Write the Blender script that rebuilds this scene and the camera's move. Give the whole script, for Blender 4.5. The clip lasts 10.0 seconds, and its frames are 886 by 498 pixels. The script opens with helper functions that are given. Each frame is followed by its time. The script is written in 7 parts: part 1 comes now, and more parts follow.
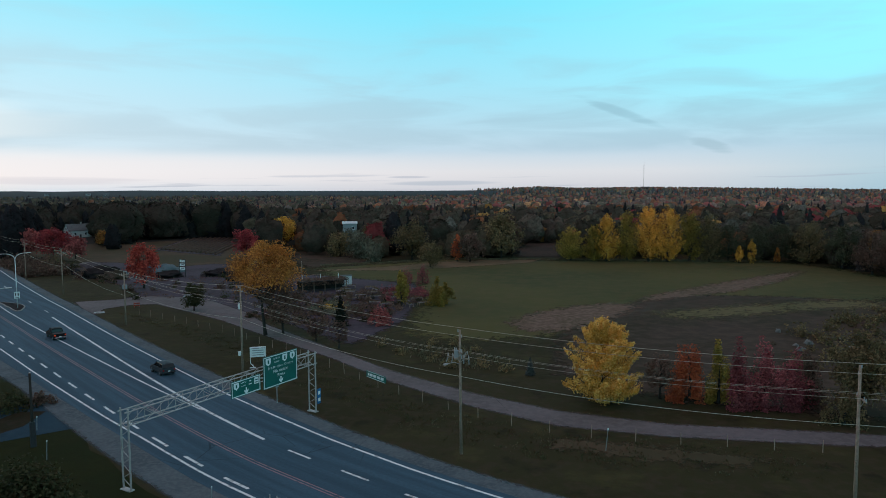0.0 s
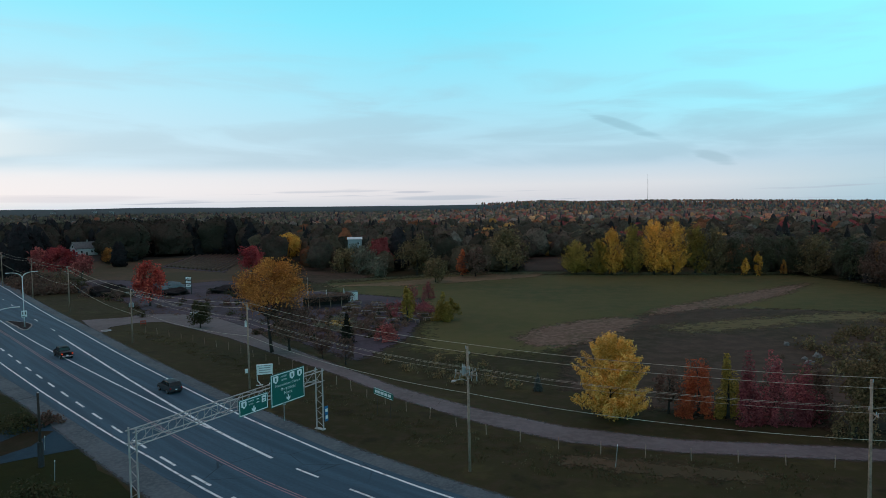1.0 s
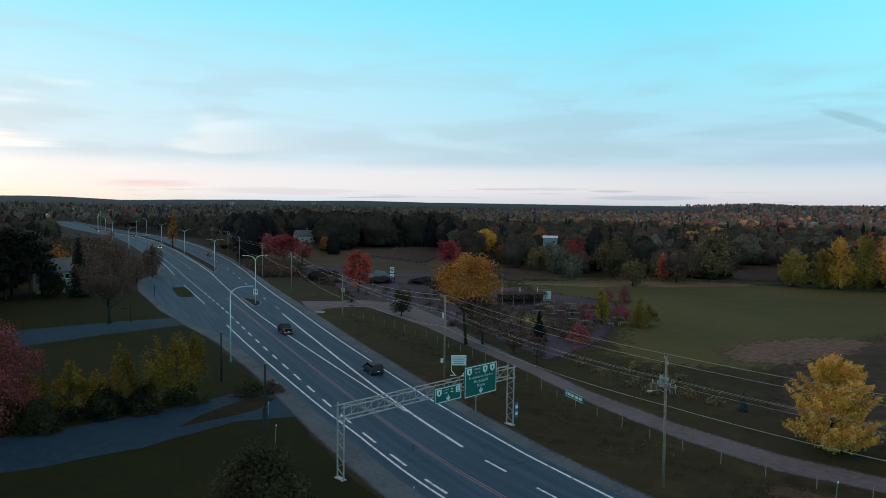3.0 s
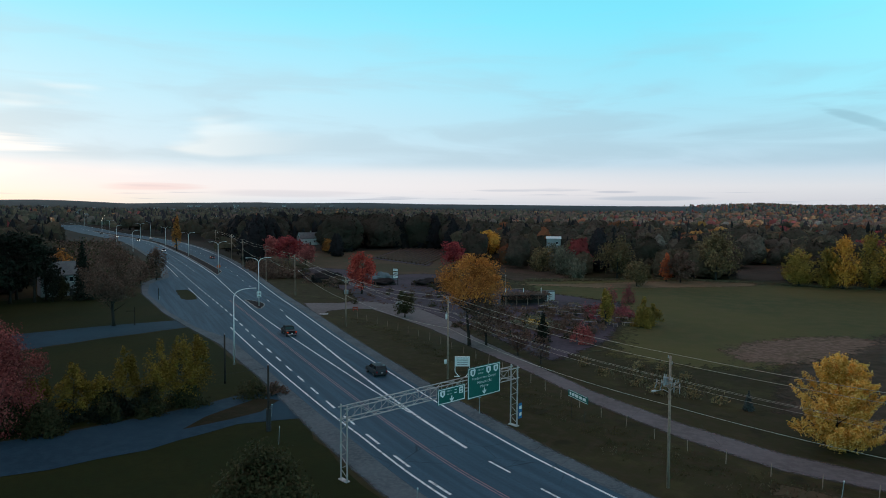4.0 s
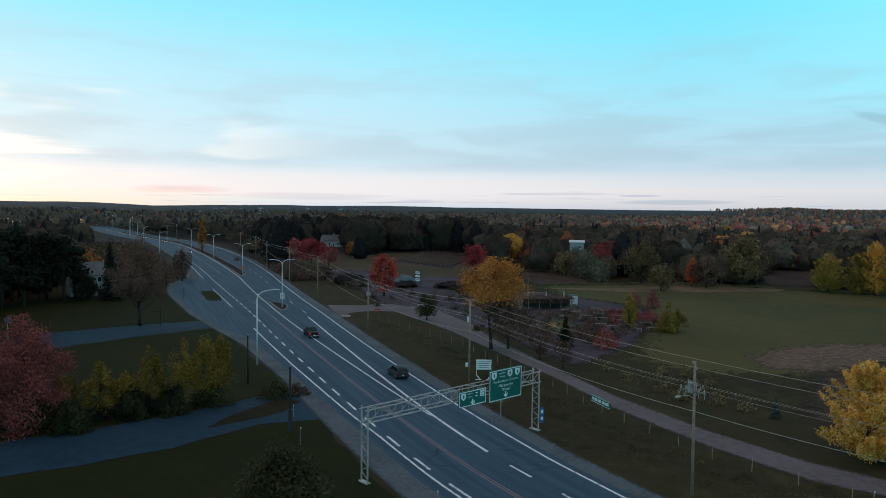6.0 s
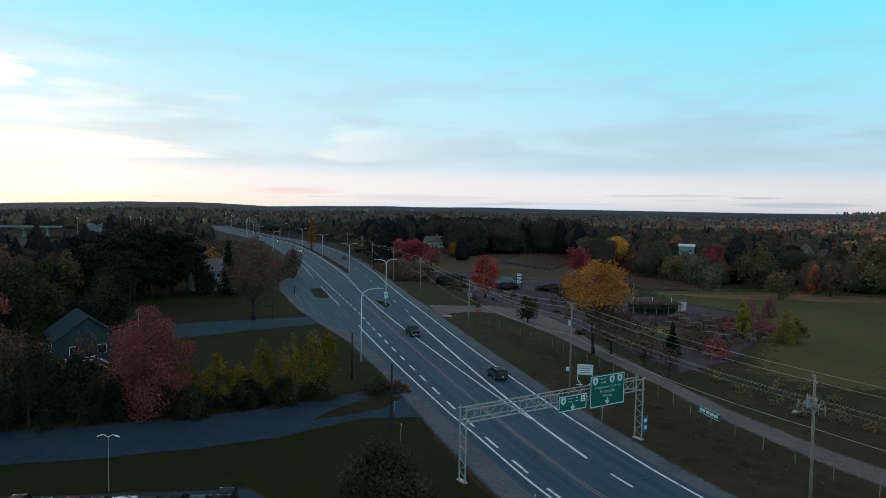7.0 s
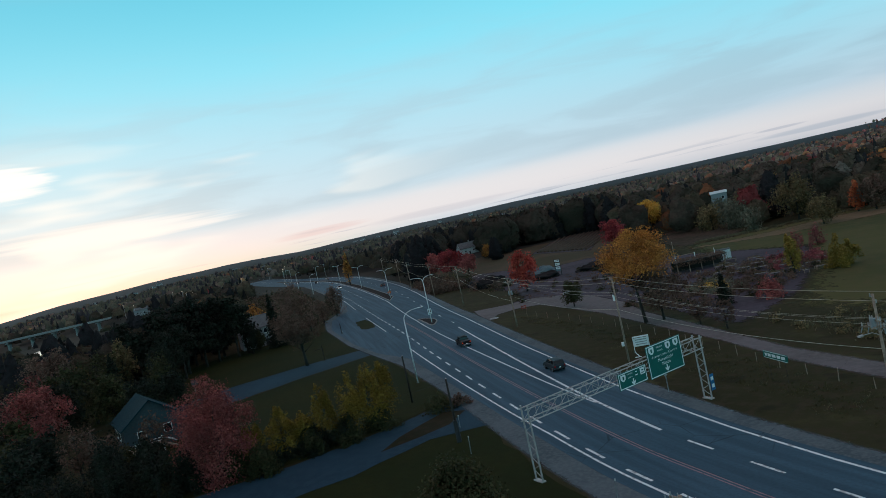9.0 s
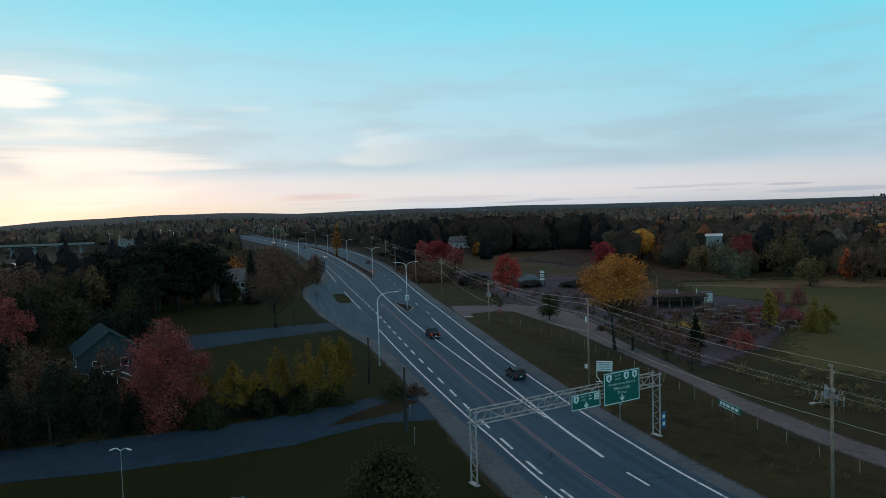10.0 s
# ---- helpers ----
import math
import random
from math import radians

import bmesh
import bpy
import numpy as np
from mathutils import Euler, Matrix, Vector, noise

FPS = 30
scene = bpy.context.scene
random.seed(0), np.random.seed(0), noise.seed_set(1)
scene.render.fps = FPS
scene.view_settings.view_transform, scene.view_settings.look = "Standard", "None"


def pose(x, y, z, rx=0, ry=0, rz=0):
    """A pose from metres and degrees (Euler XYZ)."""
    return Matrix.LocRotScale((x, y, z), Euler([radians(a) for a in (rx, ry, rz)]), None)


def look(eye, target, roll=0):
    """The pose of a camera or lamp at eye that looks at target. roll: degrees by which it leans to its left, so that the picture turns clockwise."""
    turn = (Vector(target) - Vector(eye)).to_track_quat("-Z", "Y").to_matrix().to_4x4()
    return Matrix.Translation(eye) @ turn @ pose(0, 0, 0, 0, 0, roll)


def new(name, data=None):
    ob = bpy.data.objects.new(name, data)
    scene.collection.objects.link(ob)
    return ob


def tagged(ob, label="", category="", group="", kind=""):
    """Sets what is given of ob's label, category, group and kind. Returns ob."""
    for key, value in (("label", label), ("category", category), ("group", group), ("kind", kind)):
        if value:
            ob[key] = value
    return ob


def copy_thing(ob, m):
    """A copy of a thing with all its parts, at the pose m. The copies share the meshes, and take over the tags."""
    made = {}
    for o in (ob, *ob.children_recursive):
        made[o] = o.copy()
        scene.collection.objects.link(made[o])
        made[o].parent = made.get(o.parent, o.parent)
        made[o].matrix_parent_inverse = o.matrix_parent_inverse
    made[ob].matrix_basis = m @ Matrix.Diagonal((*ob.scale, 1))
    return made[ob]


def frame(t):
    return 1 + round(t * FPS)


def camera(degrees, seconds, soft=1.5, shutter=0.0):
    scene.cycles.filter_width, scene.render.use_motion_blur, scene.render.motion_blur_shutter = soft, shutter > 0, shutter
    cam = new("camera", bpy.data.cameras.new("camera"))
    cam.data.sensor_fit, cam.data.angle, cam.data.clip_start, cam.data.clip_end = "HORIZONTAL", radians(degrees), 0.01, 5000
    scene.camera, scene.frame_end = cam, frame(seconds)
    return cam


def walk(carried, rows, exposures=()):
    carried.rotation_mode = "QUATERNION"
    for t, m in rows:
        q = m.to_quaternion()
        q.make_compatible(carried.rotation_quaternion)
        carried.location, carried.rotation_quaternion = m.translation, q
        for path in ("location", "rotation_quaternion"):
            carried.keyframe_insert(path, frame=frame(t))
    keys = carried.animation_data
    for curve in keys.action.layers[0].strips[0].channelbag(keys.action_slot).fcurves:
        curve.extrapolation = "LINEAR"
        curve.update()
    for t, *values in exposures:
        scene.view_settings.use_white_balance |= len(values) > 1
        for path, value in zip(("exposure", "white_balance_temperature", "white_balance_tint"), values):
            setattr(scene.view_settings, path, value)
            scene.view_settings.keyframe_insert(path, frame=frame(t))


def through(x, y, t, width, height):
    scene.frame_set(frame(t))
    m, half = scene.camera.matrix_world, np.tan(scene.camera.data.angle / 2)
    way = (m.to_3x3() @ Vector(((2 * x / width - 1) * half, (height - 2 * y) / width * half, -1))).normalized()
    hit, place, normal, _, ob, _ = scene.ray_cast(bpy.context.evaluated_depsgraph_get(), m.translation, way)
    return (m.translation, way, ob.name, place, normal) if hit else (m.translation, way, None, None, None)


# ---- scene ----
cam = camera(66.2, 10.0, soft=0.5)


def at(t, x, y, z, yaw, pitch, roll):
    return t, pose(x, y, z, 90 + pitch, 0, yaw) @ pose(0, 0, 0, 0, 0, roll)


PATH = [
    at(0.0, -0.01, -0.34, 25.30, 12.02, -4.65, -0.32),
    at(0.5, -0.09, -0.33, 25.39, 12.31, -3.04, 0.07),
    at(1.0, -0.21, -0.43, 25.50, 12.39, -3.43, -0.84),
    at(1.5, -0.30, -0.53, 25.58, 12.56, -2.79, 0.27),
    at(2.0, -0.43, -0.68, 25.64, 12.72, -3.23, -0.41),
    at(2.2, -0.50, -0.72, 25.65, 13.74, -2.79, -0.05),
    at(2.5, -0.54, -0.76, 25.65, 19.96, -3.33, 1.24),
    at(2.7, -0.51, -0.74, 25.65, 23.95, -3.34, 1.43),
    at(3.0, -0.48, -0.69, 25.65, 28.68, -3.59, 0.77),
    at(4.5, -0.44, -0.47, 25.51, 29.12, -3.41, 0.17),
    at(5.0, -0.44, -0.41, 25.51, 29.51, -3.55, -0.39),
    at(6.3, -0.45, -0.36, 25.43, 31.33, -3.21, 1.10),
    at(6.5, -0.45, -0.36, 25.43, 31.71, -3.31, 1.20),
    at(6.8, -0.33, -0.35, 25.42, 35.21, -3.06, 1.00),
    at(7.0, -0.26, -0.36, 25.40, 39.52, -3.18, 0.97),
    at(7.5, -0.21, -0.31, 25.46, 40.52, -3.07, -0.36),
    at(8.0, -0.26, -0.22, 25.41, 42.23, -2.77, 0.24),
    at(8.2, -0.28, -0.17, 25.38, 42.33, -3.06, -1.74),
    at(8.3, -0.27, -0.13, 25.35, 42.44, -2.97, -7.83),
    at(8.4, -0.25, -0.07, 25.34, 42.64, -3.21, -11.83),
    at(8.5, -0.20, 0.03, 25.33, 42.93, -3.47, -15.07),
    at(8.7, -0.03, 0.28, 25.35, 42.78, -2.83, -18.57),
    at(9.0, 0.36, 0.78, 25.41, 42.42, -2.23, -12.55),
    at(9.2, 0.60, 1.03, 25.42, 42.08, -2.24, -1.48),
    at(9.3, 0.70, 1.13, 25.42, 42.02, -2.61, 2.55),
    at(9.4, 0.79, 1.22, 25.43, 42.08, -2.94, 4.16),
    at(9.5, 0.86, 1.31, 25.44, 42.15, -3.17, 4.62),
    at(9.7, 1.02, 1.48, 25.45, 42.15, -3.74, 4.04),
    at(10.0, 1.20, 1.71, 25.45, 41.92, -3.13, -1.59),
]
walk(cam, PATH, [(0.0, -0.04), (6.5, -0.02), (8.0, -0.08), (9.0, -0.16), (9.3, -0.27), (9.6, -0.29), (10.0, -0.25)])

# ---- world and sun: dusk after sunset, thin cloud, glow low in the west ----
SUN_AZ = 74.0      # degrees to the left of +y
SUN_EL = 3.0
world = bpy.data.worlds.new("dusk_sky")
scene.world = world
world.use_nodes = True


class Nodes:
    """A small writer for node trees."""

    def __init__(self, tree):
        self.t = tree
        tree.nodes.clear()

    def n(self, kind, operation=""):
        node = self.t.nodes.new(kind)
        if operation:
            node.operation = operation
        return node

    def put(self, socket, value):
        if isinstance(value, bpy.types.NodeSocket):
            self.t.links.new(value, socket)
        elif isinstance(value, (tuple, list)) and len(value) == 3 and socket.type == "RGBA":
            socket.default_value = (*value, 1)
        else:
            socket.default_value = value

    def math(self, op, a, b=0.0, c=0.0, clamp=False):
        m = self.n("ShaderNodeMath", op)
        m.use_clamp = clamp
        for i, v in enumerate((a, b, c)):
            self.put(m.inputs[i], v)
        return m.outputs[0]

    def vmath(self, op, a, b=(0, 0, 0)):
        m = self.n("ShaderNodeVectorMath", op)
        self.put(m.inputs[0], a)
        self.put(m.inputs[1], b)
        return m.outputs["Value"] if op in ("LENGTH", "DOT_PRODUCT") else m.outputs["Vector"]

    def step(self, v, lo, hi, out0=0.0, out1=1.0):
        m = self.n("ShaderNodeMapRange")
        m.interpolation_type = "SMOOTHSTEP"
        for i, x in enumerate((v, lo, hi, out0, out1)):
            self.put(m.inputs[i], x)
        return m.outputs[0]

    def mix(self, f, a, b, blend="MIX"):
        m = self.n("ShaderNodeMix")
        m.data_type, m.blend_type = "RGBA", blend
        self.put(m.inputs["Factor"], f)
        self.put(m.inputs[6], a)
        self.put(m.inputs[7], b)
        return m.outputs[2]

    def noise(self, vec, scale, detail=4.0, rough=0.55, distort=0.0):
        m = self.n("ShaderNodeTexNoise")
        if vec is not None:
            self.put(m.inputs["Vector"], vec)
        m.inputs["Scale"].default_value = scale
        m.inputs["Detail"].default_value = detail
        m.inputs["Roughness"].default_value = rough
        m.inputs["Distortion"].default_value = distort
        return m.outputs["Fac"]

    def ramp(self, v, stops):
        m = self.n("ShaderNodeValToRGB")
        e = m.color_ramp.elements
        while len(e) < len(stops):
            e.new(0.5)
        for el, (p, c) in zip(e, stops):
            el.position = p
            el.color = (*c, 1) if len(c) == 3 else c
        self.put(m.inputs[0], v)
        return m.outputs[0]


def build_sky():
    w = Nodes(world.node_tree)
    way = w.n("ShaderNodeTexCoord").outputs["Generated"]
    sep = w.n("ShaderNodeSeparateXYZ")
    w.put(sep.inputs[0], way)
    x, y, z = sep.outputs
    el = w.math("MULTIPLY", w.math("ARCSINE", z), 57.2958)
    azim = w.math("ARCTAN2", w.math("MULTIPLY", x, -1.0), y)          # left positive, radians
    # clear gradient by elevation, 0 to 60 degrees
    clear = w.ramp(w.math("DIVIDE", el, 60.0, clamp=True), [
        (0.0, (0.60, 0.62, 0.68)), (0.03, (0.72, 0.75, 0.80)), (0.06, (0.53, 0.70, 0.83)), (0.15, (0.37, 0.79, 0.96)),
        (0.25, (0.21, 0.82, 1.02)), (0.35, (0.165, 0.70, 0.90)), (0.52, (0.32, 0.41, 0.50)), (0.75, (0.45, 0.36, 0.45)), (1.0, (0.52, 0.375, 0.465))])
    toward = w.math("COSINE", w.math("SUBTRACT", azim, radians(SUN_AZ)))
    clear = w.mix(w.math("MULTIPLY", w.math("MULTIPLY", w.step(toward, 0.5, -0.1), w.step(el, 3.0, 10.0)), w.math("MULTIPLY", w.step(el, 40.0, 24.0), 0.75)), clear, (0.32, 1.0, 1.14))
    # the west is brighter and warm near the horizon
    toward = w.math("COSINE", w.math("SUBTRACT", azim, radians(SUN_AZ)))
    glow = w.math("MULTIPLY", w.step(toward, 0.45, 1.0), w.step(el, 22.0, 3.0))
    sky = w.mix(w.math("MULTIPLY", glow, 0.55), clear, (0.73, 0.91, 1.02))
    low = w.math("MULTIPLY", w.step(toward, 0.84, 0.99), w.step(el, 2.4, 0.5))
    sky = w.mix(w.math("MULTIPLY", low, 0.5), sky, (1.0, 0.86, 0.58))
    pink = w.math("MULTIPLY", w.step(toward, 0.2, 0.9), w.math("MULTIPLY", w.step(el, 0.2, 1.4), w.step(el, 3.9, 2.4)))
    sky = w.mix(w.math("MULTIPLY", pink, 0.55), sky, (0.97, 0.88, 0.88))
    east = w.math("MULTIPLY", w.step(toward, 0.25, -0.3), w.step(el, 6.0, 1.0))
    sky = w.mix(w.math("MULTIPLY", east, 0.7), sky, (0.17, 0.54, 0.70))
    # flat streaks of cloud: long in azimuth, thin in elevation
    vec = w.n("ShaderNodeCombineXYZ")
    w.put(vec.inputs[0], w.math("MULTIPLY", azim, 2.6))
    w.put(vec.inputs[1], w.math("MULTIPLY", el, 0.27))
    puff = w.noise(vec.outputs[0], 1.7, 4.5, 0.52, 0.5)
    puff = w.math("ADD", puff, w.math("MULTIPLY", w.step(el, 9.0, 3.9), 0.10))
    deck = w.math("MULTIPLY", w.step(el, 2.9, 4.0), w.step(el, 19.0, 6.0))
    mask = w.math("MULTIPLY", w.step(puff, 0.43, 0.68), deck)
    shade = w.mix(w.step(toward, 0.2, 1.0), (0.33, 0.52, 0.64), (0.47, 0.61, 0.71))
    sky = w.mix(w.math("MULTIPLY", mask, 0.42), sky, shade)
    vec2 = w.n("ShaderNodeCombineXYZ")
    w.put(vec2.inputs[0], w.math("MULTIPLY", azim, 3.0))
    w.put(vec2.inputs[1], w.math("MULTIPLY", el, 1.6))
    wisp = w.noise(vec2.outputs[0], 1.3, 5.0, 0.55, 0.2)
    line = w.math("MULTIPLY", w.step(wisp, 0.56, 0.66), w.math("MULTIPLY", w.step(el, 0.1, 0.5), w.step(el, 2.0, 1.2)))
    sky = w.mix(w.math("MULTIPLY", line, 0.55), sky, (0.40, 0.47, 0.58))
    # white breaks in the cloud near where the sun went down
    brk = w.math("MULTIPLY", w.step(w.noise(vec.outputs[0], 1.1, 3.0, 0.5), 0.50, 0.62), w.math("MULTIPLY", w.step(toward, 0.80, 0.97), w.step(el, 14.0, 6.0)))
    sky = w.mix(w.math("MULTIPLY", brk, 0.6), sky, (1.05, 1.05, 1.02))
    # single clouds: (azimuth, elevation, half length, half height, slope, how much, colour)
    azd = w.math("MULTIPLY", azim, 57.2958)
    for ca_, ce_, ra_, re_, slope, amount, tint in ((-2.6, 6.4, 3.2, 0.42, 0.38, 0.42, (0.24, 0.44, 0.55)), (-9.5, 3.6, 1.6, 0.5, 0.3, 0.5, (0.33, 0.50, 0.60)), (12.0, 0.9, 4.5, 0.22, 0.0, 0.6, (0.42, 0.50, 0.60)), (15.0, 1.4, 1.8, 0.12, 0.0, 0.6, (0.45, 0.50, 0.60)),
                                                    (73.6, 9.3, 3.2, 1.3, 0.0, 1.0, (1.1, 1.1, 1.08)), (67.0, 4.6, 9.0, 0.9, 0.03, 0.8, (1.0, 1.0, 1.0)), (52.0, 1.5, 4.0, 0.35, 0.0, 0.55, (0.80, 0.62, 0.64)), (42.0, 1.1, 7.0, 0.3, 0.0, 0.45, (0.60, 0.62, 0.70))):
        da = w.math("SUBTRACT", azd, ca_)
        de = w.math("SUBTRACT", w.math("SUBTRACT", el, ce_), w.math("MULTIPLY", da, slope))
        d2 = w.math("ADD", w.math("POWER", w.math("ABSOLUTE", w.math("DIVIDE", da, ra_)), 2.0), w.math("POWER", w.math("ABSOLUTE", w.math("DIVIDE", de, re_)), 2.0))
        d2 = w.math("ADD", d2, w.math("MULTIPLY", w.math("SUBTRACT", wisp, 0.5), 2.2))
        sky = w.mix(w.math("MULTIPLY", w.step(d2, 1.25, 0.1), amount), sky, tint)
    real = w.n("ShaderNodeTexSky")
    real.sky_type, real.sun_disc, real.sun_elevation, real.sun_rotation = "NISHITA", False, radians(SUN_EL), radians(-SUN_AZ)
    a = w.n("ShaderNodeBackground")
    w.put(a.inputs[0], sky)
    a.inputs[1].default_value = 1.0
    b = w.n("ShaderNodeBackground")
    w.put(b.inputs[0], real.outputs[0])
    b.inputs[1].default_value = 0.0115
    both = w.n("ShaderNodeAddShader")
    w.put(both.inputs[0], a.outputs[0])
    w.put(both.inputs[1], b.outputs[0])
    out = w.n("ShaderNodeOutputWorld")
    w.put(out.inputs[0], both.outputs[0])


build_sky()
sun = new("sun", bpy.data.lights.new("sun", "SUN"))
sun.data.energy, sun.data.angle, sun.data.color = 0.35, radians(25), (1.0, 0.82, 0.62)
ca, sa = math.cos(radians(SUN_AZ)), math.sin(radians(SUN_AZ))
sun.matrix_world = look((-sa * 100, ca * 100, 100 * math.tan(radians(SUN_EL + 5))), (0, 0, 0))
scene.view_settings.exposure = 0.0

# ---- materials ----
def material(name, build, rough=0.8, metal=0.0, bump=0.0, bump_scale=8.0, coords="Position", spec=0.3, feather=False):
    """A principled material; build(nodes, coordinates) gives its base colour."""
    m = bpy.data.materials.new(name)
    m.use_nodes = True
    w = Nodes(m.node_tree)
    if coords == "Position":
        co = w.n("ShaderNodeNewGeometry").outputs["Position"]
    else:
        co = w.n("ShaderNodeTexCoord").outputs[coords]
    p = w.n("ShaderNodeBsdfPrincipled")
    w.put(p.inputs["Base Color"], build(w, co))
    p.inputs["Roughness"].default_value = rough
    p.inputs["Metallic"].default_value = metal
    p.inputs["Specular IOR Level"].default_value = spec
    if bump:
        b = w.n("ShaderNodeBump")
        b.inputs["Strength"].default_value = bump
        b.inputs["Distance"].default_value = 0.1
        w.put(b.inputs["Height"], w.noise(co, bump_scale, 5.0))
        w.put(p.inputs["Normal"], b.outputs[0])
    o = w.n("ShaderNodeOutputMaterial")
    if feather:                                    # the outline thins out into the ground below
        inner = w.n("ShaderNodeAttribute")
        inner.attribute_name = "inner"
        cover = w.math("ADD", inner.outputs["Fac"], w.math("MULTIPLY", w.math("SUBTRACT", w.noise(co, 0.55 * feather, 6.0, 0.7), 0.5), 1.5 if feather is True else 0.8))
        mx = w.n("ShaderNodeMixShader")
        w.put(mx.inputs[0], w.step(cover, 0.30 if feather is True else 0.15, 0.60 if feather is True else 0.75))
        w.put(mx.inputs[1], w.n("ShaderNodeBsdfTransparent").outputs[0])
        w.put(mx.inputs[2], p.outputs[0])
        w.put(o.inputs[0], mx.outputs[0])
    else:
        w.put(o.inputs[0], p.outputs[0])
    return m


def mottled(c1, c2, c3, big=0.05, small=1.5, lo=0.4, hi=0.6, amount=0.5):
    """Two colours in patches of 1/big metres, a third in grain of 1/small metres."""
    def build(w, co):
        base = w.mix(w.step(w.noise(co, big, 4.0), lo, hi), c1, c2)
        return w.mix(w.math("MULTIPLY", w.step(w.noise(co, small, 5.0, 0.65), 0.42, 0.62), amount), base, c3)
    return build


def plain(c, grain=6.0, spread=0.25, rough=0.6, metal=0.0, name="paint", coords="Object", spec=0.3):
    d = tuple(v * (1 - spread) for v in c)
    e = tuple(min(1.0, v * (1 + spread)) for v in c)
    return material(name, mottled(c, d, e, 0.8, grain, 0.4, 0.62, 0.5), rough, metal, coords=coords, spec=spec)


def leaves(name, dark, mid, light, through=0.25, patchy=0.22, vary=1.0, blot=0.6, stand=0.0):
    """Foliage: each leaf its own shade, patches of the crown a little apart from one another."""
    m = bpy.data.materials.new(name)
    m.use_nodes = True
    w = Nodes(m.node_tree)
    g = w.n("ShaderNodeNewGeometry")
    base = w.ramp(g.outputs["Random Per Island"], [(0.0, tuple(m_ + (d_ - m_) * vary for d_, m_ in zip(dark, mid))), (0.5, mid), (1.0, tuple(m_ + (l_ - m_) * vary for l_, m_ in zip(light, mid)))])
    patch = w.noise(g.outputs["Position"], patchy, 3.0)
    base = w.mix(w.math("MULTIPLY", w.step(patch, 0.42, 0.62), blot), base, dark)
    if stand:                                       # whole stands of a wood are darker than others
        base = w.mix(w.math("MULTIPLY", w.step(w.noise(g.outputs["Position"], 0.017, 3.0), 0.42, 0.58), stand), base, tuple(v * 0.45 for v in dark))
    tone = w.math("ADD", w.math("MULTIPLY", w.n("ShaderNodeObjectInfo").outputs["Random"], 0.35), 0.82)
    scaled = w.n("ShaderNodeVectorMath", "SCALE")
    w.put(scaled.inputs[0], base)
    w.put(scaled.inputs["Scale"], tone)
    p = w.n("ShaderNodeBsdfPrincipled")
    w.put(p.inputs["Base Color"], scaled.outputs[0])
    p.inputs["Roughness"].default_value = 0.75
    p.inputs["Specular IOR Level"].default_value = 0.12
    tr = w.n("ShaderNodeBsdfTranslucent")
    w.put(tr.inputs[0], scaled.outputs[0])
    mx = w.n("ShaderNodeMixShader")
    mx.inputs[0].default_value = through
    w.put(mx.inputs[1], p.outputs[0])
    w.put(mx.inputs[2], tr.outputs[0])
    o = w.n("ShaderNodeOutputMaterial")
    w.put(o.inputs[0], mx.outputs[0])
    return m


def asphalt(name, c, wear):
    """UV is metres along and across: streaks of wear run along the lane, cracks and patches across it."""
    def build(w, co):
        sep = w.n("ShaderNodeSeparateXYZ")
        w.put(sep.inputs[0], co)
        v = w.n("ShaderNodeCombineXYZ")
        w.put(v.inputs[0], w.math("MULTIPLY", sep.outputs[0], 0.018))
        w.put(v.inputs[1], w.math("MULTIPLY", sep.outputs[1], 0.55))
        long_ = w.noise(v.outputs[0], 1.6, 5.0)
        base = w.mix(w.step(long_, 0.36, 0.66), c, wear)
        grain = w.noise(co, 3.0, 5.0, 0.7)
        base = w.mix(w.math("MULTIPLY", w.step(grain, 0.4, 0.7), 0.35), base, tuple(x * 0.6 for x in c))
        crack = w.n("ShaderNodeTexVoronoi")
        crack.feature = "DISTANCE_TO_EDGE"
        w.put(crack.inputs["Vector"], co)
        crack.inputs["Scale"].default_value = 0.16
        crack.inputs["Randomness"].default_value = 1.0
        hair = w.math("MULTIPLY", w.step(crack.outputs["Distance"], 0.012, 0.004), w.step(w.noise(co, 0.05, 3.0), 0.48, 0.6))
        return w.mix(w.math("MULTIPLY", hair, 0.7), base, tuple(x * 0.35 for x in c))
    return material(name, build, 0.8, bump=0.15, bump_scale=6.0, coords="UV", spec=0.15)


def worn(name, paint, under, lo=0.34, hi=0.5):
    return material(name, lambda w, co: w.mix(w.step(w.noise(co, 1.3, 6.0, 0.7), lo, hi), under, paint), 0.7)


M_GRASS = material("rough_grass", mottled((0.0250, 0.0225, 0.0125), (0.0200, 0.0185, 0.0092), (0.0360, 0.0255, 0.0160), 0.035, 0.7), 0.95, bump=0.5, bump_scale=2.0, spec=0.05)
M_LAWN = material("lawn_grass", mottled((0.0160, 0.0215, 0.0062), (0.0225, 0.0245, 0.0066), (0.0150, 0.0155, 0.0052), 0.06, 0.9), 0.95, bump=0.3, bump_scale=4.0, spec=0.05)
F_FIELD = material("feathered_mown_field", mottled((0.082, 0.076, 0.028), (0.053, 0.059, 0.024), (0.096, 0.078, 0.036), 0.018, 0.25, 0.36, 0.64), 0.95, bump=0.3, bump_scale=1.5, spec=0.05, feather=True)
F_MEADOW = material("feathered_dull_meadow", mottled((0.060, 0.050, 0.028), (0.088, 0.060, 0.038), (0.050, 0.044, 0.026), 0.035, 0.4), 0.95, bump=0.4, bump_scale=1.2, spec=0.05, feather=True)
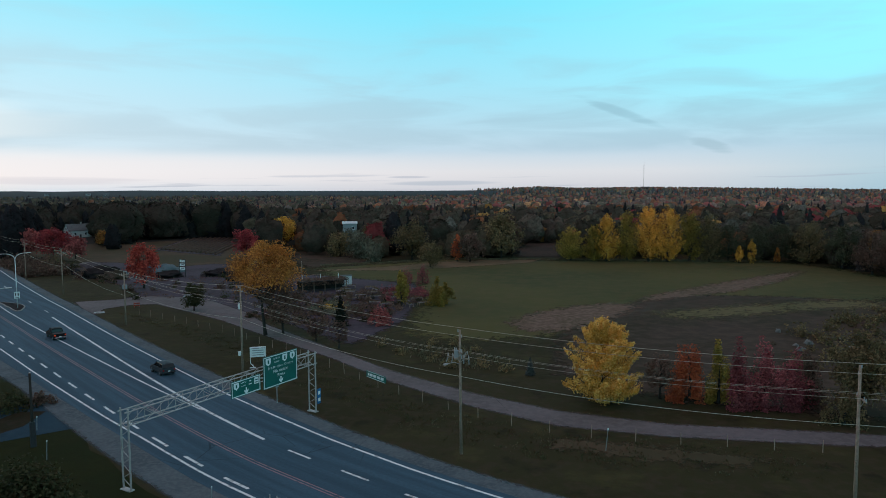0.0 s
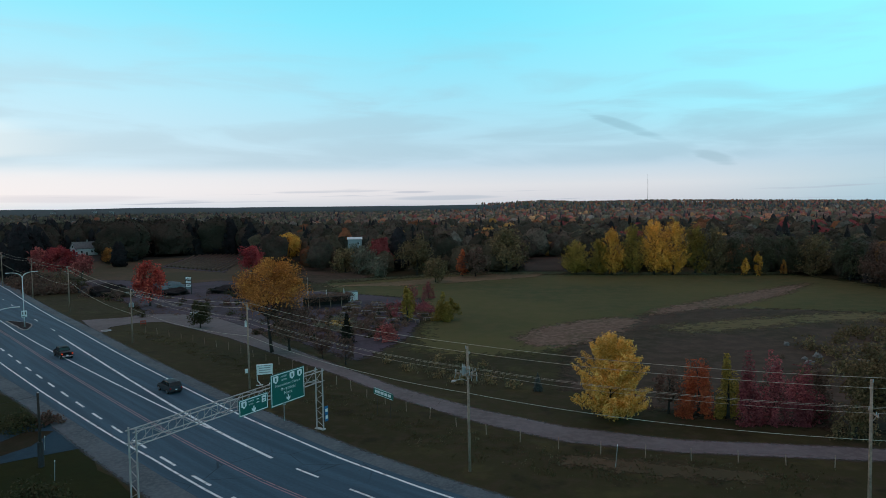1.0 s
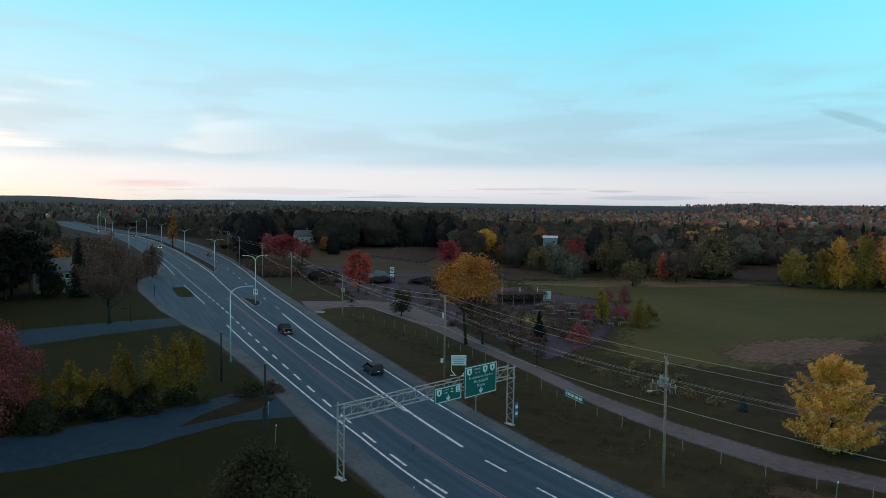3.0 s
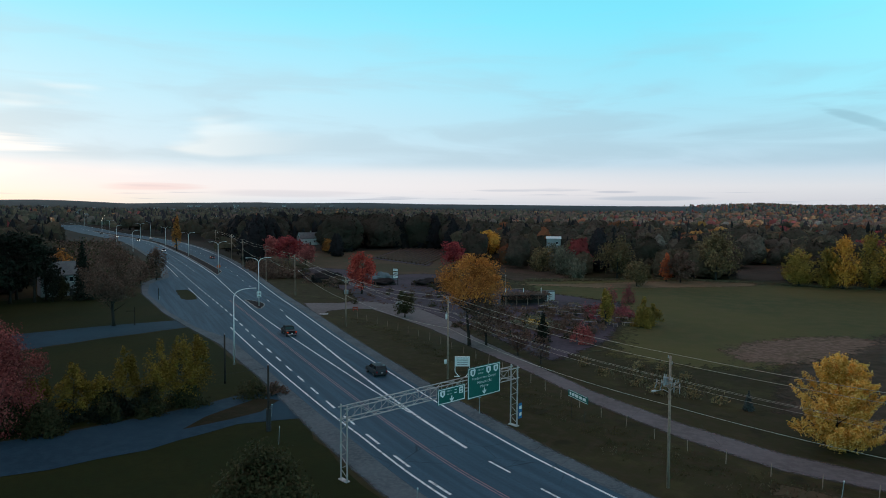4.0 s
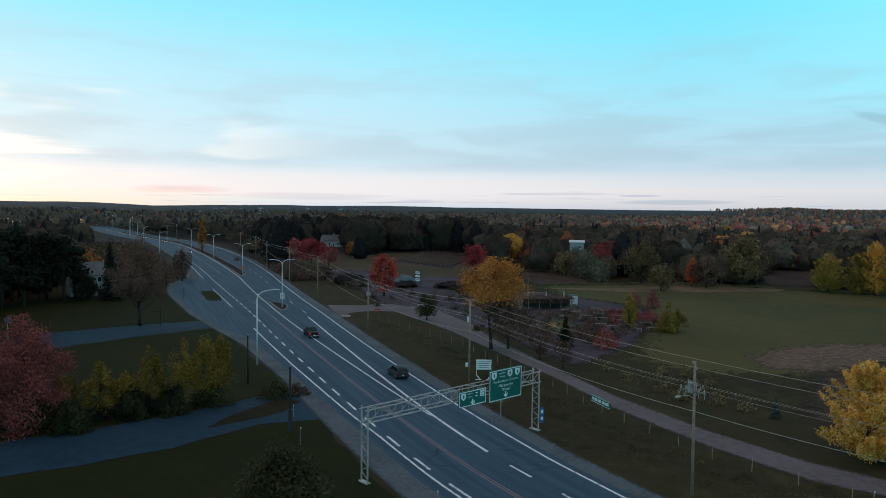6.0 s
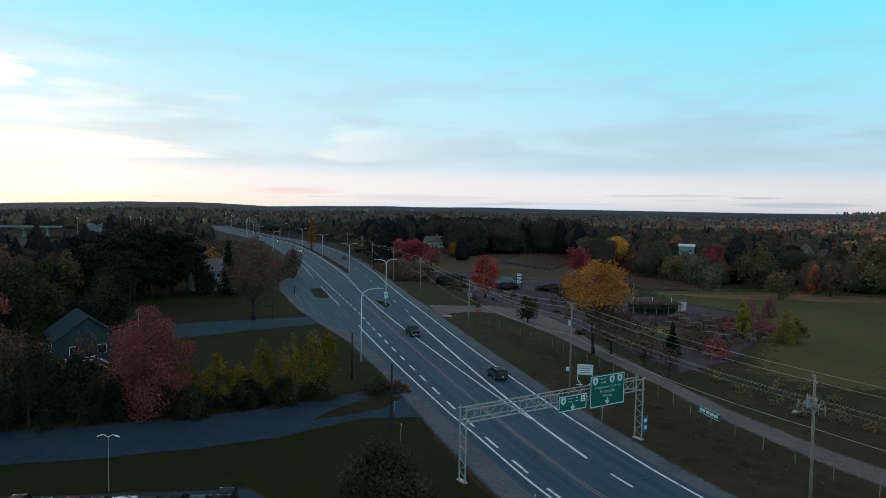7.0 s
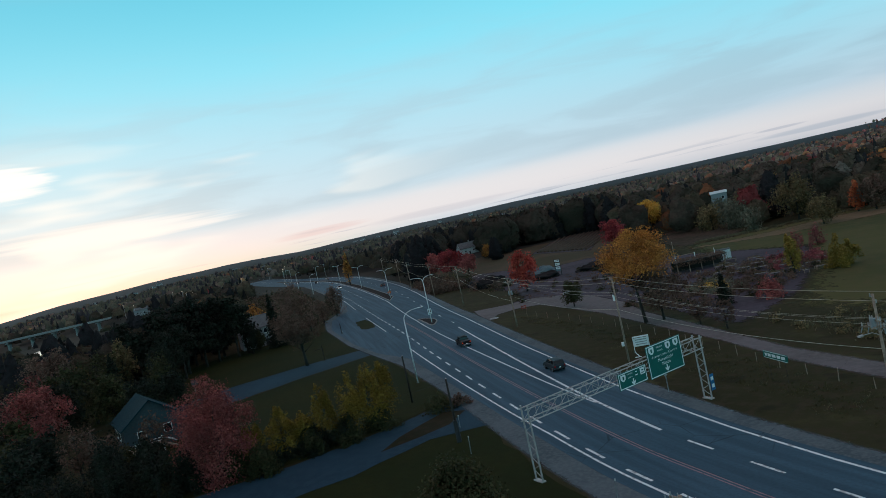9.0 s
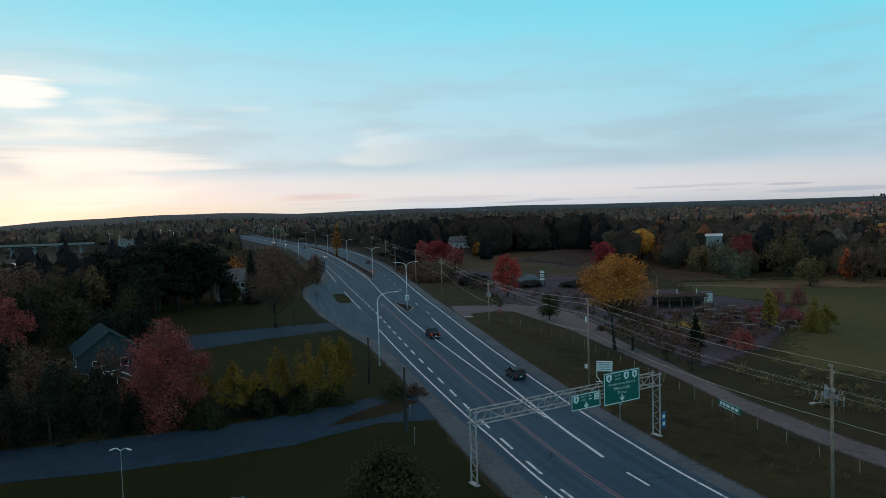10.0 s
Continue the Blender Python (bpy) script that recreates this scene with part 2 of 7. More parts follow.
F_DRYGRASS = material("feathered_yellowed_grass", mottled((0.105, 0.090, 0.043), (0.078, 0.074, 0.034), (0.130, 0.104, 0.054), 0.05, 0.4), 0.95, bump=0.3, spec=0.05, feather=True)
M_MULCH = material("black_mulch", mottled((0.014, 0.012, 0.013), (0.022, 0.018, 0.018), (0.034, 0.028, 0.028), 0.2, 1.2), 0.95, bump=0.6, bump_scale=2.0, spec=0.05)
M_SCRUB = material("scrub_soil", mottled((0.054, 0.038, 0.030), (0.039, 0.032, 0.021), (0.092, 0.064, 0.054), 0.06, 0.35), 0.95, bump=0.7, bump_scale=1.2, spec=0.05)
F_SCRUB = material("feathered_scrub_soil", mottled((0.0520, 0.0370, 0.0270), (0.0360, 0.0300, 0.0180), (0.0880, 0.0600, 0.0460), 0.06, 0.35), 0.95, bump=0.7, bump_scale=1.2, spec=0.05, feather=True)
M_BARE = material("bare_soil", mottled((0.0912, 0.0647, 0.0468), (0.0704, 0.0530, 0.0398), (0.1328, 0.0998, 0.0757), 0.08, 0.6), 0.95, bump=0.6, bump_scale=1.0, spec=0.05)
F_BARE = material("feathered_bare_soil", mottled((0.112, 0.074, 0.052), (0.080, 0.060, 0.036), (0.185, 0.125, 0.096), 0.08, 0.8, 0.4, 0.6, 0.8), 0.95, bump=0.8, bump_scale=1.0, spec=0.05, feather=True)
F_STRAW = material("feathered_dry_grass", mottled((0.138, 0.100, 0.058), (0.100, 0.080, 0.046), (0.178, 0.124, 0.080), 0.05, 0.4), 0.95, bump=0.3, spec=0.05, feather=True)
M_GRAVEL = material("road_gravel", mottled((0.0984, 0.1336, 0.1489), (0.0720, 0.1006, 0.1150), (0.1382, 0.1768, 0.1826), 0.15, 2.2), 0.95, bump=0.4, bump_scale=5.0, spec=0.1)
F_GRAVEL = material("feathered_road_gravel", mottled((0.0860, 0.1080, 0.1200), (0.0600, 0.0780, 0.0880), (0.1250, 0.1480, 0.1540), 0.15, 2.2), 0.95, bump=0.4, bump_scale=5.0, spec=0.1, feather=3.0)
M_TRACK = material("dirt_track", mottled((0.1220, 0.1098, 0.1132), (0.0990, 0.0885, 0.0877), (0.1630, 0.1467, 0.1438), 0.1, 1.1), 0.95, bump=0.4, bump_scale=3.0, spec=0.1)
F_TRACK = material("feathered_dirt_track", mottled((0.1220, 0.1098, 0.1132), (0.0990, 0.0885, 0.0877), (0.1630, 0.1467, 0.1438), 0.1, 1.1), 0.95, bump=0.4, bump_scale=3.0, spec=0.1, feather=3.0)
M_YARD = material("yard_gravel", mottled((0.0585, 0.0495, 0.0558), (0.0414, 0.0369, 0.0396), (0.0828, 0.0693, 0.0747), 0.07, 0.8), 0.95, bump=0.4, bump_scale=3.0, spec=0.1)
F_SOIL = material("feathered_bare_soil", mottled((0.050, 0.037, 0.028), (0.036, 0.028, 0.021), (0.066, 0.049, 0.036), 0.06, 0.6), 0.95, bump=0.4, bump_scale=2.0, spec=0.05, feather=True)
F_YARD = material("feathered_yard_gravel", mottled((0.0590, 0.0460, 0.0592), (0.0418, 0.0343, 0.0416), (0.0828, 0.0640, 0.0792), 0.07, 0.8), 0.95, bump=0.4, bump_scale=3.0, spec=0.1, feather=True)
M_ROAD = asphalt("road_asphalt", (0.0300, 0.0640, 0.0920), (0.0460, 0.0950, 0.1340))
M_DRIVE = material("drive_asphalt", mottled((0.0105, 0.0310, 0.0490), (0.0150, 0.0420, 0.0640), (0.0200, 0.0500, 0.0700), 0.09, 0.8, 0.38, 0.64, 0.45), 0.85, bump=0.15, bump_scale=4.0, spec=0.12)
M_WHITE = worn("road_paint_white", (0.62, 0.66, 0.66), (0.16, 0.17, 0.17))
M_CENTRE = worn("road_paint_centre", (0.2304, 0.1454, 0.1575), (0.0576, 0.0497, 0.0651))
M_KERB = plain((0.22, 0.22, 0.21), 3.0, 0.3, 0.9, name="kerb_concrete", coords="Object")
M_GALV = plain((0.385, 0.362, 0.350), 5.0, 0.2, 0.5, 0.15, name="galvanised_steel")
M_LAMP = plain((0.62, 0.66, 0.67), 5.0, 0.15, 0.5, 0.1, name="lamp_steel")
M_WOOD = material("weathered_pole_wood", mottled((0.2972, 0.2128, 0.1635), (0.1989, 0.1415, 0.1087), (0.3966, 0.2840, 0.2175), 0.5, 5.0), 0.9, bump=0.3, bump_scale=9.0, coords="Object")
M_BARK = material("bark", mottled((0.0298, 0.0250, 0.0214), (0.0214, 0.0184, 0.0161), (0.0446, 0.0387, 0.0327), 0.5, 4.0), 0.95, bump=0.6, bump_scale=7.0, coords="Object")
M_BENCH = plain((0.26, 0.23, 0.24), 3.0, 0.4, 0.9, name="weathered_bench_boards")
M_WIRE = plain((0.4513, 0.3897, 0.3198), 2.0, 0.1, 0.5, 0.3, name="aluminium_wire")
M_TELE = plain((0.4554, 0.4347, 0.3591), 2.0, 0.1, 0.7, name="pale_cable")
M_GREEN = plain((0.0060, 0.1150, 0.0978), 2.0, 0.10, 0.45, name="sign_green")
M_BLUE = plain((0.012, 0.13, 0.30), 2.0, 0.10, 0.45, name="sign_blue")
M_SIGNW = plain((0.72, 0.76, 0.76), 2.0, 0.06, 0.5, name="sign_white")
M_SIGNBACK = plain((0.30, 0.32, 0.33), 2.0, 0.1, 0.5, 0.5, name="sign_aluminium")
M_DARK = plain((0.03, 0.03, 0.032), 4.0, 0.2, 0.6, name="dark_paint")
M_RUBBER = plain((0.018, 0.018, 0.018), 4.0, 0.2, 0.85, name="tyre_rubber")
M_GLASS = plain((0.012, 0.016, 0.018), 2.0, 0.1, 0.12, name="dark_glass", spec=0.35)
M_CHROME = plain((0.55, 0.56, 0.57), 2.0, 0.1, 0.2, 0.9, name="chrome")
M_ORANGE = plain((0.55, 0.12, 0.03), 2.0, 0.1, 0.6, name="orange_plastic")
M_SIDING = material("white_siding", lambda w, co: w.mix(w.step(w.noise(co, 2.5, 4.0), 0.4, 0.65), (0.56, 0.60, 0.60), (0.44, 0.48, 0.48)), 0.7, coords="Object")
M_BLUESIDE = material("blue_grey_siding", lambda w, co: w.mix(w.step(w.noise(co, 2.5, 4.0), 0.4, 0.65), (0.0300, 0.0480, 0.0570), (0.0240, 0.0390, 0.0480)), 0.7, coords="Object")
M_FAR = material("grey_town_wall", lambda w, co: w.mix(w.noise(co, 0.2), (0.20, 0.22, 0.23), (0.30, 0.32, 0.33)), 0.8, coords="Object")
M_SHINGLE = material("grey_shingle", mottled((0.11, 0.12, 0.12), (0.08, 0.09, 0.095), (0.15, 0.155, 0.155), 0.7, 5.0), 0.9, bump=0.4, coords="Object")
M_TEALROOF = material("teal_shingle", mottled((0.0058, 0.0300, 0.0400), (0.0050, 0.0240, 0.0330), (0.0080, 0.0370, 0.0480), 0.7, 5.0), 0.85, bump=0.4, coords="Object", spec=0.05)
M_CONCRETE = plain((0.21, 0.22, 0.22), 1.0, 0.2, 0.85, name="bridge_concrete")
M_WATER = material("river_water", lambda w, co: w.mix(w.noise(co, 0.05), (0.02, 0.03, 0.035), (0.03, 0.04, 0.045)), 0.3, bump=0.05, bump_scale=0.6, spec=0.5)


def glow(name, colour, strength):
    m = bpy.data.materials.new(name)
    m.use_nodes = True
    w = Nodes(m.node_tree)
    e = w.n("ShaderNodeEmission")
    w.put(e.inputs[0], colour)
    e.inputs[1].default_value = strength
    o = w.n("ShaderNodeOutputMaterial")
    w.put(o.inputs[0], e.outputs[0])
    return m


M_HEAD = glow("headlight_on", (1.0, 0.95, 0.85), 6.0)
M_TAIL = glow("tail_lamp_on", (1.0, 0.10, 0.04), 0.5)
M_LIT = glow("lamp_lit", (1.0, 0.75, 0.55), 1.6)

L_YELLOW = leaves("yellow_leaves", (0.4000, 0.2300, 0.0420), (0.8600, 0.4700, 0.0950), (0.9500, 0.7200, 0.2800), through=0.45, patchy=0.5, blot=0.35)
L_GOLD = leaves("golden_leaves", (0.3800, 0.1750, 0.0300), (0.9000, 0.4150, 0.0600), (0.9700, 0.5900, 0.1300), blot=0.5)
L_LIME = leaves("yellow_green_leaves", (0.1500, 0.1130, 0.0240), (0.3200, 0.2150, 0.0450), (0.5200, 0.3250, 0.0750))
L_ORANGE = leaves("orange_leaves", (0.1800, 0.0720, 0.0230), (0.4300, 0.1720, 0.0400), (0.6200, 0.2800, 0.0650))
L_FLAME = leaves("flame_orange_leaves", (0.276, 0.060, 0.031), (0.551, 0.116, 0.047), (0.689, 0.204, 0.072))
L_RED = leaves("red_leaves", (0.1600, 0.0260, 0.0340), (0.3900, 0.0520, 0.0620), (0.5400, 0.1000, 0.0860))
L_SCARLET = leaves("scarlet_leaves", (0.220, 0.036, 0.032), (0.540, 0.080, 0.062), (0.700, 0.150, 0.090))
L_PINK = leaves("faded_red_leaves", (0.1600, 0.0420, 0.0430), (0.3600, 0.0900, 0.0860), (0.4900, 0.1500, 0.1200))
L_CRIMSON = leaves("crimson_leaves", (0.1350, 0.0360, 0.0460), (0.3100, 0.0740, 0.0830), (0.4500, 0.1250, 0.1200))
L_OLIVE = leaves("olive_leaves", (0.0900, 0.0680, 0.0340), (0.1800, 0.1290, 0.0620), (0.2900, 0.1950, 0.0980))
L_GREEN = leaves("green_leaves", (0.023, 0.024, 0.010), (0.049, 0.047, 0.021), (0.081, 0.071, 0.032))
L_DUSK = leaves("grey_green_leaves", (0.045, 0.045, 0.026), (0.084, 0.082, 0.048), (0.130, 0.122, 0.074))
L_GREY = leaves("grey_willow_leaves", (0.1010, 0.0952, 0.0674), (0.1749, 0.1623, 0.1170), (0.2516, 0.2253, 0.1625))
L_BROWN = leaves("brown_leaves", (0.0782, 0.0484, 0.0368), (0.1495, 0.0880, 0.0672), (0.2277, 0.1342, 0.0987))
L_CONIFER = leaves("conifer_needles", (0.0085, 0.0110, 0.0076), (0.0170, 0.0213, 0.0136), (0.0281, 0.0331, 0.0213), 0.08)

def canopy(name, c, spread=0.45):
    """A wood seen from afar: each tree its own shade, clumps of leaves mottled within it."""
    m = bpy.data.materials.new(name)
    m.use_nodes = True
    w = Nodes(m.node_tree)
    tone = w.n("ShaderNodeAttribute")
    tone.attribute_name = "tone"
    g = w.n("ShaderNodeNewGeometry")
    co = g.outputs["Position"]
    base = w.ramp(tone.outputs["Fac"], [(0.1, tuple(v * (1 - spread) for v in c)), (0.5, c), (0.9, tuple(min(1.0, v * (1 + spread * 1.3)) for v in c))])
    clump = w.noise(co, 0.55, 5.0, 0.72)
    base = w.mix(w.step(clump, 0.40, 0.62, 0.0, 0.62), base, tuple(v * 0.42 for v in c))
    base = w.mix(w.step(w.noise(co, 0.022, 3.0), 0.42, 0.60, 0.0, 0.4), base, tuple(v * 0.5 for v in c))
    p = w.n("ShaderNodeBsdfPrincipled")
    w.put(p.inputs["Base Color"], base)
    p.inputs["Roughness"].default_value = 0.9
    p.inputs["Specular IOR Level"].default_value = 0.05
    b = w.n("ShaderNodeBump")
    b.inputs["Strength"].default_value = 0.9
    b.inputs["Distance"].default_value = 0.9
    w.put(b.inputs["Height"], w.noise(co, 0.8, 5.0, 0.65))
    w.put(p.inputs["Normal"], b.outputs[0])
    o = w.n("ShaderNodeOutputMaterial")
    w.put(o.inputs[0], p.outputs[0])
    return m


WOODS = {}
# Each kind has a paler far copy, distance haze put into its colour.
for wood_name, near_c, hazed_c in (("conifer", (0.0389, 0.0351, 0.0343), (0.0982, 0.0786, 0.0854)),
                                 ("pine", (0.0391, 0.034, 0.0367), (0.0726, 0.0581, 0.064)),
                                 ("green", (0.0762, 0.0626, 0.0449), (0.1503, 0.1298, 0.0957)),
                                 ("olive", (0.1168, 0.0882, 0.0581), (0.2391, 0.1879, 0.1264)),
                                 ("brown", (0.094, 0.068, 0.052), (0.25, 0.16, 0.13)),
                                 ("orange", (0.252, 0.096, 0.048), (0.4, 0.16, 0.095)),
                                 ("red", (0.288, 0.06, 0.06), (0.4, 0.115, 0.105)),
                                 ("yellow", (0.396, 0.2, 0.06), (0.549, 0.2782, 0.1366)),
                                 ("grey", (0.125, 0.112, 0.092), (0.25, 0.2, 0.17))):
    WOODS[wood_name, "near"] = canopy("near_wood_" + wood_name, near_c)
    WOODS[wood_name, "far"] = canopy("far_wood_" + wood_name, hazed_c)
L_BIRCH = leaves("birch_leaves", (0.1100, 0.0680, 0.0120), (0.2050, 0.1300, 0.0220), (0.3300, 0.2100, 0.0380))
M_RUBBLE = plain((0.16, 0.155, 0.15), 3.0, 0.4, 0.95, name="broken_rubble")
L_BLUE = leaves("blue_spruce_needles", (0.050, 0.062, 0.060), (0.085, 0.10, 0.098), (0.12, 0.14, 0.13), 0.08)

# ---- mesh helpers ----
def link(name, bm, mat, parent=None, smooth=False):
    me = bpy.data.meshes.new(name)
    bm.to_mesh(me)
    bm.free()
    if mat:
        me.materials.append(mat)
    if smooth:
        me.polygons.foreach_set("use_smooth", [True] * len(me.polygons))
    ob = new(name, me)
    if parent:
        ob.parent = parent
    return ob


def part(name, bm, mat, parent, label="", smooth=False):
    ob = link(name, bm, mat, parent, smooth)
    return tagged(ob, label) if label else ob


def thing(name, m, label, category, group="", kind=""):
    ob = new(name)
    ob.empty_display_size = 0.2
    ob.matrix_world = m
    return tagged(ob, label, category, group, kind)


def box(bm, cx, cy, cz, sx, sy, sz, rot=None, bevel=0.0):
    r = bmesh.ops.create_cube(bm, size=1.0)
    m = Matrix.Translation((cx, cy, cz)) @ (rot or Matrix()) @ Matrix.Diagonal((sx, sy, sz, 1))
    bmesh.ops.transform(bm, matrix=m, verts=r["verts"])
    if bevel:
        edges = {e for v in r["verts"] for e in v.link_edges}
        bmesh.ops.bevel(bm, geom=list(edges), offset=bevel, segments=1, affect="EDGES", profile=0.5)
    return bm


def rod(bm, a, b, r0, r1=None, n=8):
    a, b = Vector(a), Vector(b)
    d = b - a
    r = bmesh.ops.create_cone(bm, cap_ends=True, segments=n, radius1=r0, radius2=r0 if r1 is None else r1, depth=d.length)
    m = Matrix.Translation((a + b) / 2) @ d.to_track_quat("Z", "Y").to_matrix().to_4x4()
    bmesh.ops.transform(bm, matrix=m, verts=r["verts"])
    return bm


def tube(bm, pts, radii, n=8):
    """A bent tube through the points."""
    rings = []
    pts = [Vector(p) for p in pts]
    for i, p in enumerate(pts):
        d = (pts[min(i + 1, len(pts) - 1)] - pts[max(i - 1, 0)]).normalized()
        q = d.to_track_quat("Z", "Y")
        r = radii[i] if hasattr(radii, "__len__") else radii
        rings.append([bm.verts.new(p + q @ Vector((r * math.cos(6.2832 * k / n), r * math.sin(6.2832 * k / n), 0))) for k in range(n)])
    for u, v in zip(rings, rings[1:]):
        for k in range(n):
            bm.faces.new((u[k], u[(k + 1) % n], v[(k + 1) % n], v[k]))
    bm.faces.new(rings[0][::-1])
    bm.faces.new(rings[-1])
    return bm


def quads(name, v, mat, parent=None):
    """One mesh from an array of loose quads (n, 4, 3)."""
    n = len(v)
    me = bpy.data.meshes.new(name)
    me.vertices.add(4 * n)
    me.vertices.foreach_set("co", np.ascontiguousarray(v, dtype=np.float32).ravel())
    me.loops.add(4 * n)
    me.loops.foreach_set("vertex_index", np.arange(4 * n, dtype=np.int32))
    me.polygons.add(n)
    me.polygons.foreach_set("loop_start", np.arange(0, 4 * n, 4, dtype=np.int32))
    me.update(calc_edges=True)
    me.materials.append(mat)
    ob = new(name, me)
    if parent:
        ob.parent = parent
    return ob


# ---- the road's line: s metres along it, off metres to its right ----
REF = [(70, 20), (40, 28.5), (18, 36), (2, 41.8), (-12, 47.6), (-24.2, 53.7), (-34.3, 59.3), (-53, 71.4), (-89.4, 96.5),
       (-125.5, 122), (-162, 146.8), (-206, 177), (-245, 203.5), (-320, 252), (-423, 312), (-557, 368), (-677, 420), (-900, 510)]


def spline(points, n=12):
    p = np.array(points, float)
    p = np.vstack([2 * p[0] - p[1], p, 2 * p[-1] - p[-2]])
    out = []
    for i in range(1, len(p) - 2):
        a, b, c, d = p[i - 1:i + 3]
        for t in np.arange(n) / n:
            out.append(0.5 * (2 * b + (c - a) * t + (2 * a - 5 * b + 4 * c - d) * t * t + (3 * b - a - 3 * c + d) * t ** 3))
    out.append(p[-2])
    return np.array(out)


LINE = spline(REF)
ALONG = np.r_[0, np.cumsum(np.hypot(*np.diff(LINE, axis=0).T))]


def road_point(s, off):
    s = min(max(s, 2.1), ALONG[-1] - 2.1)
    x, y = np.interp(s, ALONG, LINE[:, 0]), np.interp(s, ALONG, LINE[:, 1])
    a, b = s - 2, s + 2
    d = np.array([np.interp(b, ALONG, LINE[:, 0]) - np.interp(a, ALONG, LINE[:, 0]), np.interp(b, ALONG, LINE[:, 1]) - np.interp(a, ALONG, LINE[:, 1])])
    d /= np.hypot(*d)
    return np.array([x + d[1] * off, y - d[0] * off])


def road_turn(s):
    """Degrees about z of the way along the road at s, from +x."""
    d = road_point(s + 1, 0) - road_point(s - 1, 0)
    return math.degrees(math.atan2(d[1], d[0]))


def table(rows):
    s, o = np.array(rows, float).T
    return lambda q: float(np.interp(q, s, o))


LINE_RIGHT = table([(0, 7.4), (95, 8.1), (112, 8.7), (130, 9.1), (169, 10.4), (207, 12.0), (236, 13.3), (288, 16.9), (317, 19.2), (387, 22.8), (474, 25.5), (600, 24), (1200, 22)])
LINE_SPLIT = table([(0, 3.7), (112, 3.9), (125, 4.2), (138, 4.7), (156, 5.5), (177, 6.5), (208, 7.7)])
LINE_MEDIAN = table([(125, 4.0), (139, 3.6), (160, 3.2), (187, 2.7), (203, 2.4), (222, 2.4), (250, 3.4), (312, 6.2), (400, 7.0), (500, 8.0), (1200, 7)])
LINE_LEFT = table([(0, -4.3), (121, -4.6), (131, -5.0), (160, -5.8), (196, -6.4), (231, -6.8), (274, -6.8), (386, -6.2), (1200, -6.2)])
EDGE_LEFT = table([(0, -5.6), (121, -5.9), (160, -7.2), (185, -8.4), (200, -13.0), (223, -16.5), (265, -19.0), (290, -17.0), (310, -9.5), (340, -7.6), (1200, -7.6)])
GRAVEL_LEFT = table([(0, -8.4), (134, -8.7), (152, -9.0), (167, -10.0), (180, -10.8), (201, -14.5), (223, -17.8), (265, -20.5), (292, -19.5), (315, -12.0), (345, -9.6), (1200, -9.2)])


RISE_AZ = [-180, -60, -25, -15, -5, 1, 4, 8, 15, 25, 35, 45, 50, 54, 58, 61, 65, 68, 72, 77, 84, 110, 180]
RISE_M = [20, 20, 22, 32, 42, 40, 48, 40, 40, 40, 42, 42, 36, 34, 42, 46, 42, 32, 28, 8, 2, 2, 20]


def ground_height(x, y):
    r = np.hypot(x, y)
    a = np.degrees(np.arctan2(-x, y))
    t = np.clip((r - 380) / 2600, 0, 1)
    t = t * t * (3 - 2 * t)
    return np.interp(a, RISE_AZ, RISE_M) * t


def strip(name, s0, s1, left, right, z, mat, step=3.0, across=1, parent=None, thick=0.0, feather=False):
    """A ribbon of the road between two offsets, with metres along and across as UV."""
    bm = bmesh.new()
    uv = bm.loops.layers.uv.new("uv")
    inner = bm.verts.layers.float.new("inner")
    ss = np.linspace(s0, s1, max(2, int((s1 - s0) / step) + 1))
    grid = []
    for s in ss:
        a, b = left(s), right(s)
        row = []
        for k in range(across + 1):
            o = a + (b - a) * k / across
            q = road_point(s, o)
            far = math.hypot(q[0], q[1])
            lift = float(ground_height(q[0], q[1])) + 0.16 * min(1.0, max(0.0, (far - 380) / 120))
            row.append((bm.verts.new((q[0], q[1], z + lift)), s, o))
            row[-1][0][inner] = min(1.0, min(o - a, b - o) / feather) if feather else 1.0
        grid.append(row)
    for r, t in zip(grid, grid[1:]):
        for k in range(across):
            four = (r[k], t[k], t[k + 1], r[k + 1])
            f = bm.faces.new([v[0] for v in four])
            for loop, v in zip(f.loops, four):
                loop[uv].uv = (v[1], v[2])
            if f.normal.z < 0:
                f.normal_flip()
    bm.normal_update()
    bmesh.ops.recalc_face_normals(bm, faces=bm.faces)
    if bm.faces and sum(f.normal.z for f in bm.faces) < 0:
        bmesh.ops.reverse_faces(bm, faces=bm.faces)
    if thick:
        edge = [e for e in bm.edges if e.is_boundary]
        low = bmesh.ops.extrude_edge_only(bm, edges=edge)
        bmesh.ops.translate(bm, vec=(0, 0, -thick), verts=[v for v in low["geom"] if isinstance(v, bmesh.types.BMVert)])
    return link(name, bm, mat, parent)


def const(v):
    return lambda s: v


def shifted(f, d):
    return lambda s: f(s) + d


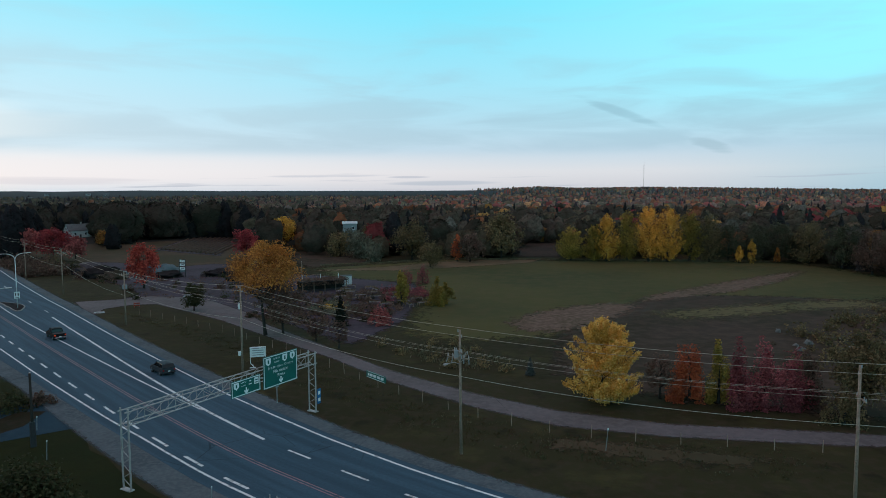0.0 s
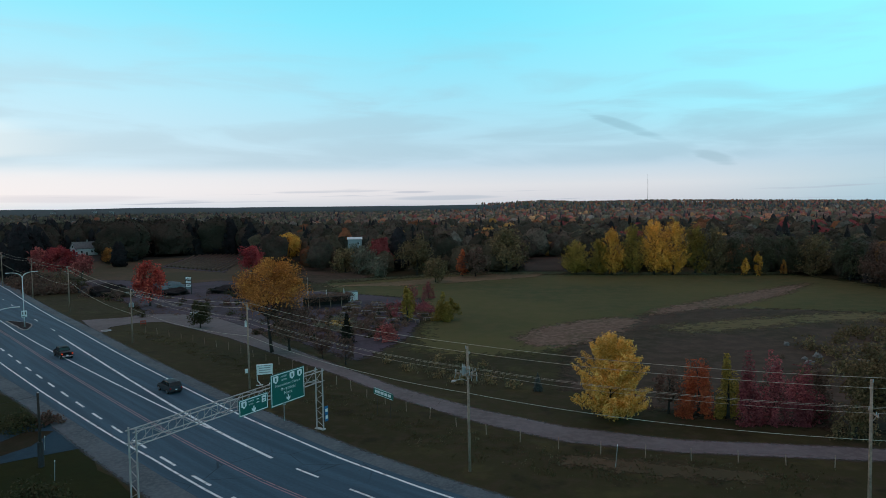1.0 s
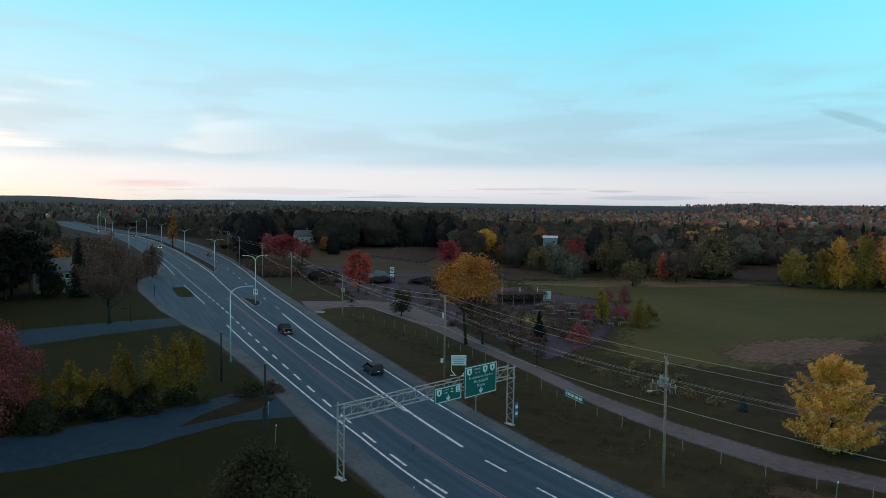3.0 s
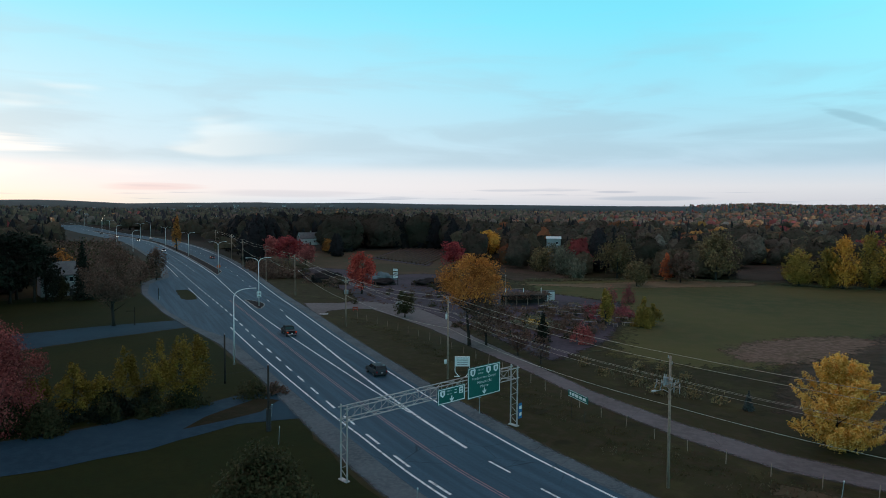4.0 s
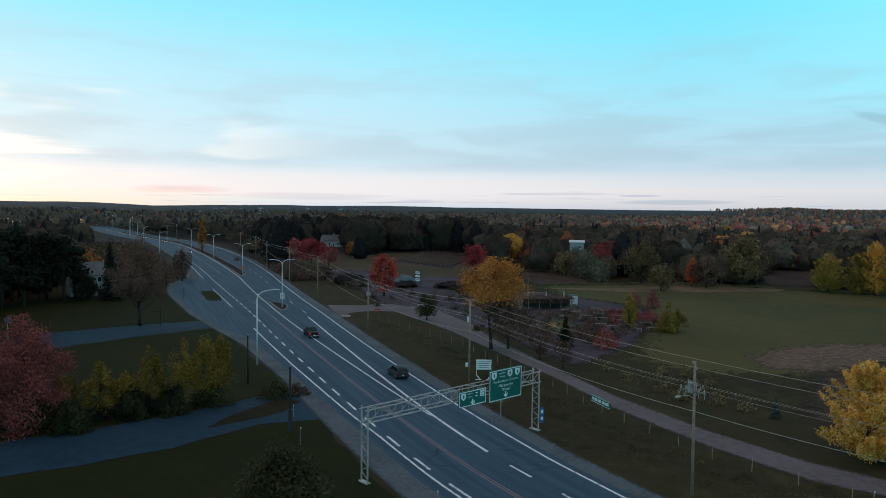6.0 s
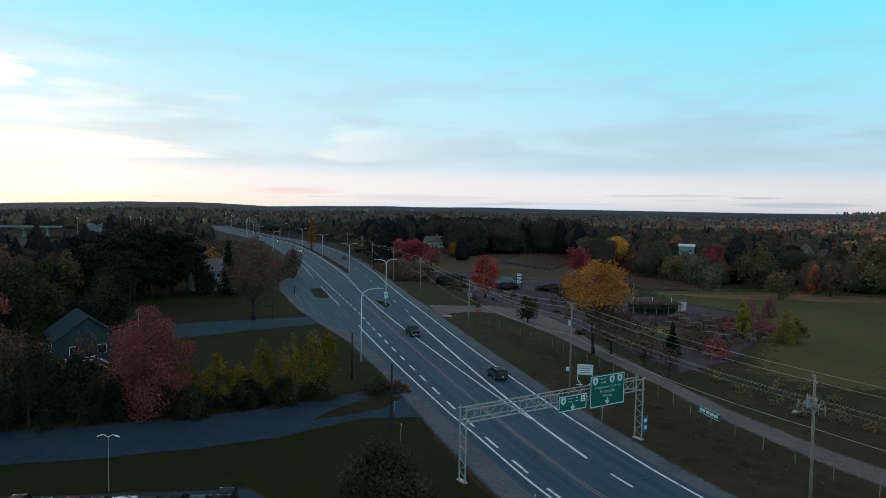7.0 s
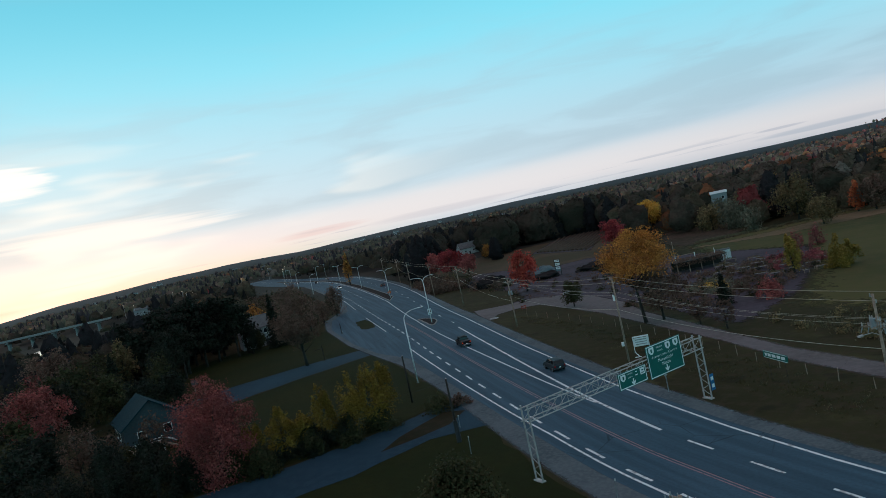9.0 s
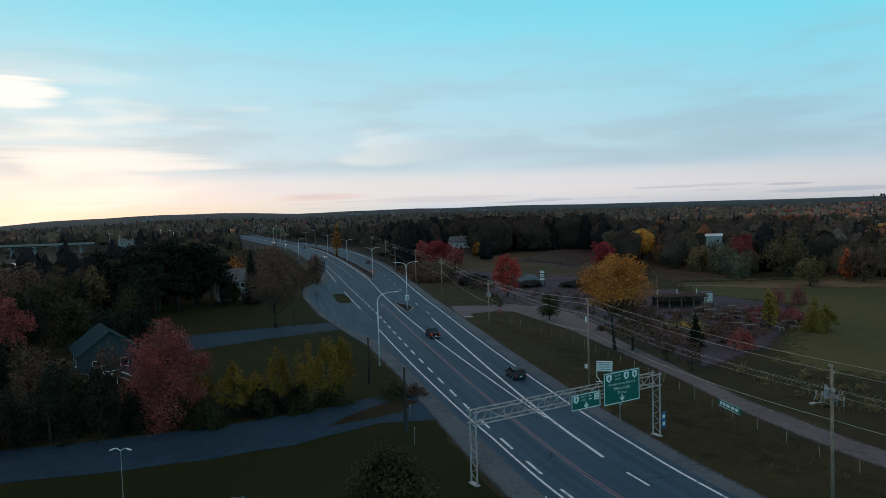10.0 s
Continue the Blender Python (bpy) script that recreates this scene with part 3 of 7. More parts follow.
def feathered(name, outline, z, mat, feather, parent=None):
    """A flat piece of ground as a grid of cells; the attribute "inner" falls from 1 to 0 across its outline."""
    poly = np.array(outline, float)
    cell = feather * 0.5
    lo, hi = poly.min(0) - feather, poly.max(0) + feather
    nx, ny = [int(k) + 2 for k in (hi - lo) / cell]
    gx, gy = np.meshgrid(lo[0] + cell * np.arange(nx), lo[1] + cell * np.arange(ny), indexing="ij")
    p = np.stack([gx.ravel(), gy.ravel()], 1)
    dist = np.full(len(p), 1e9)
    inside = np.zeros(len(p), bool)
    for i in range(len(poly)):
        a, b = poly[i], poly[(i + 1) % len(poly)]
        t = np.clip(((p - a) @ (b - a)) / ((b - a) @ (b - a)), 0, 1)
        dist = np.minimum(dist, np.hypot(*(p - a - t[:, None] * (b - a)).T))
        inside ^= ((a[1] > p[:, 1]) != (b[1] > p[:, 1])) & (p[:, 0] < (b[0] - a[0]) * (p[:, 1] - a[1]) / (b[1] - a[1] + 1e-9) + a[0])
    level = np.clip(0.5 + np.where(inside, dist, -dist) / feather * 0.5, 0, 1)
    bm = bmesh.new()
    inner = bm.verts.layers.float.new("inner")
    verts = {}

    def vert(i, j):
        k = i * ny + j
        if k not in verts:
            verts[k] = bm.verts.new((p[k][0], p[k][1], z))
            verts[k][inner] = level[k]
        return verts[k]
    for i in range(nx - 1):
        for j in range(ny - 1):
            if max(level[i * ny + j], level[(i + 1) * ny + j], level[(i + 1) * ny + j + 1], level[i * ny + j + 1]) > 0:
                bm.faces.new((vert(i, j), vert(i + 1, j), vert(i + 1, j + 1), vert(i, j + 1)))
    return link(name, bm, mat, parent)


def patch(name, outline, z, mat, ragged=0.6, cell=3.0, seed=1, parent=None, feather=0.0):
    """A flat piece of ground with an uneven outline."""
    if feather:
        return feathered(name, outline, z, mat, feather, parent)
    rng = random.Random(seed)
    pts = []
    n = len(outline)
    for i in range(n):
        a, b = Vector(outline[i]), Vector(outline[(i + 1) % n])
        k = max(1, int((b - a).length / cell))
        for j in range(k):
            p = a.lerp(b, j / k)
            pts.append((p.x + rng.uniform(-ragged, ragged), p.y + rng.uniform(-ragged, ragged)))
    bm = bmesh.new()
    uv = bm.loops.layers.uv.new("uv")
    f = bm.faces.new([bm.verts.new((x, y, z)) for x, y in pts])
    f.normal_update()
    if f.normal.z < 0:
        f.normal_flip()
    for loop in f.loops:
        loop[uv].uv = loop.vert.co.xy
    bmesh.ops.triangulate(bm, faces=bm.faces[:])
    for face in bm.faces:
        for loop in face.loops:
            loop[uv].uv = loop.vert.co.xy
    return link(name, bm, mat, parent)


# ---- ground: one sheet to the horizon, rising to low hills ----
def build_ground():
    radii = np.r_[np.linspace(0, 300, 13)[1:], 340, 380, 430, 500, 600, 720, 860, 1030, 1240, 1500, 1800, 2150, 2550, 2980, 3300, 3900, 4800]
    n = 180
    verts, faces = [(0.0, 0.0, 0.0)], []
    for r in radii:
        for k in range(n):
            a = 2 * math.pi * k / n
            x, y = -math.sin(a) * r, math.cos(a) * r
            z = float(ground_height(np.array(x), np.array(y)))
            if r > 900:
                z += 5.0 * (noise.noise((x * 0.002, y * 0.002, 1.0)) + 0.5 * noise.noise((x * 0.006, y * 0.006, 4.0)))
            if r > 3100:
                z -= (r - 3100) * 0.035
            verts.append((x, y, z))
    for k in range(n):
        faces.append((0, 1 + k, 1 + (k + 1) % n))
    for i in range(len(radii) - 1):
        for k in range(n):
            a, b = 1 + i * n + k, 1 + i * n + (k + 1) % n
            faces.append((a, a + n, b + n, b))
    me = bpy.data.meshes.new("ground")
    me.from_pydata(verts, [], faces)
    me.polygons.foreach_set("use_smooth", [True] * len(me.polygons))

    def colour(w, co):
        far = w.step(w.vmath("LENGTH", co), 250.0, 420.0)
        grass = w.mix(w.step(w.noise(co, 0.035, 4.0), 0.4, 0.62), (0.037, 0.034, 0.015), (0.030, 0.028, 0.012))
        grass = w.mix(w.math("MULTIPLY", w.step(w.noise(co, 0.6, 5.0, 0.65), 0.45, 0.65), 0.6), grass, (0.054, 0.038, 0.024))
        grass = w.mix(w.math("MULTIPLY", w.step(w.noise(co, 0.13, 5.0, 0.7), 0.52, 0.68), 0.7), grass, (0.060, 0.054, 0.022))
        grass = w.mix(w.math("MULTIPLY", w.step(w.noise(co, 0.22, 4.0, 0.6), 0.56, 0.70), 0.6), grass, (0.016, 0.014, 0.009))
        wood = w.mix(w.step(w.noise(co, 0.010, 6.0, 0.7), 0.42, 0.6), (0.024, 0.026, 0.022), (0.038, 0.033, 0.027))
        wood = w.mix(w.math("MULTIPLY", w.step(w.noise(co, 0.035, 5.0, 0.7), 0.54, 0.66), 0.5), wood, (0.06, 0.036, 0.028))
        # blue-grey beyond 1300 metres: distance haze mixed into the ground colour
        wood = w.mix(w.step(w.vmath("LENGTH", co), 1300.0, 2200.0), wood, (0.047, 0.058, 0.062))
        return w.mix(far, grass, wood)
    me.materials.append(material("meadow_and_hazed_woodland", colour, 0.95, bump=0.6, bump_scale=0.8, spec=0.05))
    me.update()
    if me.polygons[0].normal.z < 0:
        me.flip_normals()
    return tagged(new("ground", me), "flat meadow ground rising to low wooded hills", "ground", kind="structure")


ground = build_ground()

# ---- road, shoulders, markings ----
gravel = tagged(strip("road_shoulder", 0, 560, shifted(GRAVEL_LEFT, -0.8), shifted(LINE_RIGHT, 3.7), 0.06, F_GRAVEL, step=1.6, across=26, feather=1.3), "pale grey gravel shoulders beside the highway", "shoulder", kind="structure")
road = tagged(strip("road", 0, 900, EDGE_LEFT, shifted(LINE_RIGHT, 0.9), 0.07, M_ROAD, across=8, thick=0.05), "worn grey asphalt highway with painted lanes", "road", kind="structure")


def line(name, f, s0, s1, width, mat, label=""):
    ob = strip(name, s0, s1, shifted(f, -width / 2), shifted(f, width / 2), 0.076, mat, step=2.5, parent=road)
    return tagged(ob, label) if label else ob


line("edge_line", LINE_RIGHT, 0, 1000, 0.28, M_WHITE, "solid white edge line")
line("edge_line", LINE_LEFT, 0, 197, 0.26, M_WHITE, "solid white edge line")
line("edge_line", LINE_LEFT, 231, 274, 0.22, M_WHITE, "solid white edge line")
line("edge_line", LINE_LEFT, 309, 386, 0.22, M_WHITE, "solid white edge line")
line("split_line", LINE_SPLIT, 112, 208, 0.36, M_WHITE, "broad white line splitting two lanes")
line("median_line", LINE_MEDIAN, 126, 1000, 0.26, M_WHITE, "white line along the median")
line("centre_line", const(-0.17), 0, 240, 0.14, M_CENTRE, "faded orange centre line")
line("centre_line", const(0.17), 0, 240, 0.14, M_CENTRE, "faded orange centre line")
for k in range(-14, 46):
    line("dash", const(-3.8), 110.2 + 7.3 * k, 113.8 + 7.3 * k, 0.30, M_WHITE)
for k in range(1, 12):
    line("dash", LINE_SPLIT, 112 - 8.0 * k, 115.6 - 8.0 * k, 0.26, M_WHITE)
for k in range(0, 20):
    line("dash", lambda s: LINE_MEDIAN(s) + (LINE_RIGHT(s) - LINE_MEDIAN(s)) * 0.62, 215 + 18 * k, 219 + 18 * k, 0.2, M_WHITE)
for k in range(0, 26):
    line("dash", lambda s: LINE_MEDIAN(s) - 5.2, 330 + 14 * k, 334 + 14 * k, 0.2, M_WHITE)


def median(name, s0, s1, left, right, top, label):
    ob = strip(name, s0, s1, left, right, 0.07 + top, M_KERB, step=2.0, across=2, thick=top)
    tagged(ob, label, "median", kind="structure")
    soil = strip("median_soil", s0 + 0.4, s1 - 0.4, shifted(left, 0.3), shifted(right, -0.3), 0.075 + top, M_MULCH, step=2.0, parent=ob)
    return ob


median("median_1", 221, 238, lambda s: 3.6 - 0.0 * s + 0.1 * math.sin(s), lambda s: 4.6 + 2.4 * math.sin(min(max((s - 221) / 17, 0), 1) * math.pi), 0.16, "small kerbed traffic island with dark soil")
median("median_2", 312, 760, lambda s: LINE_MEDIAN(s) + 0.9, lambda s: LINE_MEDIAN(s) + 1.1 + 3.6 * min(1.0, (s - 311) / 14), 0.18, "long kerbed median with dark soil and dead grass")

# ---- drives, track, fields: laid over the ground ----
DRIVE_A = [(-60.5, 66.3), (-67.5, 70.8), (-67.6, 68.9), (-69.2, 60.1), (-72.2, 48.9), (-79.3, 34.4), (-85.9, 24.6), (-95, 8), (-104, -30), (-90, -30), (-82, 4), (-74.6, 21.7), (-68.8, 30.2), (-64.7, 37.4), (-61.2, 45.6), (-59.2, 56.4), (-54.2, 62.3)]
tagged(patch("driveway_1", DRIVE_A, 0.05, M_DRIVE, 0.25), "grey paved side road with worn edges", "driveway", kind="structure")
tagged(patch("island_grass", [(-63.2, 51.7), (-64.9, 56.5), (-65.2, 65.4), (-61.9, 66.6), (-60.6, 61.4), (-61.6, 57.3)], 0.058, M_GRASS, 0.2), "strip of rough grass between two drive mouths", "verge", kind="structure")
DRIVE_B = [(-110, 96), (-116, 98.4), (-119.8, 82.8), (-122, 68.7), (-124, 58), (-139, 60), (-138, 75.3), (-131.8, 90.7), (-124, 104.4), (-118, 108)]
tagged(patch("driveway_2", DRIVE_B, 0.05, M_DRIVE, 0.2), "narrow grey asphalt drive across the lawn", "driveway", kind="structure")
tagged(patch("lawn_1", [(-72.5, 74), (-86, 80.8), (-97, 88), (-109, 94.6), (-115.5, 97.6), (-119.3, 82.8), (-121.5, 68.7), (-123, 50), (-95, 30), (-79.8, 35), (-72.6, 49), (-69.7, 60), (-68, 69)], 0.035, M_LAWN, 0.3), "dark mown lawn between two drives", "lawn", kind="structure")
tagged(patch("lawn_2", [(-124.5, 105), (-132, 91), (-138.5, 75), (-139.5, 60), (-150, 50), (-186, 66), (-190, 112), (-172, 130), (-150, 118), (-136, 108)], 0.035, M_LAWN, 0.3), "dark lawn in front of tall pines", "lawn", kind="structure")
tagged(patch("lawn_3", [(-36.5, 49.3), (-48, 57), (-54.6, 62.4), (-60.4, 57), (-62.4, 45.8), (-66, 37.6), (-70.2, 30.6), (-76, 22), (-83.4, 4), (-76, -6), (-69.4, 15.6), (-66.8, 19.3), (-59, 27.7), (-52.2, 35.2), (-49, 35), (-40, 24), (0, 20), (10, 30), (-12, 38)], 0.02, M_LAWN, 0.3), "dark lawn beside the highway", "lawn", kind="structure")
tagged(patch("entrance_island", [(-150, 126), (-153.5, 127.2), (-170, 139), (-168.5, 142), (-158, 136), (-148.5, 128.5)], 0.085, M_LAWN, 0.2), "grass island in a road entrance", "verge", kind="structure")
TRACK = [(31, 73.2), (26, 72.5), (8.5, 71.8), (-3, 72.9), (-13, 77.7), (-26, 86.4), (-38.3, 97.1), (-58, 112), (-72, 123), (-88, 133), (-98, 139), (-103, 137), (-105.5, 131), (-101.5, 122), (-119.5, 138.5), (-112, 143.5), (-108, 150), (-98, 150), (-88, 146), (-72, 133), (-61.4, 121), (-40.4, 103), (-27.8, 92), (-14, 83), (-3.3, 78), (8.9, 75.6), (26, 76.3), (31, 76.2)]
tagged(patch("dirt_track", TRACK, 0.05, F_TRACK, 0.35, feather=0.8), "pale dusty gravel track beside the field", "track", kind="structure")
YARD = [(-111, 144), (-113, 154), (-134, 171), (-150, 181), (-166, 190), (-187, 210), (-187, 223), (-174, 224), (-143, 212), (-134, 226), (-118, 222), (-100, 204), (-78, 196), (-48, 184), (-40, 160), (-36, 128), (-39, 107), (-51, 117), (-66, 130), (-80, 134), (-90, 141), (-100, 142)]
tagged(patch("nursery_yard", YARD, 0.04, F_YARD, 1.0, feather=2.2), "purplish-brown gravel yard of a plant nursery", "yard", kind="structure")
FIELD = [(-92, 222), (-70, 236), (-52, 254), (-10, 257), (30, 260), (69, 263), (81, 240), (90, 200), (66, 174), (34, 170), (15, 160), (2, 134), (-6, 120), (-20, 114), (-31, 118), (-37, 150), (-46, 186), (-75, 194)]
tagged(patch("field", FIELD, 0.03, F_FIELD, 1.2, 5.0, feather=9.0), "mown dull green field", "field", kind="structure")
tagged(patch("fallow_patch", [(-14.5, 131), (-11.2, 141), (-2.2, 153), (5.3, 158.5), (11, 156), (4, 137), (-4.9, 124.5), (-11, 124)], 0.05, F_BARE, 1.2, feather=5.0), "patch of bare reddish soil with dead stalks in the field", "soil", kind="structure")
tagged(patch("fallow_patch", [(16, 172), (35, 197.5), (58, 225), (67, 234), (53, 206.6), (38, 185), (24, 173), (13, 163)], 0.05, F_BARE, 1.2, feather=5.0), "strip of bare soil with pale dead stalks across the field", "soil", kind="structure")
tagged(patch("bare_clearing", [(-27, 272), (-11, 274), (-12, 300), (-14, 346), (-33, 345), (-30, 300)], 0.05, F_SOIL, 1.2, feather=4.0), "brown bare clearing between two stands of trees", "soil", kind="structure")
tagged(patch("scrub_clearing", [(-126, 279), (-114, 288), (-100, 268), (-84, 245), (-79, 229), (-93, 220), (-108, 236)], 0.04, F_SCRUB, 1.2, feather=4.0), "brown rough ground with faint paths below the wood", "scrub", kind="structure")
tagged(patch("scrub_ground", [(-4, 96), (-4, 122), (4, 139), (9, 156), (14, 166), (24, 174), (44, 176), (70, 170), (90, 150), (90, 84), (30, 82), (10, 86)], 0.038, F_SCRUB, 1.6, feather=5.0), "dark scrubby ground with rubble", "scrub", kind="structure")
tagged(patch("dry_strip", [(14, 146), (30, 157), (50, 168), (64, 172), (62, 163), (46, 158), (32, 149), (20, 142)], 0.055, F_DRYGRASS, feather=9.0), "strip of dry yellowish grass at the field's edge", "verge", kind="structure")
tagged(patch("dry_meadow", [(-187, 224), (-143, 214), (-118, 224), (-104, 226), (-128, 262), (-146, 300), (-180, 335), (-240, 345), (-268, 340), (-262, 270), (-215, 232)], 0.022, F_MEADOW, feather=6.0), "dull olive-brown meadow behind the nursery yard", "meadow", kind="structure")
tagged(patch("field_margin", [(-88, 211), (-68, 227), (-53, 245), (-28, 262), (-18, 262), (-20, 248), (-44, 228), (-62, 216)], 0.045, F_STRAW, 0.8, feather=3.0), "band of dry straw-coloured grass", "verge", kind="structure")

# ---- trees ----
import itertools


def leaf_quads(centres, size, rng, stretch=1.0, droop=0.0, face=None, jitter=0.55):
    """Diamond leaves at the centres. face: the way each leaf looks, roughly; else at random."""
    n = len(centres)
    a = rng.normal(size=(n, 3))
    a[:, 2] -= droop
    if face is not None:
        look_ = face / (np.linalg.norm(face, axis=1)[:, None] + 1e-9) + rng.normal(size=(n, 3)) * jitter
        look_ /= np.linalg.norm(look_, axis=1)[:, None] + 1e-9
        a -= look_ * (a * look_).sum(1)[:, None]
    a /= np.linalg.norm(a, axis=1)[:, None] + 1e-9
    b = np.cross(a, look_ if face is not None else rng.normal(size=(n, 3)))
    b /= np.linalg.norm(b, axis=1)[:, None] + 1e-9
    s = (size * rng.uniform(0.6, 1.4, n))[:, None]
    c = centres
    return np.stack([c - a * s * stretch, c - b * s * 0.62, c + a * s * stretch, c + b * s * 0.62], axis=1)


def outward(p, h, low):
    """The way out of a crown at each leaf, a little upwards."""
    mid = np.array([0, 0, low + 0.42 * (h - low)])
    d = (p - mid) * np.array([1, 1, 0.7])
    d[:, 2] += 0.25 * h
    return d


def crown_points(rng, shape, h, hw, low, n):
    """Leaf places for a crown of that shape: h tall, hw half wide, clear of leaves below low."""
    if shape == "cone":
        t = 1 - np.sqrt(rng.uniform(0, 1, n))
        layer = np.floor(t * 14) / 14
        t = layer + (t - layer) * 0.75
        a = rng.uniform(0, 6.2832, n)
        arm = 0.72 + 0.28 * np.sin(a * 5 + layer * 37)
        r = hw * (1 - t) ** 0.85 * arm * np.sqrt(rng.uniform(0.05, 1, n))
        z = low + (h - low) * t - r * 0.28 + rng.normal(0, 0.02 * h, n)
        return np.stack([r * np.cos(a), r * np.sin(a), np.clip(z, low * 0.5, h)], 1)
    if shape == "pine":
        m = 26
        ct = rng.uniform(0, 1, m) ** 0.8
        ca = rng.uniform(0, 6.2832, m)
        cr = hw * (1.05 - 0.75 * ct) * rng.uniform(0.3, 1, m)
        cen = np.stack([cr * np.cos(ca), cr * np.sin(ca), low + (h - low) * (0.08 + 0.88 * ct)], 1)
        k = rng.integers(0, m, n)
        return cen[k] + rng.normal(size=(n, 3)) * np.array([hw * 0.20, hw * 0.20, (h - low) * 0.035])
    if shape == "spray":                            # limbs all the way up, bent outwards and up, each a plume of leaves
        m = int(34 + 7 * h)
        start = rng.uniform(0.0, 0.78, m) * (h - low) + low * 0.5
        tip = np.minimum(start + (h - low) * rng.uniform(0.14, 0.32, m), h * rng.uniform(0.93, 1.03, m))
        tip_r = hw * np.clip(1 - (tip / h) ** 3.4, 0.02, 1) ** 0.55 * rng.uniform(0.72, 1.12, m) * np.clip(0.90 + tip / h * 0.5, 0, 1)
        ca = rng.uniform(0, 6.2832, m)
        k = rng.integers(0, m, n)
        t = rng.uniform(0.12, 1.0, n) ** 0.8
        r = tip_r[k] * t
        z = start[k] + (tip - start)[k] * t ** 1.7
        fat = hw * (0.078 * (1.08 - t) + 0.022)
        p = np.stack([r * np.cos(ca[k]), r * np.sin(ca[k]), z], 1) + np.clip(rng.normal(size=(n, 3)), -1.8, 1.8) * fat[:, None]
        p[:, 2] = np.clip(p[:, 2], 0.12, h * 1.03)
        return p
    m = {"round": 46, "wide": 60, "column": 34, "willow": 40, "shrub": 22, "thin": 60}[shape]
    d = rng.normal(size=(m, 3))
    d /= np.linalg.norm(d, axis=1)[:, None]
    if shape == "shrub":
        d[:, 2] = np.abs(d[:, 2])
    rad = rng.uniform(0.35, 1.0, m) ** 0.55
    mid, half = (low + h) / 2, (h - low) / 2
    if shape == "shrub":
        mid, half = low, h - low
    bulge = rng.uniform(0.72, 1.16, m)
    cen = d * rad[:, None] * bulge[:, None] * np.array([hw, hw, half]) * 0.86 + np.array([0, 0, mid])
    k = rng.integers(0, m, n)
    spread = np.array([hw, hw, half]) * (0.15 if shape != "thin" else 0.12)
    loose = rng.uniform(0.55, 1.35, m)[k][:, None]
    p = cen[k] + np.clip(rng.normal(size=(n, 3)), -1.7, 1.7) * spread * loose
    if shape == "willow":
        p[:, 2] -= np.abs(rng.normal(0, 0.16, n)) * (h - low)
    if shape == "column":
        taper = np.clip(1.25 - 0.75 * (p[:, 2] - low) / (h - low), 0.3, 1.2)
        p[:, :2] *= taper[:, None]
    if shape in ("round", "wide"):
        taper = np.clip(1.18 - 0.42 * (p[:, 2] - low) / (h - low), 0.5, 1.15)
        p[:, :2] *= taper[:, None]
    if shape == "shrub":
        p[:, :2] *= np.clip(1.2 - 0.55 * p[:, 2:3] / h, 0.4, 1.15)
    p[:, 2] = np.clip(p[:, 2], 0.12, None)
    return p


def trunk_mesh(rng, h, hw, low, shape, girth):
    bm = bmesh.new()
    top = h * (0.93 if shape in ("cone", "pine") else 0.72)
    bend = rng.uniform(-0.03, 0.03, 2) * h
    pts = [(bend[0] * math.sin(t * 2.2), bend[1] * math.sin(t * 2.6), top * t - 0.1) for t in (0, 0.12, 0.3, 0.5, 0.75, 1.0)]
    tube(bm, pts, [girth * 1.35, girth, girth * 0.85, girth * 0.66, girth * 0.36, girth * 0.08], 8)
    limbs = 5 if shape in ("cone", "shrub") else 11
    for k in range(limbs):
        t = rng.uniform(0.22, 0.85)
        a = rng.uniform(0, 6.2832)
        z0 = max(low * 0.8, top * t)
        reach = hw * rng.uniform(0.45, 0.85) * (1 - 0.5 * t)
        up = 0.1 * h if shape in ("cone", "pine") else rng.uniform(0.10, 0.24) * h
        x0, y0 = bend[0] * math.sin(t * 2.2), bend[1] * math.sin(t * 2.6)
        q = [(x0, y0, z0), (x0 + reach * 0.5 * math.cos(a), y0 + reach * 0.5 * math.sin(a), z0 + up * 0.45), (x0 + reach * math.cos(a + 0.2), y0 + reach * math.sin(a + 0.2), min(z0 + up, h * 0.95))]
        tube(bm, q, [girth * 0.4, girth * 0.24, girth * 0.06], 5)
    return bm


TREE_SEED = [11]


def tree(x, y, h, hw, shape, mat, label, low=None, n=1600, leaf=None, girth=None, name="tree", category="tree", group="", stretch=1.0, droop=0.0):
    TREE_SEED[0] += 1
    rng = np.random.default_rng(TREE_SEED[0])
    low = h * {"round": 0.16, "wide": 0.28, "column": 0.05, "willow": 0.12, "shrub": 0.04, "cone": 0.05, "pine": 0.3, "thin": 0.25, "spray": 0.06}[shape] if low is None else low
    leaf = 0.86 * (leaf or max(0.16, 0.030 * h))
    n = int(n * 1.2)
    girth = girth or (0.05 + 0.016 * h)
    ob = thing(name, pose(x, y, float(ground_height(np.array(x), np.array(y)))), label, category, group)
    part("trunk", trunk_mesh(rng, h, hw, low, shape, girth), M_BARK, ob, smooth=True)
    p = crown_points(rng, shape, h, hw, low, n)
    quads("crown", leaf_quads(p, leaf, rng, stretch, droop, outward(p, h, low), 0.8), mat, ob)
    return ob


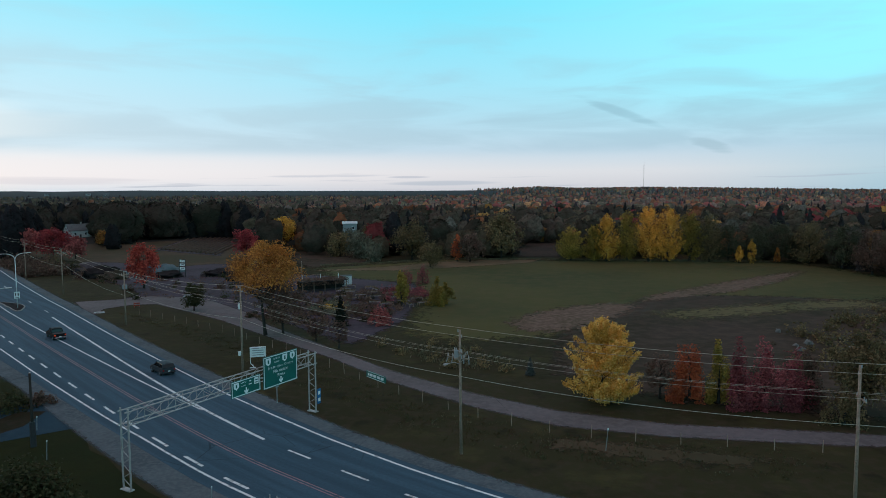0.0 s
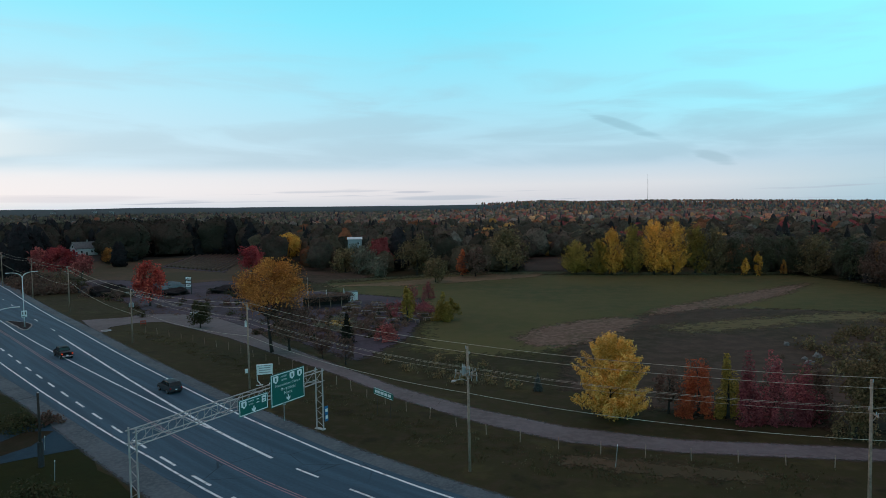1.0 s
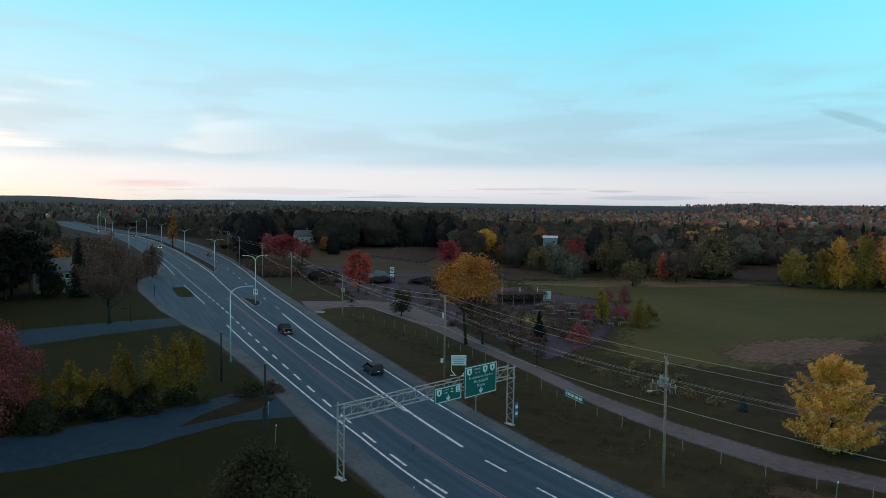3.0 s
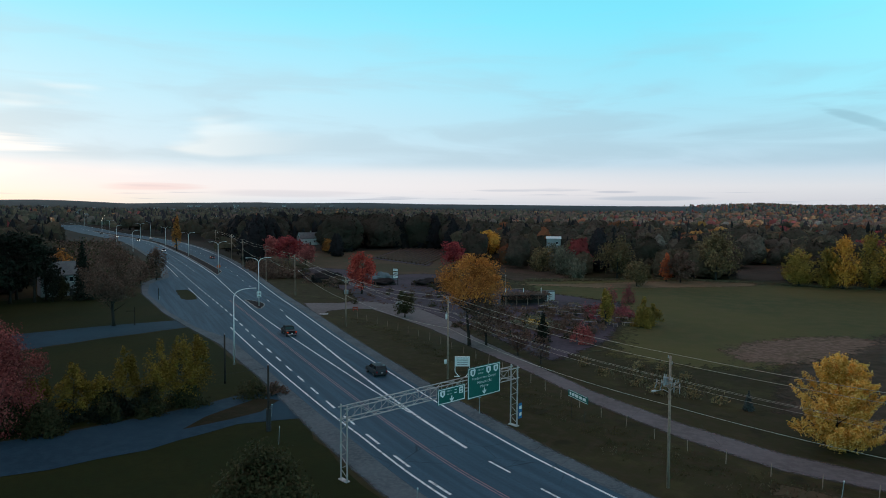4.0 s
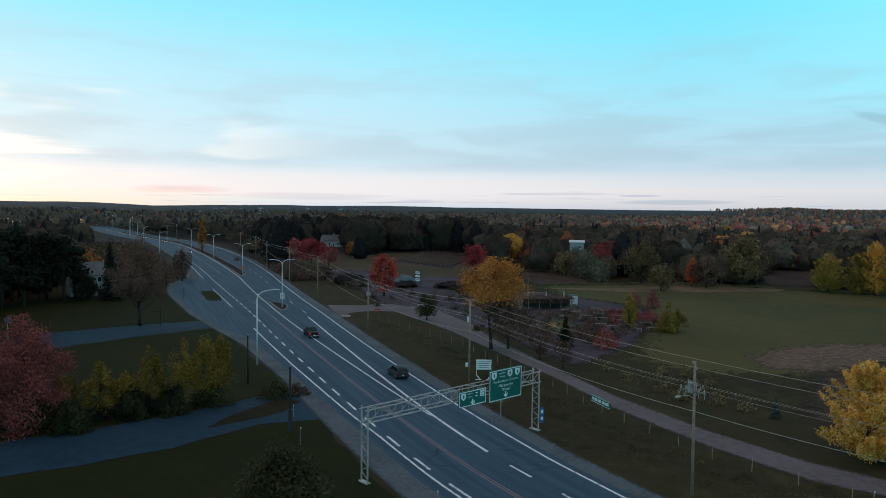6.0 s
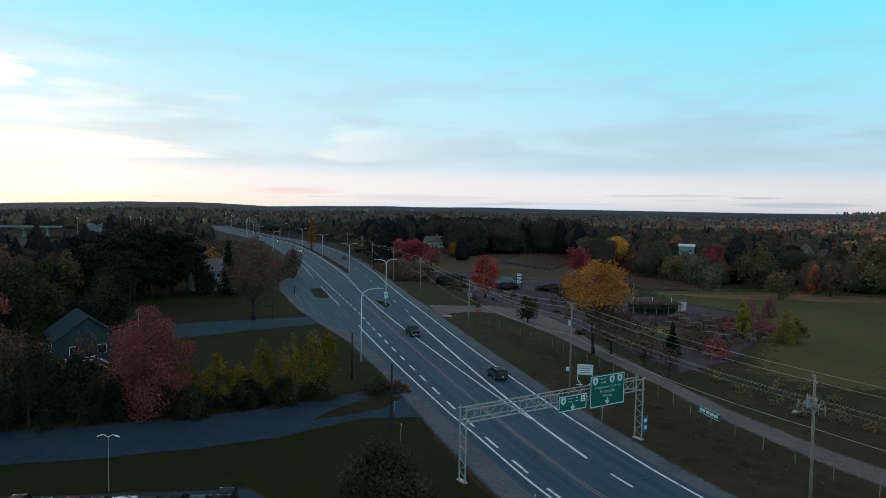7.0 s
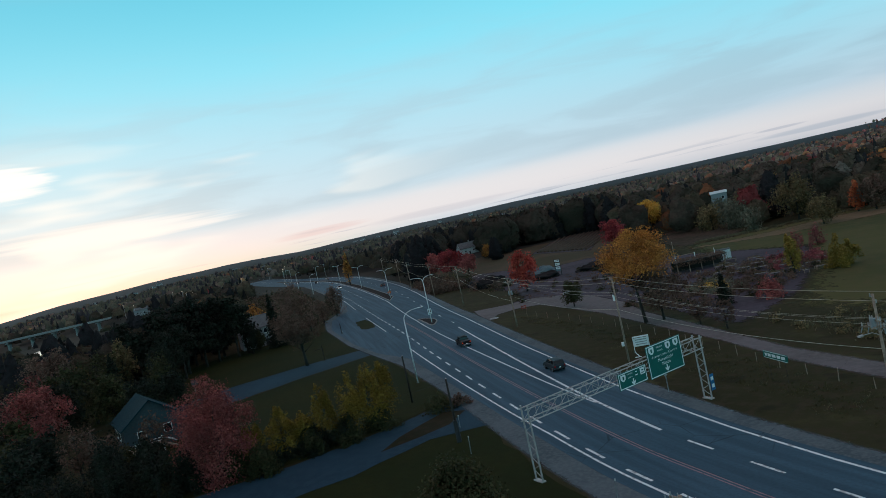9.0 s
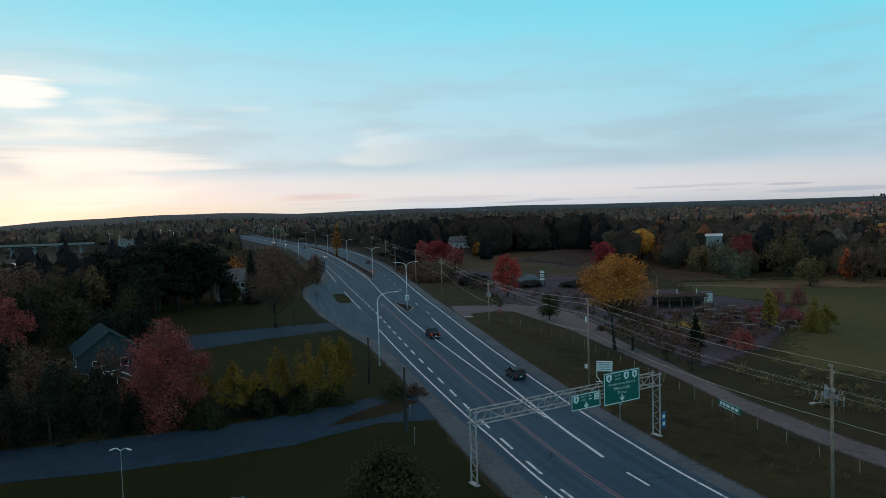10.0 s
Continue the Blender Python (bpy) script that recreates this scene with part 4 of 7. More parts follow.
# the field side
tree(2.0, 82.7, 10.3, 4.6, "spray", L_YELLOW, "broad young maple in full yellow leaf beside the track", 0.2, 30000, 0.12, stretch=1.35, droop=-0.5)
tree(-7.6, 93.2, 2.6, 0.9, "cone", L_BLUE, "small blue-grey spruce in the grass", n=900, leaf=0.12)
tree(8.9, 85.5, 6.2, 2.1, "thin", L_BROWN, "thin orange-brown young tree by the track", 0.4, 1500, 0.15)
tree(12.4, 85.4, 9.0, 2.2, "shrub", L_FLAME, "slim flame-orange young tree by the track", 0.2, 7000, 0.13)
tree(15.6, 84.6, 8.2, 1.6, "shrub", L_LIME, "slim yellow-green young tree by the track", 0.2, 4500, 0.14)
tree(17.6, 83.4, 7.0, 2.2, "shrub", L_CRIMSON, "slim crimson young tree by the track", 0.1, 5000, 0.14)
tree(20.6, 83.9, 7.4, 2.4, "shrub", L_CRIMSON, "dark crimson young tree by the track", 0.1, 5000, 0.14)
tree(23.5, 84.2, 7.2, 2.4, "shrub", L_CRIMSON, "dark crimson young tree by the track", 0.1, 5000, 0.14)
tree(26.2, 85.6, 6.8, 2.3, "shrub", L_BROWN, "brown-leaved young tree by the track", 0.1, 4500, 0.14)
tree(27.6, 79.5, 5.6, 2.2, "shrub", L_OLIVE, "olive bush at the end of the track", n=1500, name="bush", category="bush")
tree(31.0, 84.0, 10.4, 4.2, "round", L_OLIVE, "olive-green tree at the end of the track", 0.8, 6000, 0.2)
tree(35.5, 80.0, 9.4, 4.0, "round", L_OLIVE, "olive-green tree at the end of the track", 0.6, 5000, 0.2)
tree(21.5, 92, 4.0, 1.0, "column", L_GREY, "small grey-green sapling in scrub", n=700)
tree(-56.7, 111.5, 17.2, 7.0, "wide", L_ORANGE, "large spreading tree in orange leaf beside the track", 7.8, 16000, 0.175, 0.30)
tree(-54.0, 113.0, 10.6, 5.2, "thin", L_BROWN, "brown-leaved small tree under a larger one", 1.2, 4200, 0.2)
tree(-84.2, 132.6, 6.4, 2.8, "round", L_GREEN, "small round dark green tree beside the track", 0.8, 2200, 0.22)
tree(-118.2, 162.6, 12.8, 4.4, "round", L_SCARLET, "maple in bright red leaf", 2.2, 3600, 0.32)
tree(-40.6, 145.8, 8.5, 2.0, "column", L_LIME, "upright yellow-green tree at the nursery", 0.5, 1900, 0.26)
tree(-32.6, 149.6, 6.0, 3.2, "shrub", L_LIME, "rounded yellow-green bush in the field", n=5000, leaf=0.19, name="bush", category="bush")
tree(-49.8, 184.0, 5.2, 2.2, "shrub", L_CRIMSON, "purple-leaved bush at the field's edge", n=1000, name="bush", category="bush")
tree(-45.6, 186.0, 5.6, 2.6, "shrub", L_CRIMSON, "purple-leaved bush at the field's edge", n=1000, name="bush", category="bush")
tree(-39.2, 125.0, 4.4, 2.3, "shrub", L_PINK, "low red bush beside the yard", n=1400, leaf=0.2, name="bush", category="bush")
tree(-46.2, 121.8, 6.2, 2.1, "cone", L_CONIFER, "dark narrow conifer beside the yard", n=1500, leaf=0.2)
tree(-39.8, 104.0, 5.0, 2.1, "thin", L_BROWN, "nearly bare brown shrub beside the track", 0.5, 700, 0.18)
tree(-45.5, 108.0, 4.2, 2.0, "thin", L_BROWN, "nearly bare brown shrub beside the track", 0.5, 600, 0.18)
# beyond the yard
tree(-207, 230, 13.6, 8.0, "round", L_RED, "broad maple in deep red leaf", 1.5, 3200, 0.42)
tree(-221, 233, 12.4, 6.4, "round", L_PINK, "maple in faded red leaf", 1.5, 2400, 0.42)
tree(-196, 229, 10.5, 4.6, "round", L_PINK, "maple in dull red leaf", 1.2, 1800, 0.4)
tree(-188, 207, 7.0, 4.2, "shrub", L_BROWN, "brown bush on the roadside bank", n=1200, name="bush", category="bush")
tree(-176, 196, 6.0, 4.0, "shrub", L_OLIVE, "olive bush on the roadside bank", n=1200, name="bush", category="bush")
tree(-163, 190, 4.6, 3.4, "shrub", L_GREEN, "dark green bush on the roadside bank", n=1000, name="bush", category="bush")
tree(-150, 178, 3.4, 3.0, "shrub", L_BROWN, "brown bush on the roadside bank", n=800, name="bush", category="bush")
tree(-233, 291, 9.0, 4.4, "round", L_ORANGE, "small orange-brown tree before the wood", 1.0, 1200, 0.36)
tree(-131, 244, 12.6, 6.3, "round", L_RED, "rounded tree in crimson leaf", 1.2, 2600, 0.4)
tree(-142, 301, 16.5, 7.4, "round", L_GOLD, "yellow-leaved tree before the wood", 2.0, 3400, 0.42)
tree(-88, 256, 12.6, 6.0, "willow", L_GREY, "grey-green weeping willow at the field's edge", 0.8, 2400, 0.36, stretch=1.7, droop=1.2)
tree(-78.5, 243.5, 9.0, 4.0, "willow", L_GREY, "small grey-green weeping willow at the field's edge", 0.4, 1800, 0.32, stretch=1.7, droop=1.2)
tree(-99, 262, 11, 6.0, "willow", L_OLIVE, "drooping olive-green tree at the field's edge", 0.6, 1800, 0.36, stretch=1.5, droop=1.0)
tree(-104, 287, 11.4, 5.2, "willow", L_GREY, "grey-green drooping tree before a pale building", 0.6, 2200, 0.36, stretch=1.5, droop=1.0)
tree(-96.0, 289, 11.6, 4.8, "round", L_OLIVE, "olive tree before a pale building", 0.6, 2200, 0.36)
tree(-66, 252, 16.4, 7.8, "round", L_OLIVE, "tall olive-green tree at the field's edge", 1.0, 3200, 0.42)
tree(-53, 227.5, 9.8, 5.0, "round", L_OLIVE, "olive-green tree at the field's edge", 0.6, 2200, 0.36)
tree(-42.5, 247.5, 11.8, 5.0, "round", L_BROWN, "brown-red tree at the field's edge", 0.8, 2000, 0.4)
tree(-47.5, 248, 10.5, 2.6, "column", L_FLAME, "narrow orange tree at the field's edge", 0.8, 1100, 0.36)
tree(-32.5, 260, 19.2, 8.6, "round", L_OLIVE, "large olive-brown tree at the field's edge", 1.0, 3200, 0.45)
tree(-29.5, 272, 16.5, 5.2, "round", L_BROWN, "large brown tree at the field's edge", 1.0, 2400, 0.45)
for x, y, h, hw, m, words in ((-6, 259, 12.8, 6.0, L_LIME, "green-yellow poplar at the field's edge"), (2.5, 258, 13.8, 4.4, L_LIME, "green-yellow poplar at the field's edge"),
                              (7.0, 257, 17.4, 4.6, L_GOLD, "orange-yellow poplar at the field's edge"), (14.5, 260, 18.8, 5.4, L_LIME, "olive-yellow poplar at the field's edge"),
                              (22.0, 259, 21.0, 5.4, L_GOLD, "tall bright yellow poplar at the field's edge"), (28.8, 259, 20.4, 5.6, L_GOLD, "tall bright yellow poplar at the field's edge"),
                              (36.6, 261, 18.6, 5.4, L_LIME, "olive-yellow poplar at the field's edge"), (43.5, 261, 17.8, 5.2, L_OLIVE, "olive poplar at the field's edge"),
                              (50.0, 262, 14.0, 5.6, L_DUSK, "dark green tree at the field's edge"), (58.5, 263, 15.0, 6.2, L_DUSK, "dark green tree at the field's edge"),
                              (67.5, 265, 15.6, 6.6, L_DUSK, "dark green tree at the field's edge"), (76.0, 258, 15.6, 6.4, L_OLIVE, "olive tree at the field's edge"),
                              (82.0, 243, 14.8, 6.0, L_DUSK, "dark green tree at the field's edge"), (85.0, 228, 14.2, 6.0, L_BROWN, "brown-orange tree at the field's edge"), (91, 213, 14, 6.4, L_DUSK, "dark green tree at the field's edge")):
    tree(x, y, h, hw * 1.06, "spray" if m in (L_GOLD, L_LIME, L_OLIVE) else "round", m, words, 0.6, 5200, 0.28, group="trees at the field's edge")
for x, y, h, hw, m in ((53.0, 258, 6.5, 1.8, L_GOLD), (57.2, 258, 8.5, 2.0, L_GOLD), (66, 259, 5.5, 1.3, L_ORANGE)):
    tree(x, y, h, hw, "column", m, "young yellow tree against dark wood", n=700, leaf=0.34, group="trees at the field's edge")
# left of the road
tree(-80.5, 40.5, 12.6, 6.0, "round", L_PINK, "rounded maple in faded red leaf beside the drive", -1.6, 21000, 0.14)
for x, y, h, hw in ((-76.4, 47.2, 7.4, 2.3), (-73.6, 52.0, 7.9, 2.2), (-71.9, 55.4, 8.8, 2.3), (-70.8, 58.0, 9.6, 2.4), (-70.6, 60.6, 9.0, 2.1), (-78.4, 44.2, 6.4, 2.0), (-75.0, 49.6, 6.0, 2.0)):
    tree(x, y, h, hw, "column", L_BIRCH, "slender birch in yellow-green leaf beside the drive", 0.8, 3600, 0.14, 0.07, group="birches beside the drive")
for x, y, h, hw, m in ((-83.5, 33.5, 8.6, 3.6, L_CONIFER), (-84.5, 28.5, 8.0, 3.6, L_CONIFER), (-88.5, 24.5, 8.5, 3.8, L_CONIFER), (-92.0, 19.0, 8.0, 3.6, L_CONIFER), (-89.5, 31.5, 9.5, 3.0, L_CONIFER), (-75.0, 43.0, 4.6, 2.2, L_GREEN), (-74.2, 49.6, 4.2, 2.0, L_GREEN), (-71.8, 53.6, 4.2, 2.0, L_GREEN)):
    tree(x, y, h, hw, "shrub", m, "dense dark hedge bush beside the drive", 0.2, 4200, 0.16, name="bush", category="bush", group="hedge beside the drive")
tree(-66.5, 66.2, 2.4, 2.4, "shrub", L_GREEN, "low dark bush at the drive's mouth", n=1200, leaf=0.16, name="bush", category="bush")
tree(-64.5, 68.2, 1.8, 1.8, "shrub", L_BROWN, "low brown bush at the drive's mouth", n=800, leaf=0.14, name="bush", category="bush")
tree(-37.5, 38.0, 6.6, 4.2, "round", L_GREEN, "rounded dark green tree on the lawn", 0.6, 9000, 0.16)
tree(-138.5, 37.5, 14.0, 6.2, "round", L_PINK, "maple in dim red leaf among dark trees", 1.0, 8000, 0.23)
tree(-152, 52, 14.2, 5.2, "round", L_GREEN, "olive tree before tall pines", 1.0, 2400, 0.36)
tree(-142, 52, 11.5, 4.6, "round", L_GREEN, "dark green tree before tall pines", 0.8, 2200, 0.34)
tree(-160, 60, 13.0, 4.6, "cone", L_CONIFER, "dark spruce before tall pines", n=2200, leaf=0.34)
tree(-176, 68.5, 14.6, 3.6, "round", L_OLIVE, "yellow-green tree among pines", 2.0, 2200, 0.38)
tree(-190, 57.5, 16.0, 7.0, "round", L_BROWN, "brown-orange tree among pines", 2.0, 3000, 0.4)
tree(-168, 54, 13.5, 5.6, "round", L_GREEN, "dark green tree among pines", 1.0, 2400, 0.4)
tree(-122, 30, 11.0, 5.0, "round", L_GREEN, "dark green tree beside the house", 0.6, 2600, 0.34)
tree(-106, 33, 9.5, 3.4, "thin", L_BROWN, "brownish half-bare tree beside the house", 1.0, 900, 0.22)
tree(-100, 41.5, 8.0, 2.4, "thin", L_BROWN, "brown half-bare tree beside the house", 1.0, 800, 0.22)
for k, (x, y, h) in enumerate(((-184, 76, 15.5), (-181, 82.5, 17), (-183, 88, 18.8), (-180.5, 92.5, 18.6), (-183, 98, 18.4), (-180, 102.5, 17.5), (-182, 107, 15.5), (-190, 85, 18), (-191, 95, 19), (-189, 103, 18), (-196, 78, 17), (-198, 90, 19.5), (-199, 101, 19), (-178, 86, 16.5))):
    tree(x, y, h, 4.4, "pine", L_CONIFER, "tall dark pine with a bare lower trunk", 3.2, 1900, 0.46, group="row of tall pines")
tree(-173.5, 111.8, 16.8, 3.5, "cone", L_CONIFER, "tall dark narrow spruce beside the house", 0.8, 3000, 0.34)
tree(-130.6, 90.6, 18.6, 6.4, "thin", L_BROWN, "tall half-bare tree with thin brown leaf", 3.4, 15000, 0.17, 0.34)
tree(-199, 155, 11.4, 4.0, "round", L_BROWN, "brown tree on the roadside bank", 0.8, 1600, 0.36)
tree(-208, 160, 9.0, 3.6, "shrub", L_GREEN, "dark green bush on the roadside bank", n=1200, name="bush", category="bush")
tree(-318, 262, 21, 3.0, "column", L_ORANGE, "narrow orange poplar beside the highway", 2.0, 1200, 0.5)
tree(-196, 120, 12.5, 4.6, "round", L_ORANGE, "orange-brown tree behind the white house", 1.0, 1400, 0.4)


for k, (x, y, h, hw, shape, m) in enumerate(((-99, 24, 9.5, 4.2, "round", L_CONIFER), (-106, 18, 11, 4.6, "round", L_CONIFER), (-101, 34.5, 7.0, 3.0, "thin", L_BROWN), (-98, 47.5, 7.5, 3.2, "round", L_BROWN), (-128, 24, 12, 5.0, "round", L_CONIFER), (-127, 52, 10.5, 4.0, "round", L_CONIFER), (-134, 30, 12.5, 5.0, "cone", L_CONIFER),
                                             (-143, 44, 13, 5.0, "round", L_CONIFER), (-150, 34, 13, 5.2, "round", L_BROWN), (-133, 60, 9.0, 3.4, "round", L_CONIFER), (-146, 64, 11, 4.2, "round", L_GREEN), (-158, 70, 13.5, 4.6, "round", L_CONIFER), (-166, 76, 14.5, 4.8, "pine", L_CONIFER), (-172, 82, 15, 4.8, "pine", L_CONIFER),
                                             (-170, 62, 14, 5.0, "round", L_GREEN), (-162, 44, 13, 5.4, "round", L_GREEN), (-178, 50, 15, 6.0, "round", L_BROWN), (-96, 15, 8.5, 4.0, "round", L_CONIFER), (-112, 30, 9.5, 4.0, "round", L_CONIFER))):
    tree(x, y, h, hw, shape, m, "dark crowded tree in the garden behind the hedge", None if shape in ("cone", "pine", "thin") else 0.5, 2600, 0.26, group="trees in the garden")
for x, y, h, hw, m in ((-98.5, 36.0, 5.0, 2.6, L_GREEN), (-96.0, 33.0, 6.4, 3.0, L_CONIFER), (-93.5, 37.5, 5.6, 2.8, L_CONIFER), (-98.8, 51.5, 5.8, 2.6, L_CONIFER)):
    tree(x, y, h, hw, "round", m, "dense dark tree in front of the blue house", 0.3, 3600, 0.2, group="trees in the garden")
for x, y, h, hw, m in ((-177, 105.5, 9.5, 2.6, L_CONIFER), (-179.5, 109.6, 6.2, 2.4, L_GREEN), (-171, 116.5, 5.5, 2.6, L_CONIFER), (-176, 122, 7.0, 3.0, L_BROWN), (-184, 132, 8.0, 3.4, L_GREEN), (-190, 142, 8.5, 3.6, L_BROWN)):
    tree(x, y, h, hw, "round", m, "dark tree beside the white house", 0.3, 2400, 0.24, group="trees by the white house")
# a line of bushes along the far side of the drive
for x, y, h, m in ((-86, 21, 6.5, L_CONIFER), (-88.5, 14, 7.0, L_CONIFER), (-81.6, 36.8, 5.0, L_CONIFER), (-78.6, 41.5, 4.0, L_GREEN), (-77.2, 46.2, 3.6, L_CONIFER), (-74.4, 50.6, 3.4, L_CONIFER), (-72.6, 54.2, 3.0, L_CONIFER), (-71.0, 58.6, 3.2, L_GREEN)):
    tree(x, y, h, 2.6, "shrub", m, "dense dark hedge bush beside the drive", 0.1, 2600, 0.17, name="bush", category="bush", group="hedge beside the drive")


# ---- woods: many trees in one sheet of each colour ----
def in_poly(x, y, poly):
    inside = np.zeros(len(x), bool)
    n = len(poly)
    for i in range(n):
        (x0, y0), (x1, y1) = poly[i], poly[(i + 1) % n]
        cross = ((y0 > y) != (y1 > y)) & (x < (x1 - x0) * (y - y0) / (y1 - y0 + 1e-9) + x0)
        inside ^= cross
    return inside


START_AZ = [-60, -40, -26, -22, -16, -5, 1.8, 2.3, 5.2, 5.7, 10, 17, 21, 25, 27.5, 28.5, 36.5, 37.5, 38.6, 39.2, 42.6, 43.2, 47, 50, 52, 52.6, 59.4, 60, 67, 69, 78, 95]
START_R = [150, 165, 205, 238, 275, 268, 268, 345, 345, 268, 268, 268, 282, 300, 330, 430, 440, 350, 350, 480, 480, 325, 260, 300, 300, 500, 500, 225, 212, 205, 190, 170]


def wood_points(rng, r0, r1, spacing):
    area = 0.5 * (r1 ** 2 - r0 ** 2) * radians(126)
    n = int(area / spacing ** 2)
    r = np.sqrt(rng.uniform(r0 ** 2, r1 ** 2, n))
    a = rng.uniform(-40, 86, n)
    x, y = -np.sin(np.radians(a)) * r, np.cos(np.radians(a)) * r
    keep = r > np.interp(a, START_AZ, START_R)
    d = np.full(n, 1e9)
    side = LINE[ALONG > 180][::4]
    for p in side:
        d = np.minimum(d, np.hypot(x - p[0], y - p[1]))
    keep &= d > 27
    keep &= ~((a > 18.4) & (a < 21.2) & (r < 324))                 # a clearing before the pale building
    keep &= ~((a > 66) & (r > 545) & (r < 665))
    keep &= ~((a > 44) & (a < 66) & (r > 380) & (r < 640) & (d < 42))
    keep &= ~((a > 69.5) & (a < 75) & (r > 395) & (r < 520))                # open water
    keep &= ~((a > 24.2) & (a < 26.1) & (r < 345))
    keep &= ~((r > 1500) & (rng.uniform(0, 1, n) < np.clip((a - 2) / 8, 0, 1)))
    return x[keep], y[keep], r[keep], a[keep]


def sheet(name, v, f, mat, tone, smooth):
    """One mesh from arrays of corners and four-sided faces; tone: one shade for each face."""
    me = bpy.data.meshes.new(name)
    n = len(f)
    me.vertices.add(len(v))
    me.vertices.foreach_set("co", np.ascontiguousarray(v, dtype=np.float32).ravel())
    me.loops.add(4 * n)
    me.loops.foreach_set("vertex_index", np.ascontiguousarray(f, dtype=np.int32).ravel())
    me.polygons.add(n)
    me.polygons.foreach_set("loop_start", np.arange(0, 4 * n, 4, dtype=np.int32))
    me.polygons.foreach_set("use_smooth", np.ascontiguousarray(smooth, dtype=bool))
    me.update(calc_edges=True)
    me.attributes.new("tone", "FLOAT", "FACE").data.foreach_set("value", np.ascontiguousarray(tone, dtype=np.float32))
    me.materials.append(mat)
    return new(name, me)


def wood_crown(rng, shape, rings, spokes, fringe, deep):
    """Corners and faces of a crown one metre tall: a lumpy closed mass and a fringe of single leaves that breaks its outline."""
    t = np.linspace(0.0 if not deep else 0.35, 1.0, rings + 1)
    k = rng.normal(size=(8, 3)) * np.array([4.5, 4.5, 4.5])
    ph = rng.uniform(0, 6.2832, 8)

    def skin(t, a, grow=1.0):
        if shape == "cone":
            r = 0.17 * (1 - t) ** 0.9 * (1 + 0.22 * np.sin(t * 46.0 + 2.0 * np.sin(3 * a + ph[0])) + 0.16 * np.sin(5 * a + ph[1] + 9 * t)) + 0.006
            z = 0.04 + 0.96 * t
        elif shape == "pine":
            r = 0.25 * np.clip(1.02 - t, 0.02, 1) ** 0.62 * (1 + 0.3 * np.cos(3 * a + ph[0] + 5 * t) + 0.22 * np.sin(t * 24 + ph[1] + 2 * a)) * np.clip(0.55 + 2.2 * t, 0.55, 1)
            z = 0.05 + 0.95 * t
        else:
            up = t * 2.45 - 0.88
            r = (0.36 if shape == "round" else 0.34) * np.cos(np.clip(up, -1.2, 1.52))
            z = 0.47 + 0.50 * np.sin(up)
            d = np.stack([np.cos(a) * np.cos(up), np.sin(a) * np.cos(up), np.sin(up)], -1)
            lump = 1 + 0.095 * np.cos(d @ k.T + ph).sum(-1)
            r, z = r * lump, 0.3 + (z - 0.3) * (0.7 + 0.3 * lump)
        return np.stack([r * grow * np.cos(a), r * grow * np.sin(a), z], -1)
    tt, aa = np.meshgrid(t, np.arange(spokes) / spokes * 6.2832, indexing="ij")
    aa = aa + (np.arange(rings + 1) % 2)[:, None] * 3.1416 / spokes
    v = skin(tt, aa).reshape(-1, 3)
    i, j = np.meshgrid(np.arange(rings), np.arange(spokes), indexing="ij")
    q = np.stack([i * spokes + j, i * spokes + (j + 1) % spokes, (i + 1) * spokes + (j + 1) % spokes, (i + 1) * spokes + j], -1).reshape(-1, 4)
    smooth = np.ones(len(q), bool)
    if fringe:
        ft = np.clip(1 - np.sqrt(rng.uniform(0, 0.75 if deep else 1.0, fringe)), 0, 0.98) if shape != "round" else rng.uniform(0.5 if deep else 0.05, 1, fringe)
        fa = rng.uniform(0, 6.2832, fringe)
        p = skin(ft, fa, 1.02) + rng.normal(0, 0.012, (fringe, 3))
        size = 0.020 + 0.28 / math.sqrt(fringe + 60) * 0.9
        lq = leaf_quads(p, size, rng, 1.1, 0.0, np.stack([np.cos(fa), np.sin(fa), 0.3 + ft], 1), 0.7)
        q = np.vstack([q, np.arange(4 * fringe).reshape(-1, 4) + len(v)])
        v = np.vstack([v, lq.reshape(-1, 3)])
        smooth = np.r_[smooth, np.zeros(fringe, bool)]
    return v, q, smooth


KINDS = ("conifer", "pine", "green", "olive", "brown", "orange", "red", "yellow", "grey")
CROWN = {"conifer": "cone", "pine": "pine"}


